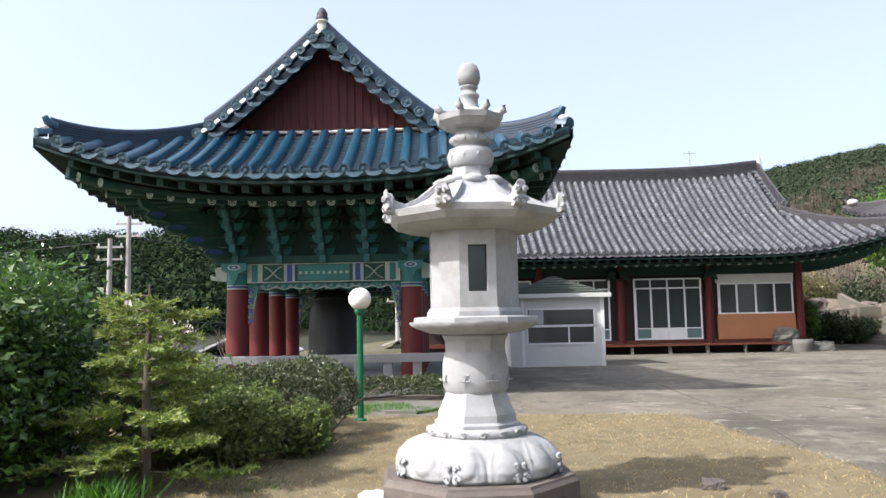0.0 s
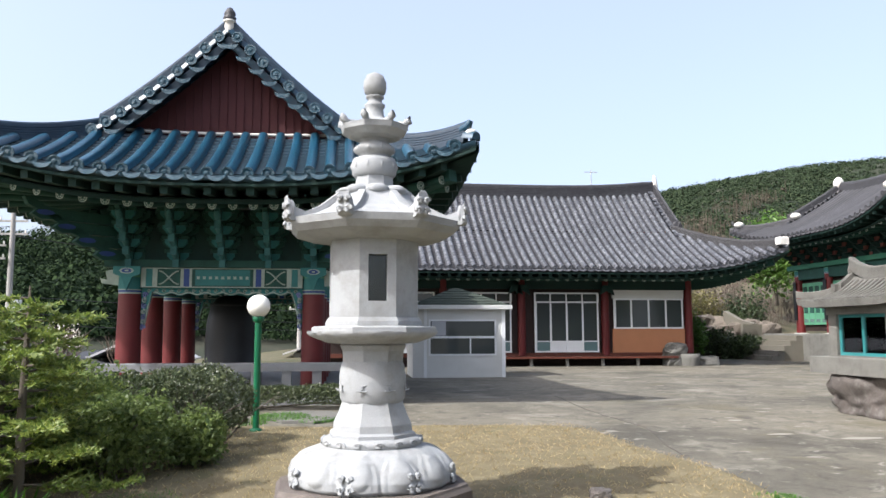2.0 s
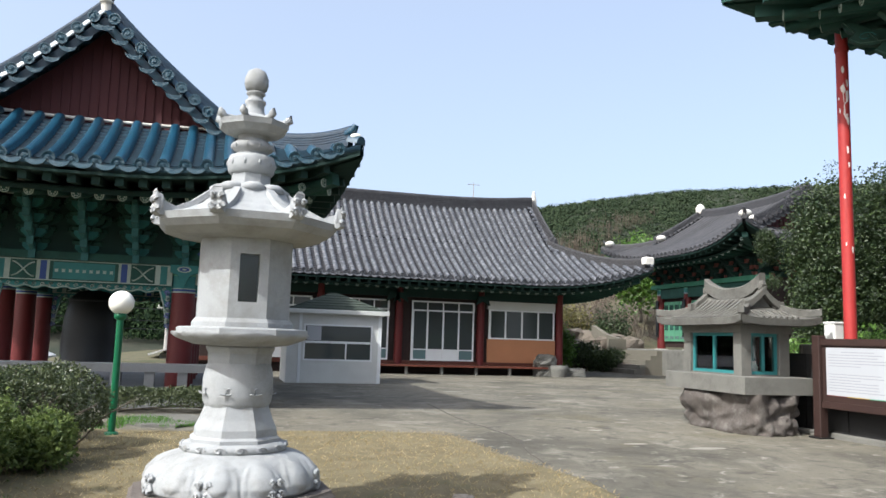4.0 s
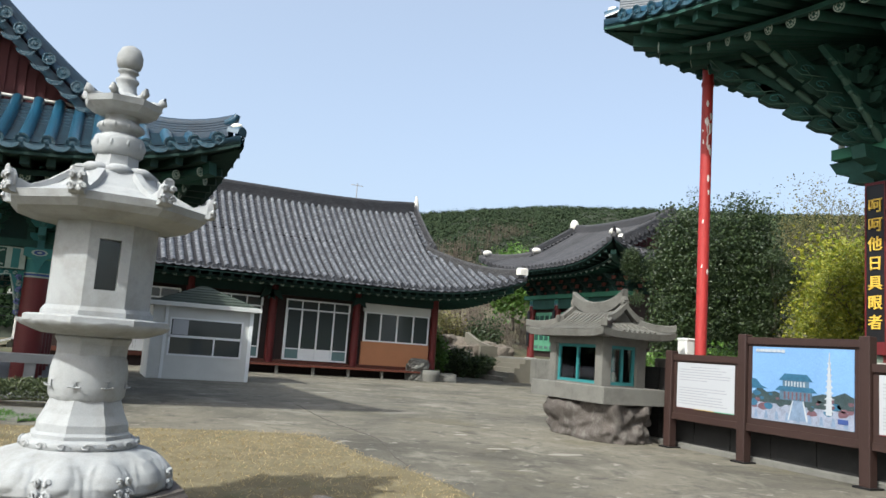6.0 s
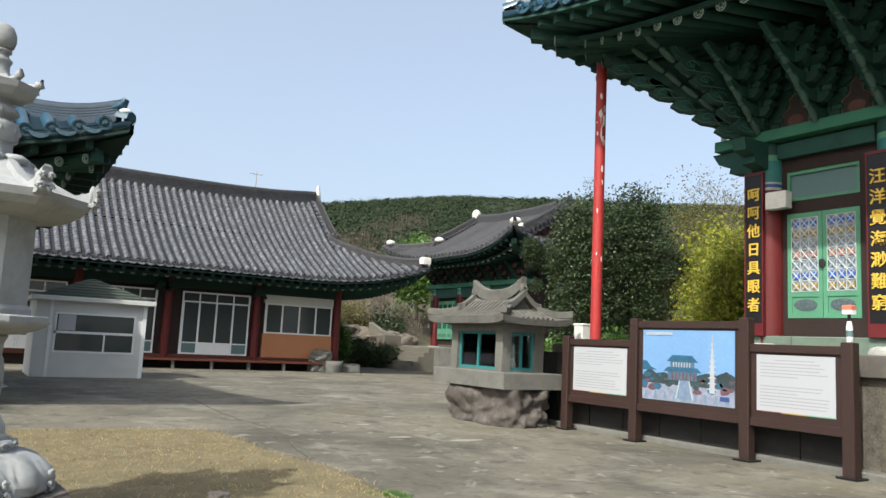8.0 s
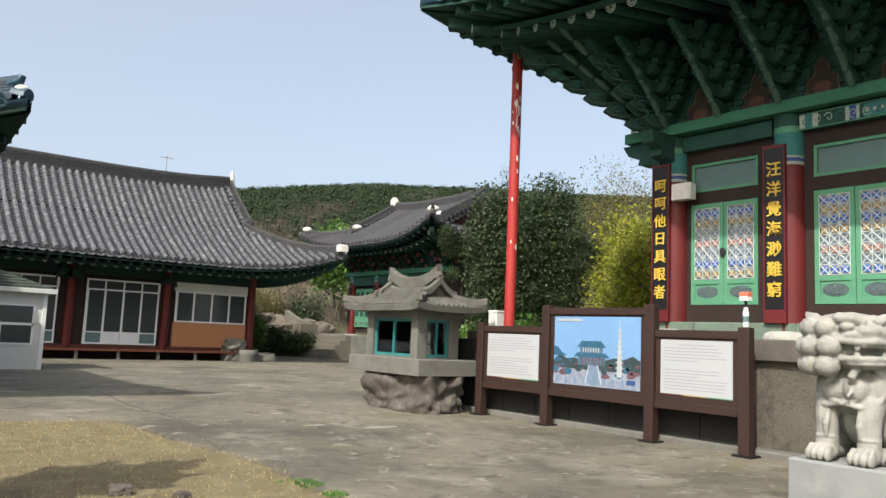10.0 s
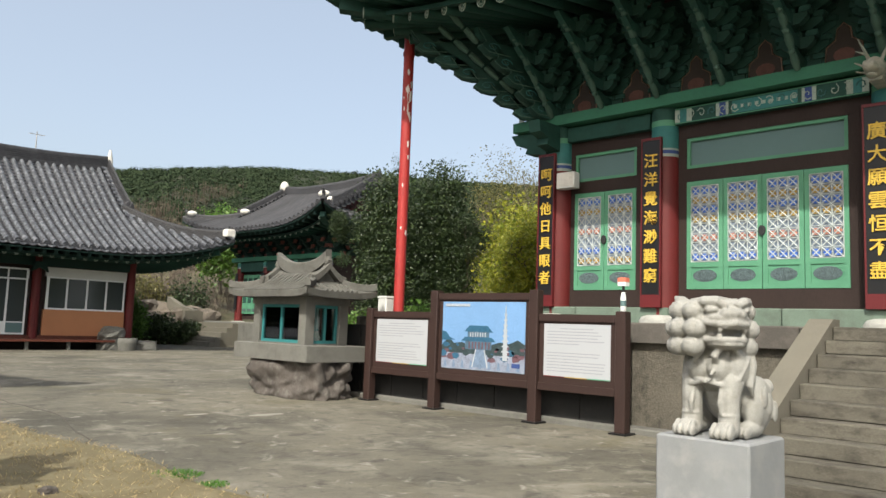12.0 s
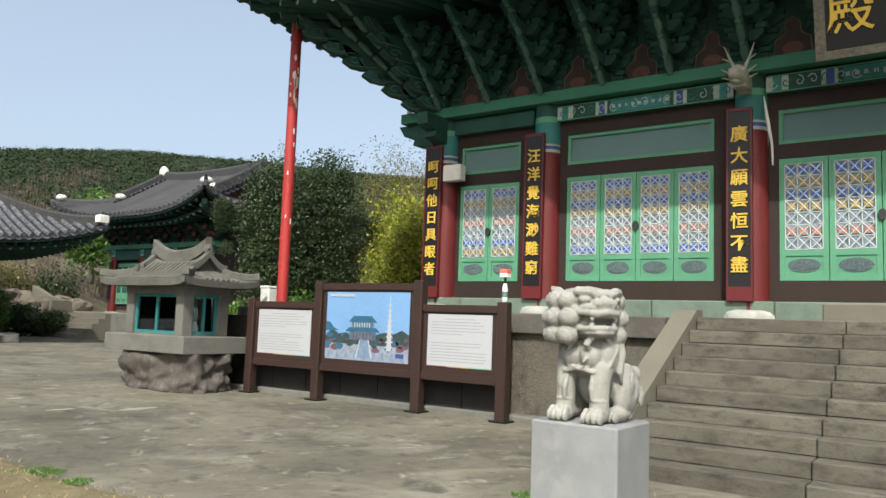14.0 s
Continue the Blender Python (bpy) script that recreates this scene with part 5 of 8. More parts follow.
def far_hall():
    t = thing("shrine_hall", "small shrine hall with dark tile roof and red columns", "hall")
    rf = Roof(6.7, 5.5, 2.4, 6.7, 9.6, 1.0, sag=0.25, out=0.35, over=0.4)
    M = pose(29.1, 36.9, 0, 0, 0, -90)
    build_roof(rf, M, t, M_DARKTILE, M_GREYPAN, M_DARKTILE, 0.40, 0.11, sides=("front", "right", "left"), ridge_h=0.5)
    eave_rafters(rf, M, t, ("front", "right"), 0.5, 0.09, M_GREEN, M_GREEND, e=0.6, k=0.14)
    for y in (41.2, 38.4, 35.4, 32.6):
        column(t, 26.0, y, 1.6, 5.2, 0.25, band=0.5)
        part("verse_board", Geo().box(25.68, y - 0.13, 2.2, 25.72, y + 0.13, 4.4), M_BLACK, t)
    part("wall", Geo().box(26.1, 32.6, 1.6, 32.2, 41.2, 6.0), M_BROWN, t)
    for a in (41.2, 38.4, 35.4):
        for k in range(4):
            w = 0.55
            y = a - 0.32 - w * (k + 1)
            d = part("door_leaf", Geo().box(25.98, y + 0.02, 1.95, 26.1, y + w - 0.02, 4.3), M_GREENL, t)
            for q in range(3):
                part("lower_panel", Geo().box(25.95, y + 0.1, 2.1 + 0.06 * q, 25.975, y + w - 0.1, 2.12 + 0.06 * q + 0.02), M_OVAL, d)
            part("screen", Geo().box(25.955, y + 0.1, 2.6, 25.976, y + w - 0.1, 4.1), M_GREEN, d)
    part("plate_beam", Geo().box(25.7, 31.9, 5.1, 26.3, 41.9, 5.35), M_GREENB, t)
    part("painted_beam", Geo().box(25.85, 32.6, 4.5, 26.08, 41.2, 5.08), M_GREEN, t)
    brackets(t, [pose(26.0, 41.2 - 1.23 * i, 5.35, 0, 0, -90) for i in range(8)] + [pose(26.0 + 1.2 * i, 32.6, 5.35) for i in range(4)], 3, 0.3, 0.3, 0.42, [M_GREEND, M_REDDISH])
    part("bracket_wall", Geo().box(25.98, 32.55, 5.35, 32, 41.25, 6.9), M_GREEND, t)
    g = Geo()
    part("platform", Geo().box(24.4, 31.4, 0.0, 33.5, 42.6, 1.45, 0, 0.05), M_STONE, t, "grey stone platform")
    for i in range(5):
        part("step", Geo().box(24.4 - 0.36 * (5 - i), 38.6, 0.0, 24.4 - 0.36 * (4 - i), 42.3, 0.27 * (i + 1)), M_STEPL if i > 1 else M_STONE, t)
    # mortar ends on ridges
    for d, in ((0.1,), (rf.g,)):
        p = M @ Vector((-(rf.A - d), -(rf.B - d), 0))
        p.z = rf.z(d, d)
        part("mortar_block", Geo().ball((p.x, p.y, p.z + 0.35), (0.32, 0.32, 0.2), 8, 5), M_LIME, t)
        p = M @ Vector(((rf.A - d), -(rf.B - d), 0))
        p.z = rf.z(d, d)
        part("mortar_block", Geo().ball((p.x, p.y, p.z + 0.35), (0.32, 0.32, 0.2), 8, 5), M_LIME, t)
    p = M @ rf.front(-(rf.A - rf.g + rf.over), rf.B)
    part("mortar_block", Geo().ball((p.x, p.y, p.z + 0.5), (0.3, 0.3, 0.4), 8, 5), M_LIME, t)
    return t


M_REDDISH = mat("red brown paint", (0.14, 0.05, 0.04), 0.75, 0.3, 6, 60, 0.2)


def terrace():
    """Stone terrace under the main hall, with its stair."""
    t = thing("hall_terrace", "dark weathered stone terrace with coping under the hall", "terrace")
    part("retaining_wall", Geo().box(11.5, -12.0, 0.0, 24.0, 12.8, 1.42), M_WALLSTONE, t, "blackened plaster retaining wall")
    ys = np.arange(-12.0, 12.9, 1.55)
    for k, y in enumerate(ys):
        part("coping_stone", Geo().box(11.38, y + 0.006, 1.42, 12.4, min(y + 1.544, 12.9), 1.74, 0, 0.02), M_DARKCOPE, t)
    part("terrace_floor", Geo().box(12.42, -12.0, 1.42, 24.0, 12.85, 1.735), M_STONE, t)
    for k, y in enumerate(np.arange(-9.6, 10.4, 2.0)):
        part("sill_stone", Geo().box(13.28, y + 0.005, 1.735, 14.2, y + 1.995, 2.06, 0, 0.02), M_SILL, t, "green stained sill stone" if k == 0 else "")
    part("upper_floor", Geo().box(14.2, -9.6, 1.74, 22, 10.4, 2.05), M_STONE, t)
    part("entry_slab", Geo().box(12.2, -0.6, 1.745, 12.8, 1.55, 2.0, 0, 0.02), M_STEPL, t, "pale concrete slab before the door")
    # kerb along the foot of the wall
    part("kerb", Geo().box(11.15, 3.4, 0.0, 11.5, 12.9, 0.10, 0, 0.02), M_STONE, t)
    s = thing("stone_stairs", "wide grey granite stair with sloping side slabs", "stairs")
    n, rise, x0 = 10, 0.174, 8.15
    run = (11.37 - x0) / n
    rnd = random.Random(4)
    for i in range(n):
        for a, b in ((1.12, 2.96), (-1.2, 1.11)):
            z1 = rise * (i + 1)
            b = b + rnd.uniform(-0.002, 0.0)
            g = Geo()
            g.box(x0 + run * i - 0.02 + rnd.uniform(-0.008, 0.008), a, max(0, z1 - rise + rnd.uniform(0.003, 0.009)) if i else 0.0, x0 + run * (i + 1) + 0.1, b, z1 + rnd.uniform(-0.006, 0.004), 0, 0.012)
            part("step_stone", g, M_STAIR, s)
    core = Geo()
    core.prism([(x0 + 0.15, 0.0), (11.37, 0.0), (11.37, rise * n - 0.05), (11.0, rise * n - 0.22)], "y", -1.19, 2.95)
    part("core", core, M_STONE, s)
    for a, b in ((2.97, 3.27), (-1.51, -1.21)):
        g = Geo()
        g.prism([(x0 - 0.16, 0.0), (x0 - 0.16, 0.20), (x0 - 0.1, 0.27), (11.1, rise * n + 0.1), (11.37, rise * n + 0.1), (11.37, 0.0)], "y", a, b)
        part("side_slab", g, M_STEPL, s, "sloping grey side slab")


M_DARKCOPE = mat("sooty coping stone", (0.075, 0.068, 0.06), 0.85, 0.35, 5, 90, 0.4, dirt=0.4, tint=(0.17, 0.15, 0.13), rnd=0.15)
M_STEPL = mat("grey concrete slab", (0.135, 0.125, 0.10), 0.88, 0.22, 4, 90, 0.3, dirt=0.4, tint=(0.15, 0.135, 0.11))

pavilion()
bell()
stone_rail()
tile_hall()
terrace()
main_hall()
plaques()
sign_board()
far_hall()


# ---- stone lantern ----
def octo(r, z, turn=0.0, n=8):
    a0 = math.pi / n + turn
    return [(r * math.cos(a0 + 2 * math.pi * j / n), r * math.sin(a0 + 2 * math.pi * j / n), z) for j in range(n)]


def scroll(g, m, s):
    """A curled leaf boss, about s wide, standing proud of a face; m places it."""
    k = Geo()
    for sx in (-1, 1):
        pts = [(sx * s * (0.18 + 0.17 * math.cos(q * 0.75) * (1 - q * 0.075)), -0.02, s * (0.22 + 0.2 * math.sin(q * 0.75) * (1 - q * 0.075))) for q in range(11)]
        k.tube(pts, s * 0.085, 6)
        pts = [(sx * s * (0.16 + 0.13 * math.cos(q * 0.75) * (1 - q * 0.075)), -0.03, s * (0.68 + 0.15 * math.sin(q * 0.75) * (1 - q * 0.075))) for q in range(11)]
        k.tube(pts, s * 0.075, 6)
    k.ball((0, 0.02, s * 0.48), (s * 0.36, s * 0.16, s * 0.52), 8, 6)
    g.join(k, m)


def stone_lantern():
    T = radians(4)
    t = thing("stone_lantern", "tall carved pale granite octagonal lantern on a dark plinth", "lantern", pose(0.27, 6.9, 0.03) @ Matrix.Diagonal((1, 1, 0.985, 1)))
    g = Geo()
    g.rings([octo(0.90, -0.03, T), octo(0.90, 0.22, T), octo(0.87, 0.25, T), octo(0.86, 0.272, T)], 0, False)
    pl = part("plinth", g, M_DARKSTONE, t, "dark octagonal stone plinth with carved ovals")
    for j in range(8):
        a = 2 * math.pi * j / 8 + T
        n = 16
        pts = [(0, 0.16 * math.cos(2 * math.pi * q / n), 0.085 + 0.055 * math.sin(2 * math.pi * q / n)) for q in range(n + 1)]
        m = Matrix.Rotation(a, 4, "Z") @ Matrix.Translation((0.90 * math.cos(math.pi / 8) + 0.004, 0, 0))
        part("carved_oval", Geo().tube([m @ Vector(p) for p in pts], 0.010, 5), M_DARKSTONE, pl)
    # lotus foot: domed, with petals in relief
    g = Geo()
    zs, rr_ = [0.265, 0.30, 0.37, 0.45, 0.525, 0.575, 0.60], [0.655, 0.70, 0.695, 0.655, 0.59, 0.51, 0.43]
    rings = []
    for i in range(27):
        v = i / 26
        z = 0.265 + 0.335 * v
        ring = []
        for q in range(224):
            a = 2 * math.pi * q / 224
            u = abs(((a - T) * 12 / (2 * math.pi)) % 1.0 - 0.5) * 2
            # petal: wide and square-shouldered below, round above, with a raised rim and a swelling down its middle
            half = 0.97 * math.sqrt(max(0.0, 1 - max(0.0, (v - 0.12) / 0.80) ** 3.2))
            edge = half - u
            lift = 0.0
            if edge > 0:
                lift = 0.026 * min(1, edge / 0.10) - 0.014 * max(0, 1 - abs(edge - 0.22) / 0.10)
                inner = 1 - (u / 0.55) ** 2 - ((v - 0.52) / 0.36) ** 2
                lift += 0.030 * math.sqrt(inner) if inner > 0 else 0
            r = float(np.interp(z, zs, rr_)) + lift
            ring.append((r * math.cos(a), r * math.sin(a), z))
        rings.append(ring)
    g.rings(rings, 0, True)
    g.lathe([(0.43, 0.59), (0.445, 0.61), (0.445, 0.645), (0.41, 0.665), (0.395, 0.67)], 32)
    lo = part("lotus_base", g, M_GRANITE, t, "carved lotus base")
    for j in range(8):
        a = 2 * math.pi * (j + 0.5) / 8 + T
        g = Geo()
        scroll(g, Matrix.Rotation(a, 4, "Z") @ Matrix.Translation((0.725, 0, 0.27)) @ Matrix.Rotation(-0.2, 4, "Y") @ Matrix.Rotation(math.pi / 2, 4, "Z"), 0.2)
        part("leaf_scroll", g, M_GRANITE, lo)
    for j in range(16):
        a = 2 * math.pi * j / 16 + T
        m = Matrix.Rotation(a, 4, "Z") @ Matrix.Translation((0.441, 0, 0.628))
        curl = [m @ Vector((0.0, 0.012 + 0.058 * math.cos(q * 0.8) * (1 - q * 0.085), 0.030 * math.sin(q * 0.8) * (1 - q * 0.085))) for q in range(11)]
        part("cloud_scroll", Geo().tube(curl, 0.011, 5), M_GRANITE, lo)
    # shaft
    g = Geo()
    g.rings([octo(r, z, T) for r, z in ((0.395, 0.65), (0.395, 0.70), (0.365, 0.72), (0.36, 0.78), (0.32, 0.86), (0.285, 0.955), (0.28, 0.97))], 0, False)
    part("shaft_foot", g, M_GRANITE, t)
    g = Geo()
    g.rings([octo(r, z, T, 16) for r, z in ((0.27, 0.965), (0.29, 1.0), (0.298, 1.08), (0.298, 1.2), (0.283, 1.29), (0.265, 1.335))], 0, True)
    dr = part("drum", g, M_GRANITE, t, "drum with carved flowers")
    for j in range(8):
        a = 2 * math.pi * j / 8 + T
        g = Geo()
        for q in range(6):
            b = q * math.pi / 3
            g.ball((0, 0.05 * math.cos(b), 0.05 * math.sin(b)), (0.012, 0.024, 0.024), 6, 4)
        g.ball((0, 0, 0), (0.016, 0.02, 0.02), 6, 4)
        for s in (-1, 1):
            g.tube([(0.0, s * 0.06, 0.03), (0, s * 0.12, 0.02), (0, s * 0.1, -0.03), (0, s * 0.17, -0.02)], 0.007, 5)
        part("carved_flower", g, M_GRANITE, dr, m=Matrix.Rotation(a, 4, "Z") @ Matrix.Translation((0.280, 0, 1.1)))
    g = Geo()
    g.rings([octo(r, z, T) for r, z in ((0.28, 1.33), (0.285, 1.42), (0.31, 1.47), (0.30, 1.485))], 0, False)
    part("shaft_neck", g, M_GRANITE, t)
    # lotus capital with petal edge, and two slabs
    g = Geo()
    rings = []
    for r, z, amp in ((0.31, 1.485, 0.0), (0.42, 1.505, 0.012), (0.54, 1.545, 0.02), (0.575, 1.575, 0.012), (0.575, 1.60, 0.0)):
        rings.append([((r + amp * math.cos(8 * 2 * math.pi * q / 64 * 2)) * (0.985 + 0.02 * math.cos(4 * (4 * math.pi * q / 64))) * math.cos(2 * math.pi * q / 64), (r + amp * math.cos(16 * 2 * math.pi * q / 64)) * math.sin(2 * math.pi * q / 64), z + (0.012 * math.cos(16 * 2 * math.pi * q / 64) if amp else 0)) for q in range(64)])
    g.rings(rings, 0, True)
    part("lotus_capital", g, M_GRANITE, t)
    g = Geo()
    g.rings([octo(r, z, T) for r, z in ((0.585, 1.585), (0.585, 1.63), (0.57, 1.64), (0.455, 1.645), (0.45, 1.685), (0.425, 1.72))], 0, False)
    part("slab", g, M_GRANITE, t)
    # lamp chamber: eight wall panels, four with openings
    R, z0, z1 = 0.415, 1.715, 2.41
    # added near-black core gives the openings the shade of a hollow chamber
    ch = part("chamber_shade_core", Geo().rings([octo(0.27, z0, T), octo(0.27, z1, T)], 0, False), M_DARK, t)
    for j in range(8):
        a = 2 * math.pi * j / 8 + T
        w = R * math.sin(math.pi / 8)
        x0, x1 = R * math.cos(math.pi / 8), R * math.cos(math.pi / 8) - 0.10
        m = Matrix.Rotation(a, 4, "Z")
        g = Geo()
        if j % 2 == 0:
            hw, lo_, hi_ = 0.082, 1.86, 2.27
            for b in ((-w, z0, -hw, z1), (hw, z0, w, z1), (-hw, z0, hw, lo_), (-hw, hi_, hw, z1)):
                g.box(x1, b[0], b[1], x0, b[2], b[3])
            p = part("chamber_wall", g, M_GRANITE, t, "granite panel with a tall opening", m)
            part("pane", Geo().box(x1 + 0.03, -hw, lo_, x1 + 0.036, hw, hi_), M_CLEAR, p)
        else:
            g.box(x1, -w, z0, x0, w, z1)
            part("chamber_wall", g, M_GRANITE, t, "", m)
    # roof with hollow slopes
    g = Geo()
    g.rings([octo(r, z, T) for r, z in ((0.40, 2.405), (0.58, 2.42), (0.74, 2.47), (0.795, 2.525), (0.81, 2.585), (0.74, 2.60), (0.60, 2.64), (0.48, 2.70), (0.39, 2.78), (0.33, 2.85))], 0, False)
    rf = part("roof_stone", g, M_GRANITE, t, "eight-sided granite roof stone")
    for j in range(8):
        a = 2 * math.pi * (j + 0.5) / 8 + T
        m = Matrix.Rotation(a, 4, "Z")
        g = Geo()
        g.rings([[m @ Vector((x, y, z)) for y, z in ((-wd, zz0), (wd, zz0), (wd * 0.8, zz1), (-wd * 0.8, zz1))] for x, wd, zz0, zz1 in ((0.36, 0.04, 2.79, 2.85), (0.53, 0.045, 2.66, 2.715), (0.68, 0.05, 2.58, 2.64), (0.78, 0.055, 2.55, 2.67), (0.825, 0.06, 2.55, 2.72), (0.85, 0.05, 2.58, 2.75), (0.845, 0.025, 2.66, 2.77))], 0, False)
        c = part("corner_ridge", g, M_GRANITE, rf, "upturned corner with curled leaf")
        g = Geo()
        scroll(g, m @ Matrix.Translation((0.825, 0, 2.55)) @ Matrix.Rotation(math.pi / 2, 4, "Z"), 0.19)
        part("leaf_scroll", g, M_GRANITE, rf)
    g = Geo()
    for j in range(8):
        a = 2 * math.pi * j / 8 + T
        g.ball((0.24 * math.cos(a), 0.24 * math.sin(a), 2.87), (0.115, 0.115, 0.055), 8, 5)
    g.lathe([(0.24, 2.84), (0.25, 2.9), (0.18, 2.915)], 16)
    part("petal_ring", g, M_GRANITE, t)
    g = Geo()
    g.rings([octo(r, z, T) for r, z in ((0.185, 2.9), (0.175, 3.02), (0.19, 3.03))], 0, False)
    g.lathe([(0.18, 3.025), (0.20, 3.045), (0.208, 3.10), (0.208, 3.15), (0.195, 3.19), (0.16, 3.2), (0.135, 3.215), (0.145, 3.235), (0.18, 3.26), (0.185, 3.3), (0.14, 3.335), (0.13, 3.36), (0.15, 3.4)], 24)
    nk = part("neck", g, M_GRANITE, t, "carved neck rings")
    for j in range(10):
        a = 2 * math.pi * j / 10
        part("carved_flower", Geo().ball((0.203 * math.cos(a), 0.203 * math.sin(a), 3.12), (0.016, 0.016, 0.03), 6, 4), M_GRANITE, nk)
        part("carved_flower", Geo().ball((0.178 * math.cos(a), 0.178 * math.sin(a), 3.28), (0.016, 0.016, 0.025), 6, 4), M_GRANITE, nk)
    g = Geo()
    g.rings([octo(r, z, T) for r, z in ((0.15, 3.38), (0.24, 3.40), (0.31, 3.45), (0.325, 3.50), (0.27, 3.515), (0.18, 3.545), (0.12, 3.58))], 0, False)
    sr = part("small_roof", g, M_GRANITE, t)
    for j in range(8):
        a = 2 * math.pi * (j + 0.5) / 8 + T
        g = Geo()
        g.tube([(0.2 * math.cos(a), 0.2 * math.sin(a), 3.53), (0.28 * math.cos(a), 0.28 * math.sin(a), 3.515), (0.325 * math.cos(a), 0.325 * math.sin(a), 3.545), (0.335 * math.cos(a), 0.335 * math.sin(a), 3.59)], [0.02, 0.03, 0.04, 0.012], 6)
        part("corner_ridge", g, M_GRANITE, sr)
    g = Geo()
    g.lathe([(0.12, 3.56), (0.085, 3.62), (0.08, 3.68), (0.095, 3.70), (0.095, 3.72), (0.07, 3.735), (0.065, 3.77), (0.085, 3.785), (0.085, 3.80), (0.06, 3.81)], 20)
    g.lathe([(0.05, 3.80), (0.095, 3.83), (0.108, 3.88), (0.105, 3.94), (0.08, 4.0), (0.03, 4.03)], 20)
    part("finial", g, M_GRANITE, t, "egg-shaped finial")


# ---- guardian lion ----
def lion():
    g = Geo()
    B = lambda x, y, z, r: g.ball((x, y, z), r, 16, 12)
    # seated, facing -x; haunches back at +x
    B(0.12, 0, 0.40, (0.24, 0.20, 0.30))
    B(-0.04, 0, 0.58, (0.20, 0.23, 0.24))
    for s in (-1, 1):
        # swelling breast halves, shoulder, then the leg in cut muscles down to the paw
        B(-0.17, s * 0.085, 0.56, (0.115, 0.11, 0.12))
        B(-0.07, s * 0.19, 0.56, (0.13, 0.085, 0.16))
        B(-0.14, s * 0.165, 0.42, (0.095, 0.088, 0.13))
        g.tube([(-0.13, s * 0.165, 0.45), (-0.165, s * 0.16, 0.32), (-0.165, s * 0.16, 0.20), (-0.18, s * 0.16, 0.06)], [0.095, 0.084, 0.080, 0.088], 14)
        B(-0.175, s * 0.16, 0.31, (0.078, 0.072, 0.10))
        g.tube([(-0.215, s * 0.12, 0.40), (-0.25, s * 0.125, 0.28), (-0.245, s * 0.13, 0.19)], [0.02, 0.026, 0.014], 8)
        B(-0.17, s * 0.16, 0.185, (0.088, 0.085, 0.03))
        B(-0.22, s * 0.16, 0.065, (0.115, 0.095, 0.07))
        for q in range(4):
            B(-0.315 + 0.012 * abs(q - 1.5), s * 0.16 + (q - 1.5) * 0.048, 0.05, (0.05, 0.025, 0.052))
            B(-0.27, s * 0.16 + (q - 1.5) * 0.046, 0.085, (0.05, 0.021, 0.045))
        # haunch with locks of hair, and the hind foot
        B(0.22, s * 0.20, 0.26, (0.20, 0.11, 0.235))
        B(0.10, s * 0.235, 0.20, (0.10, 0.075, 0.17))
        B(0.06, s * 0.225, 0.07, (0.17, 0.08, 0.068))
        for q in range(3):
            B(-0.09, s * 0.225 + (q - 1) * 0.045, 0.05, (0.06, 0.024, 0.048))
            B(0.36 - 0.035 * q, s * 0.22, 0.40 - 0.11 * q, (0.06, 0.06, 0.07))
            B(0.15 + 0.09 * q, s * 0.305, 0.33 - 0.06 * q, (0.045, 0.02, 0.09))
        # strap and ribbon over the shoulder
        g.tube([(0.06, s * 0.22, 0.72), (-0.08, s * 0.265, 0.60), (-0.16, s * 0.24, 0.47), (-0.23, s * 0.13, 0.42), (-0.25, 0, 0.45)], 0.022, 8)
        g.tube([(0.02, s * 0.24, 0.74), (0.0, s * 0.285, 0.58), (-0.03, s * 0.27, 0.42), (0.02, s * 0.27, 0.33)], [0.03, 0.028, 0.03, 0.012], 8)
    B(0.37, 0, 0.30, (0.10, 0.09, 0.22))
    B(0.40, 0, 0.50, (0.08, 0.08, 0.09))
    for q in range(7):
        B(-0.265 + 0.01 * abs(q - 3), (q - 3) * 0.032, 0.445 + 0.008 * abs(q - 3), 0.018)
    body = g
    g = Geo()
    # head: square skull with a level top, jutting brow, broad nose, jaws wide apart
    for x, y, z, r in ((-0.10, 0, 0.92, (0.20, 0.20, 0.22)), (-0.08, 0, 1.075, (0.19, 0.185, 0.06)), (-0.20, 0, 1.06, (0.13, 0.17, 0.06)),
                       (-0.27, 0, 0.955, (0.15, 0.165, 0.055)), (-0.24, 0, 1.0, (0.14, 0.12, 0.07)), (-0.14, 0, 0.80, (0.17, 0.17, 0.10)), (-0.27, 0, 0.755, (0.14, 0.14, 0.045))):
        B(x, y, z, r)
    g.box(-0.24, -0.165, 1.05, 0.06, 0.165, 1.115, 0, 0.03)
    # lips: two curled rims with the dark gap between, and teeth
    g.tube([(-0.14, -0.185, 0.90), (-0.26, -0.165, 0.925), (-0.37, -0.10, 0.905), (-0.41, 0, 0.915), (-0.37, 0.10, 0.905), (-0.26, 0.165, 0.925), (-0.14, 0.185, 0.90)], [0.02, 0.03, 0.028, 0.028, 0.028, 0.03, 0.02], 8)
    g.tube([(-0.14, -0.18, 0.83), (-0.26, -0.145, 0.785), (-0.36, -0.09, 0.785), (-0.395, 0, 0.79), (-0.36, 0.09, 0.785), (-0.26, 0.145, 0.785), (-0.14, 0.18, 0.83)], [0.02, 0.026, 0.026, 0.026, 0.026, 0.026, 0.02], 8)
    B(-0.27, 0, 0.80, (0.09, 0.06, 0.03))
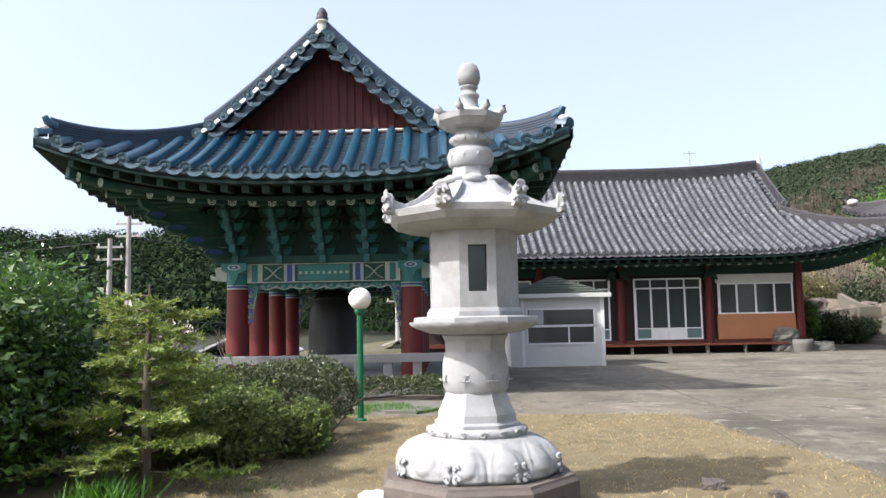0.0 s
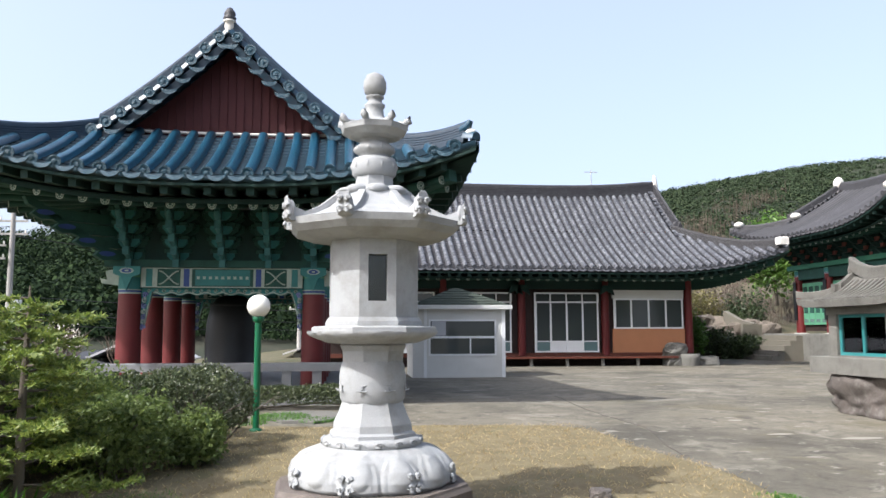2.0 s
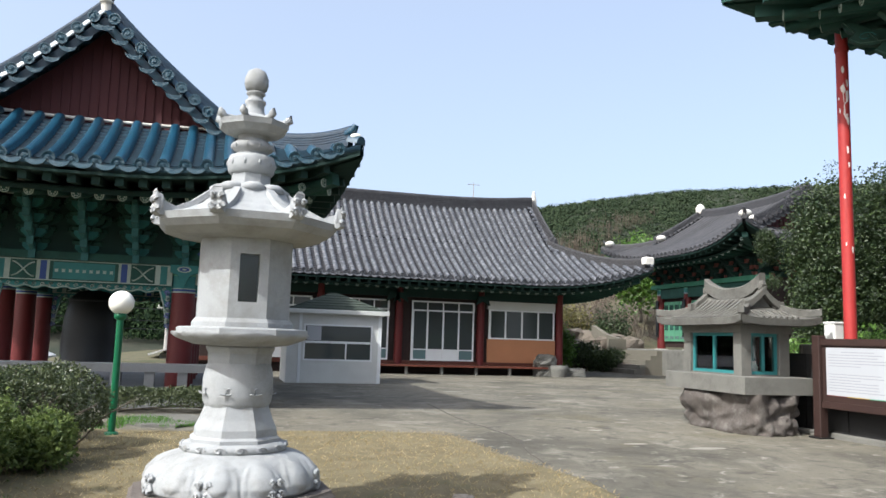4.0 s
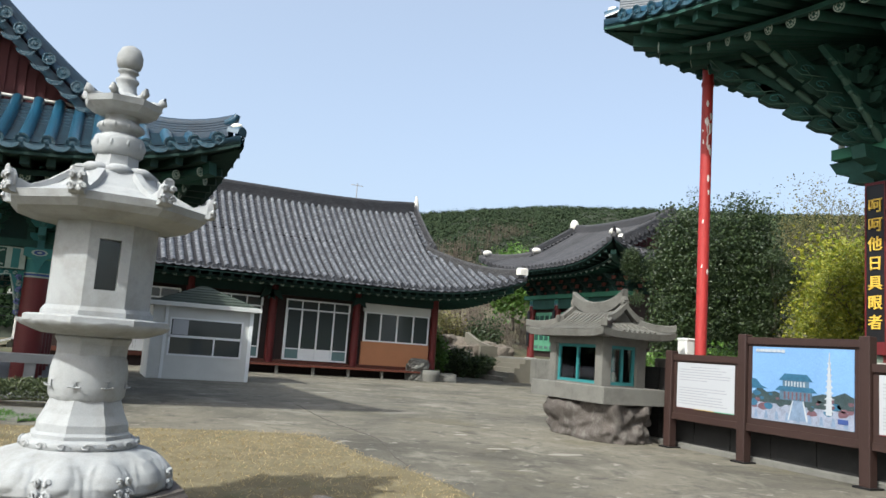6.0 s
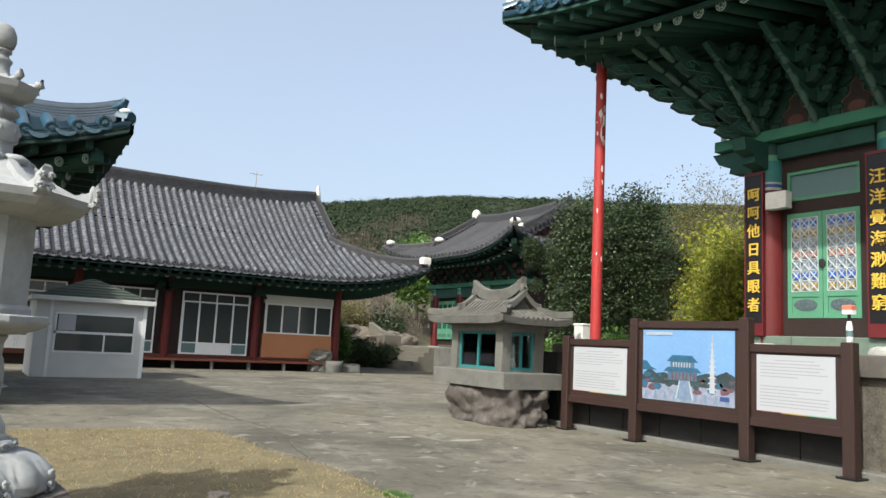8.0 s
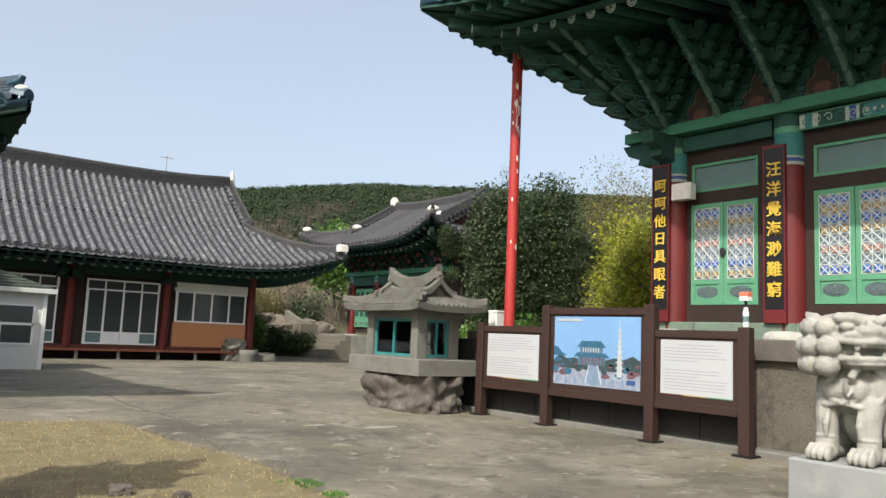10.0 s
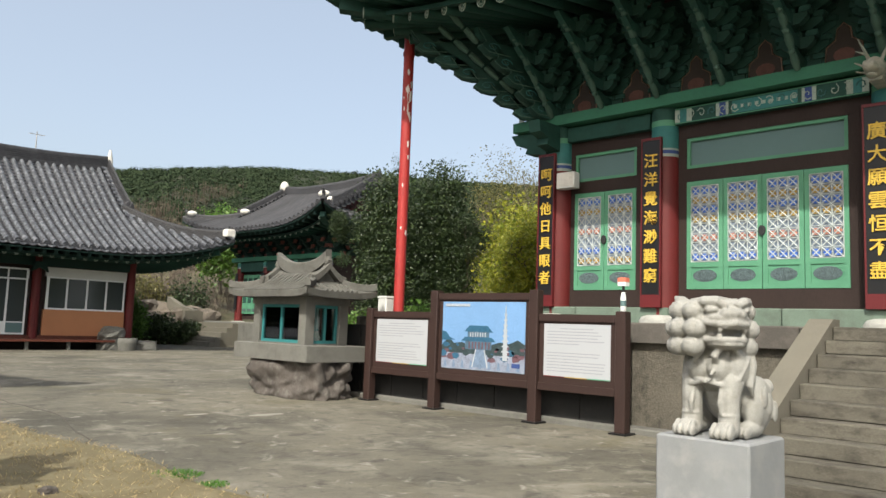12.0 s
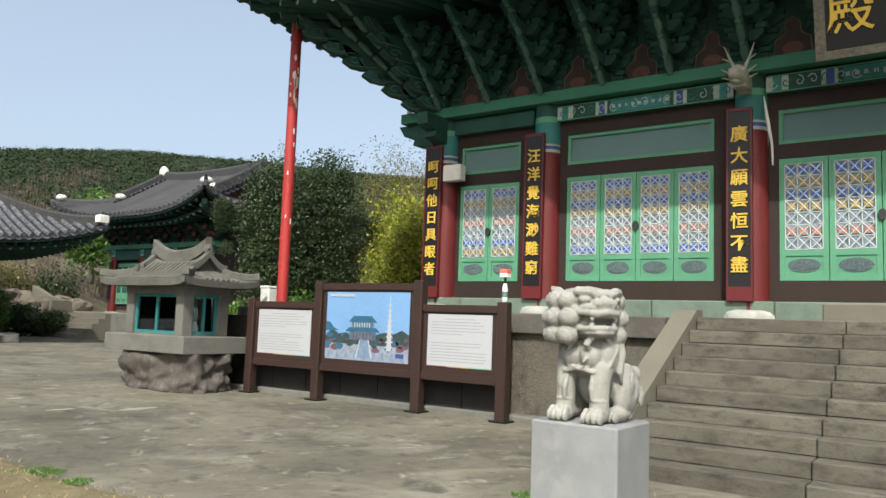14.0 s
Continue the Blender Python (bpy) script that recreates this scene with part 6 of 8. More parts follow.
    for s in (-1, 1):
        B(-0.36, s * 0.095, 0.875, (0.018, 0.02, 0.035))
        B(-0.345, s * 0.09, 0.815, (0.018, 0.02, 0.03))
        for q in range(3):
            B(-0.385, s * (0.015 + 0.026 * q), 0.885, (0.014, 0.013, 0.02))
        # eye under a heavy curled brow, cheek, nostril
        B(-0.29, s * 0.115, 1.02, (0.055, 0.058, 0.045))
        B(-0.335, s * 0.12, 1.018, (0.02, 0.024, 0.022))
        g.tube([(-0.17, s * 0.19, 1.05), (-0.26, s * 0.165, 1.085), (-0.33, s * 0.10, 1.08), (-0.345, s * 0.035, 1.045)], [0.03, 0.042, 0.042, 0.03], 8)
        B(-0.37, s * 0.055, 0.985, (0.05, 0.045, 0.042))
        B(-0.20, s * 0.185, 0.945, (0.07, 0.04, 0.05))
        g.tube([(-0.06, s * 0.19, 1.04), (-0.02, s * 0.225, 1.08), (0.05, s * 0.24, 1.125)], [0.055, 0.055, 0.012], 8)
        # forked beard
        g.tube([(-0.30, s * 0.05, 0.74), (-0.29, s * 0.10, 0.66), (-0.25, s * 0.06, 0.59), (-0.27, s * 0.12, 0.51)], [0.03, 0.03, 0.024, 0.012], 8)
        g.tube([(-0.16, s * 0.17, 0.78), (-0.20, s * 0.17, 0.68), (-0.15, s * 0.19, 0.60)], [0.035, 0.03, 0.014], 8)
    B(-0.385, 0, 0.99, (0.045, 0.06, 0.045))
    # mane: three rows of large snail curls
    for row, (z, R, n) in enumerate(((1.01, 0.23, 9), (0.87, 0.255, 9), (0.73, 0.245, 9))):
        for j in range(n):
            a = radians(-142 + 284 * (j + (0.5 if row % 2 else 0.35)) / n)
            nrm = Vector((math.cos(a), math.sin(a), 0.05))
            c = Vector((-0.06 + R * 0.95 * math.cos(a), R * math.sin(a), z))
            B(c.x, c.y, c.z, (0.086, 0.086, 0.082))
            e1, e2 = Vector((-math.sin(a), math.cos(a), 0)), Vector((0, 0, 1))
            sg = 1 if a > 0 else -1
            pts = []
            for q in range(17):
                w, rr = q * 0.75, 0.070 * (1 - q / 18)
                pts.append(c + nrm * (math.sqrt(0.086 ** 2 - rr ** 2) - 0.010) + (e1 * math.cos(w) * sg + e2 * math.sin(w)) * rr)
            g.tube(pts, 0.012, 6)
    body.join(g, Matrix.Translation((-0.10, 0, 0.88)) @ Matrix.Rotation(radians(56), 4, "Z") @ Matrix.Diagonal((1.08, 1.12, 1.03, 1)) @ Matrix.Translation((0.10, 0, -0.88)))
    g = body
    me = data("guardian_lion", g, M_LION)
    ob = new("guardian_lion", me)
    mod = ob.modifiers.new("carve", "REMESH")
    mod.mode, mod.voxel_size = "VOXEL", 0.0085
    sm = ob.modifiers.new("soften", "SMOOTH")
    sm.factor, sm.iterations = 0.4, 1
    dg = bpy.context.evaluated_depsgraph_get()
    done = bpy.data.meshes.new_from_object(ob.evaluated_get(dg))
    ob.modifiers.clear()
    ob.data = done
    for p in done.polygons:
        p.use_smooth = True
    tagged(ob, "seated white stone guardian lion with curled mane", "statue")
    ob.matrix_world = pose(6.93, 2.70, 0.70, 0, 0, -4) @ Matrix.Diagonal((1.06, 1.06, 1.06, 1))
    g = Geo()
    g.box(6.55, 2.3, 0.0, 7.35, 3.12, 0.70, 0, 0.018)
    o = solid("lion_pedestal", g, M_PED, "square pale granite block under the lion", "pedestal")


M_LION = mat("pale carved stone", (0.285, 0.282, 0.262), 0.88, 0.28, 9, 130, 0.4, dirt=0.5, tint=(0.16, 0.152, 0.125))
M_PED = mat("cut pale granite", (0.225, 0.235, 0.242), 0.85, 0.28, 6, 200, 0.4, dirt=0.55, tint=(0.30, 0.30, 0.29))


# ---- information board ----
def notice_board():
    t = thing("notice_board", "brown timber notice board with a temple photograph and two text sheets", "notice board")
    X = 10.95
    for y, h in ((11.88, 1.9), (10.02, 2.25), (7.66, 2.25), (5.98, 1.9)):
        p = part("post", Geo().box(X - 0.09, y - 0.09, 0.03, X + 0.09, y + 0.09, h, 0, 0.012), M_CHOC, t)
        part("foot_plate", Geo().box(X - 0.15, y - 0.15, 0.0, X + 0.15, y + 0.15, 0.03), M_BLACK, p)
    for y0, y1, zt in ((10.12, 11.78, 1.78), (7.76, 9.92, 2.14), (6.08, 7.56, 1.78)):
        for z in (zt, 0.63):
            part("rail", Geo().box(X - 0.055, y0, z - 0.06, X + 0.055, y1, z + 0.06), M_CHOC, t)
        big = zt > 2
        pn = part("backing", Geo().box(X - 0.02, y0, 0.69, X + 0.03, y1, zt - 0.06), M_CHOC, t)
        a, b = (y0 + 0.10, y1 - 0.10)
        lo, hi = 0.80, zt - 0.10
        if big:
            part("photo_sheet", Geo().box(X - 0.028, a, lo, X - 0.021, b, hi), M_PSKY, t, "printed photograph of a temple hall and white pagoda")
            W, H = b - a, hi - lo
            q = lambda u, v: (b - u * W, lo + v * H)
            def flat(name, pts, m, k):
                part(name, Geo().prism([q(u, v) for u, v in pts], "x", X - 0.029 - 0.0015 * k, X - 0.0275), m, t)
            flat("printed_shape", [(0, 0.22), (0, 0.34), (0.08, 0.46), (0.16, 0.38), (0.26, 0.40), (0.34, 0.36), (0.62, 0.38), (0.72, 0.42), (0.82, 0.40), (0.92, 0.46), (1, 0.40), (1, 0.2)], M_PTREE, 1)
            flat("printed_shape", [(0, 0.0), (0, 0.24), (1, 0.22), (1, 0.0)], M_PGROUND, 2)
            prng = random.Random(6)
            for i in range(46):
                u, v, w = prng.uniform(0.0, 1.0), prng.uniform(0.16, 0.36), prng.uniform(0.02, 0.06)
                if 0.38 < u < 0.60:
                    continue
                blob = [(u + w * (0.7 + 0.4 * prng.random()) * math.cos(j * 0.7), v + w * 0.9 * (0.7 + 0.4 * prng.random()) * math.sin(j * 0.7)) for j in range(9)]
                flat("printed_shape", [(min(1.0, max(0.0, p)), q_) for p, q_ in blob], (M_PPLUM, M_PTREE, M_PPLUM, M_PROOF)[i % 4], 3 + 0.1 * (i % 7))
            for i in range(9):
                flat("printed_shape", [(0.03 + 0.11 * i, 0.02), (0.04 + 0.11 * i, 0.14), (0.06 + 0.11 * i, 0.12), (0.07 + 0.11 * i, 0.02)], M_PSTEP, 4.2)
            flat("printed_shape", [(0.0, 0.42), (0.0, 0.56), (0.05, 0.55), (0.10, 0.47), (0.17, 0.43)], M_PROOF, 4)
            flat("printed_shape", [(0.30, 0.30), (0.30, 0.42), (0.62, 0.42), (0.62, 0.30)], M_PHALL, 4)
            flat("printed_shape", [(0.40, 0.04), (0.43, 0.30), (0.53, 0.30), (0.57, 0.04)], M_PSTEP, 5)
            flat("printed_shape", [(0.25, 0.42), (0.30, 0.48), (0.62, 0.48), (0.67, 0.42)], M_PROOF, 6)
            flat("printed_shape", [(0.33, 0.48), (0.33, 0.56), (0.59, 0.56), (0.59, 0.48)], M_PHALL, 5)
            flat("printed_shape", [(0.29, 0.56), (0.35, 0.65), (0.57, 0.65), (0.63, 0.56)], M_PROOF, 6)
            for i in range(7):
                flat("printed_shape", [(0.345 + 0.04 * i, 0.31), (0.345 + 0.04 * i, 0.41), (0.36 + 0.04 * i, 0.41), (0.36 + 0.04 * i, 0.31)], M_PPLUM, 6)
                flat("printed_shape", [(0.36 + 0.03 * i, 0.485), (0.36 + 0.03 * i, 0.55), (0.37 + 0.03 * i, 0.55), (0.37 + 0.03 * i, 0.485)], M_PWHITE, 6)
            for sx in (-1, 1):
                flat("printed_shape", [(0.485 + sx * 0.045, 0.30), (0.485 + sx * 0.085, 0.04), (0.485 + sx * 0.10, 0.04), (0.485 + sx * 0.055, 0.30)], M_PWHITE, 6)
            for i in range(9):
                v = 0.16 + 0.075 * i
                w = 0.034 - 0.0029 * i
                flat("printed_shape", [(0.78 - w * 0.8, v), (0.78 - w * 0.8, v + 0.045), (0.78 - w * 1.6, v + 0.05), (0.78 - w * 0.7, v + 0.075), (0.78 + w * 0.7, v + 0.075), (0.78 + w * 1.6, v + 0.05), (0.78 + w * 0.8, v + 0.045), (0.78 + w * 0.8, v)], M_PWHITE, 7)
            flat("printed_shape", [(0.775, 0.8), (0.777, 0.95), (0.783, 0.95), (0.785, 0.8)], M_PWHITE, 7)
            flat("printed_shape", [(0.86, 0.07), (0.86, 0.13), (0.95, 0.13), (0.95, 0.07)], M_BLUE, 7)
            for i in range(7):
                flat("text_bar", [(0.04 + 0.045 * i, 0.93), (0.04 + 0.045 * i, 0.97), (0.078 + 0.045 * i, 0.97), (0.078 + 0.045 * i, 0.93)], M_PWHITE, 7)
        else:
            sh = part("text_sheet", Geo().box(X - 0.028, a, lo, X - 0.021, b, hi), M_SHEET, t, "white text sheet")
            rnd = random.Random(int(y0 * 10))
            for i in range(15):
                z = hi - 0.08 - 0.05 * i
                if i in (6, 7):
                    continue
                L = (b - a) * (0.5 if i == 0 else rnd.uniform(0.72, 0.9) if i % 5 else 0.5)
                c = b - 0.06 if i else (a + b) / 2 + L / 2
                part("text_bar", Geo().box(X - 0.0295, c - L, z - 0.008, X - 0.0275, c, z + 0.006), M_TEXT, sh)
            for k, mm in enumerate((M_REDB, M_FGOLD, M_GREENL)):
                part("colour_strip", Geo().box(X - 0.0295, b - (b - a) * (k + 1) / 3, lo, X - 0.0275, b - (b - a) * k / 3, lo + 0.015), mm, sh)
    # dark boards behind, at the terrace wall
    o = thing("black_panel", "row of black panels leaning behind the notice board", "panel")
    for i in range(7):
        y = 6.05 + 0.92 * i
        part("panel", Geo().box(11.28, y, 0.1, 11.33, y + 0.9, 0.78 + 0.02 * (i % 2), 0), M_BLACKB, o)
    for i in range(3):
        part("panel", Geo().box(11.30, 11.9 + 0.75 * i, 0.1, 11.36, 12.62 + 0.75 * i, 1.55), M_BLACKB, o)


M_PSKY = mat("printed blue sky", (0.16, 0.30, 0.52), 0.4, 0.3, 1.2, 60, 0.02)
M_PTREE = mat("printed trees", (0.035, 0.055, 0.06), 0.4, 0.6, 30, 60, 0.02)
M_PGROUND = mat("printed ground", (0.22, 0.25, 0.32), 0.4, 0.5, 30, 60, 0.02)
M_PPLUM = mat("printed shrubs", (0.12, 0.065, 0.08), 0.4, 0.6, 40, 60, 0.02)
M_PHALL = mat("printed hall front", (0.07, 0.12, 0.17), 0.4, 0.5, 40, 60, 0.02)
M_PSTEP = mat("printed stair", (0.15, 0.21, 0.30), 0.4, 0.4, 40, 60, 0.02)
M_PROOF = mat("printed roof", (0.03, 0.10, 0.17), 0.4, 0.4, 40, 60, 0.02)
M_PWHITE = mat("printed white", (0.36, 0.39, 0.42), 0.4, 0.15, 30, 60, 0.02)
M_SHEET = mat("white laminated sheet", (0.37, 0.385, 0.41), 0.35, 0.04, 3, 40, 0.01)
M_TEXT = mat("grey print", (0.27, 0.28, 0.30), 0.5, 0.1, 30, 60, 0.0)
M_BLACKB = mat("black tarred board", (0.014, 0.014, 0.014), 0.75, 0.3, 6, 40, 0.3, dirt=0.3, tint=(0.04, 0.038, 0.036))


def bottle():
    t = thing("spray_bottle", "small clear bottle with red and white cap on the board post", "bottle", pose(10.95, 5.98, 1.90))
    part("body", Geo().lathe([(0.035, 0), (0.045, 0.02), (0.045, 0.22), (0.03, 0.28), (0.03, 0.30)], 12), M_PVC, t)
    part("label_band", Geo().lathe([(0.0465, 0.08), (0.0465, 0.17)], 12), M_GRATE, t)
    part("neck", Geo().lathe([(0.022, 0.30), (0.022, 0.40)], 10), M_BLACK, t)
    c = part("cap", Geo().box(-0.07, -0.07, 0.40, 0.07, 0.07, 0.49, 0, 0.01), M_PVC, t, "white cap with red band")
    part("cap_band", Geo().box(-0.072, -0.072, 0.46, 0.072, 0.072, 0.53, 0, 0.01), M_REDL, c)


M_REDL = mat("light red plastic", (0.60, 0.16, 0.10), 0.4, 0.1, 6, 60, 0.02)


# ---- house-shaped stone shrine on a rock ----
def rock_mesh(sx, sy, sz, seed, n=26, m=14, bite=0.22, flat=True, smooth=False):
    """A lump of field stone with broken facets, base cut level."""
    g = Geo()
    rings = []
    for i in range(m + 1):
        a = -math.pi / 2 + math.pi * i / m
        ring = []
        for j in range(n):
            b = 2 * math.pi * j / n
            c = max(math.cos(a), 0.03)
            d = Vector((c * math.cos(b), c * math.sin(b), math.sin(a)))
            sup = (abs(d.x) ** 4 + abs(d.y) ** 4 + abs(d.z) ** 4) ** -0.25
            k = 1 + bite * (noise.noise(d * 1.6 + Vector((seed, 0, 0))) + 0.6 * noise.noise(d * 3.7 + Vector((0, seed, 0))) + 0.3 * noise.noise(d * 9 + Vector((0, 0, seed))))
            if smooth:
                k -= 0.07 * max(0.0, 0.22 - abs(noise.noise(d * 2.3 + Vector((seed * 2, 3, 1))))) / 0.22 * bite / 0.22
            p = d * sup * k
            ring.append((p.x * sx, p.y * sy, max(p.z * sz, -0.55 * sz if flat else -9)))
        rings.append(ring)
    g.rings(rings, 0, smooth)
    return g


def stone_shrine():
    o = solid("base_rock", rock_mesh(0.72, 1.22, 0.62, 3.3, 96, 48, 0.19, True, True), M_ROCK, "rough purple grey boulder carrying the stone shrine", "rock", pose(10.32, 13.4, 0.32))
    t = thing("stone_shrine", "small house-shaped grey stone shrine with glass windows", "shrine", pose(10.3, 13.5, 0.76))
    hx, hy = 0.78, 1.32
    part("slab", Geo().box(-hx, -hy, 0.0, hx, hy, 0.33, 0, 0.015), M_STONE, t, "thick grey stone slab")
    bx, by, z0, z1 = 0.56, 0.95, 0.33, 1.32
    pw = 0.24
    for sx in (-1, 1):
        for sy in (-1, 1):
            part("corner_post", Geo().box(sx * bx, sy * by, z0, sx * (bx - pw), sy * (by - pw), z1, 0, 0.01), M_STONE, t)
    part("lintel", Geo().box(-bx - 0.02, -by - 0.02, z1 - 0.16, bx + 0.02, by + 0.02, z1), M_STONE, t)
    part("floor_stone", Geo().box(-bx + 0.03, -by + 0.03, z0, bx - 0.03, by - 0.03, z0 + 0.03), M_STONE, t)
    # teal sliding windows on three sides
    for side in ("-x", "-y", "+x", "+y"):
        L = (by - pw) if side in ("-x", "+x") else (bx - pw)
        g = Geo()
        s = -1 if side[0] == "-" else 1
        def bar(a, b, c, d, par, nm, mm, e=0.03):
            q = Geo()
            if side[1] == "x":
                q.box(s * (bx - 0.1) - e, a, b, s * (bx - 0.1) + e, c, d)
            else:
                q.box(a, s * (by - 0.1) - e, b, c, s * (by - 0.1) + e, d)
            return part(nm, q, mm, par)
        w = bar(-L, z0 + 0.03, L, z0 + 0.09, t, "window_frame", M_TEALW)
        bar(-L, z1 - 0.22, L, z1 - 0.16, w, "window_bar", M_TEALW)
        bar(-L, z0 + 0.09, -L + 0.06, z1 - 0.22, w, "window_bar", M_TEALW)
        bar(L - 0.06, z0 + 0.09, L, z1 - 0.22, w, "window_bar", M_TEALW)
        bar(-0.03, z0 + 0.09, 0.03, z1 - 0.22, w, "window_bar", M_TEALW)
        bar(-L + 0.06, z0 + 0.09, L - 0.06, z1 - 0.22, w, "pane", M_CLEAR, 0.004)
    # hip and gable stone roof
    rf = Roof(1.42, 0.90, 0.56, 1.44, 1.92, 0.07, sag=0.70, out=0.03, over=0.02, reach=0.7)
    M = pose(0, 0, 0, 0, 0, -90)
    g = Geo()
    n = 24
    for fn, lim, dm in ((rf.front, lambda d: rf.ends(d), rf.B), (rf.side, lambda d: rf.B - d, rf.g)):
        for rot in (0, 180):
            R_ = pose(0, 0, 0, 0, 0, rot)
            P = []
            ds = [0, 0.14, 0.28, 0.42, 0.5599] + ([0.56, 0.66, 0.78, 0.90] if dm > 0.7 else [])
            for d in ds:
                P.append([R_ @ fn(lim(d) * (2 * i / n - 1), min(d, dm)) for i in range(n + 1)])
            v = [p for row in P for p in row]
            k = n + 1
            f = [(j * k + i, j * k + i + 1, (j + 1) * k + i + 1, (j + 1) * k + i) for j in range(len(ds) - 1) for i in range(n)]
            low = [p * 0.985 - Vector((0, 0, 0.13 - p.z * 0.015)) for p in P[0]]
            g.add(v, f)
            g.add(P[0] + low, [(i, i + 1, k + i + 1, k + i) for i in range(n)])
    g.box(-rf.A + 0.05, -rf.B + 0.05, 1.325, rf.A - 0.05, rf.B - 0.05, 1.40)
    for sx in (-1, 1):
        xg = rf.A - rf.g - 0.02
        g.prism([(-(rf.B - rf.g), rf.z(9, rf.g) - 0.1), (0, rf.z(9, rf.B)), (rf.B - rf.g, rf.z(9, rf.g) - 0.1)], "x", sx * xg, sx * (xg - 0.05))
    g.move(M)
    r = part("roof_stone", g, M_STONER, t, "carved grey stone roof with upturned eaves")
    L = rf.A - rf.g + 0.03

    def bead(pts, w, h, name):
        rings = []
        for i, p in enumerate(pts):
            d = pts[min(i + 1, len(pts) - 1)] - pts[max(i - 1, 0)]
            q = Vector((d.y, -d.x, 0)).normalized() * w
            up = Vector((0, 0, h))
            rings.append([M @ (p - q - up), M @ (p + q - up), M @ (p + q + up * 0.8), M @ (p + q * 0.7 + up), M @ (p - q * 0.7 + up), M @ (p - q + up * 0.8)])
        part(name, Geo().rings(rings, 0, False), M_STONER, r)
    bead([rf.front(L * (2 * i / 16 - 1), rf.B, 0.05 + 0.22 * abs(2 * i / 16 - 1) ** 2.4) for i in range(17)], 0.075, 0.13, "main_ridge")
    for sx in (-1, 1):
        for sy in (-1, 1):
            fl = lambda p: Vector((p.x * sx, p.y * sy, p.z))
            bead([fl(rf.front(L, rf.B - (rf.B - rf.g * 0.8) * i / 8, 0.05 + 0.07 * (i / 8) ** 4)) for i in range(9)], 0.065, 0.075, "descending_ridge")
            bead([fl(rf.front(rf.A - d, d, 0.04 + 0.05 * (1 - d / 0.6) ** 2)) for d in (0.60, 0.5, 0.4, 0.3, 0.2, 0.1, 0.01)], 0.06, 0.07, "hip_ridge")
        # low ribs of carved tiles on the skirt
        for i in range(-3, 4):
            part("carved_tile", Geo().tube([M @ (pose(0, 0, 0, 0, 0, 0 if sx > 0 else 180) @ rf.side(0.13 * i, d, 0.01)) for d in (0.02, 0.2, 0.42)], 0.03, 6), M_STONER, r)
        for i in range(-6, 7):
            part("carved_tile", Geo().tube([M @ (pose(0, 0, 0, 0, 0, 0 if sx > 0 else 180) @ rf.front(0.15 * i, d, 0.008)) for d in (0.02, 0.2, 0.5, 0.8)], 0.026, 6), M_STONER, r)
        p = M @ rf.front(L * sx, rf.B, 0.12)
        bo = part("ridge_boss", Geo().ball(p, (0.11, 0.05, 0.13), 10, 8), M_STONER, r)
        for q in range(6):
            part("carved_petal", Geo().ball(p + Vector((0.055 * math.cos(q * 1.047), -0.05 * sx, 0.055 * math.sin(q * 1.047))), (0.024, 0.02, 0.024), 6, 5), M_STONER, bo)
    # what stands inside: a pale jar and a red offering stand
    jar = thing("incense_jar", "pale ceramic jar inside the stone shrine", "jar", pose(10.35, 13.0, 1.12))
    part("body", Geo().lathe([(0.05, 0), (0.09, 0.05), (0.1, 0.14), (0.06, 0.22), (0.065, 0.25)], 14), M_LIME, jar)
    st = thing("offering_stand", "small red lacquer stand inside the stone shrine", "stand", pose(10.3, 13.7, 1.12))
    part("top", Geo().box(-0.2, -0.3, 0.42, 0.2, 0.3, 0.47), M_REDB, st)
    for sx in (-1, 1):
        for sy in (-1, 1):
            part("leg", Geo().box(sx * 0.18 - 0.02, sy * 0.27 - 0.02, 0, sx * 0.18 + 0.02, sy * 0.27 + 0.02, 0.42), M_REDB, st)


M_TEALW = mat("teal window paint", (0.03, 0.17, 0.175), 0.5, 0.15, 5, 60, 0.05)
M_STONER = mat("light grey carved stone", (0.110, 0.108, 0.097), 0.88, 0.35, 7, 110, 0.45, dirt=0.6, tint=(0.060, 0.056, 0.046))


# ---- red pole, lamp, booth ----
def red_pole():
    t = thing("red_pole", "tall red steel pole with peeling paint propping the eave corner", "pole", pose(11.72, 11.90, 1.735))
    part("shaft", Geo().lathe([(0.115, 0), (0.115, 6.5)], 18), M_POLE, t)
    part("collar", Geo().lathe([(0.13, 5.85), (0.135, 5.9), (0.13, 5.95)], 18), M_POLE, t)
    rnd = random.Random(5)
    for i in range(15):
        z = (rnd.uniform(0.2, 5.8) if i > 6 else rnd.uniform(4.4, 5.2))
        a = radians(rnd.uniform(185, 280))
        h, w = rnd.uniform(0.03, 0.10) * (2.2 if i < 5 else 1), rnd.uniform(0.12, 0.35) * (1.6 if i < 5 else 1)
        n = 9
        ring = []
        for q in range(n):
            b = 2 * math.pi * q / n
            k = rnd.uniform(0.6, 1.1)
            aa = a + w * k * math.cos(b)
            ring.append((0.1165 * math.cos(aa), 0.1165 * math.sin(aa), z + h * k * math.sin(b)))
        part("bare_patch", Geo().add(ring, [tuple(range(n))]), M_PALE, t)


M_PALE = mat("pale bare steel", (0.62, 0.60, 0.58), 0.6, 0.2, 8, 60, 0.1)


def pale_block():
    t = thing("electric_box", "pale plastic box standing behind the notice board", "box", pose(11.75, 12.35, 1.735))
    part("body", Geo().box(-0.12, -0.14, 0.0, 0.12, 0.14, 0.42, 0, 0.02), M_CREAM, t)
    part("lid", Geo().box(-0.13, -0.15, 0.42, 0.13, 0.15, 0.46, 0, 0.015), M_CREAM, t)


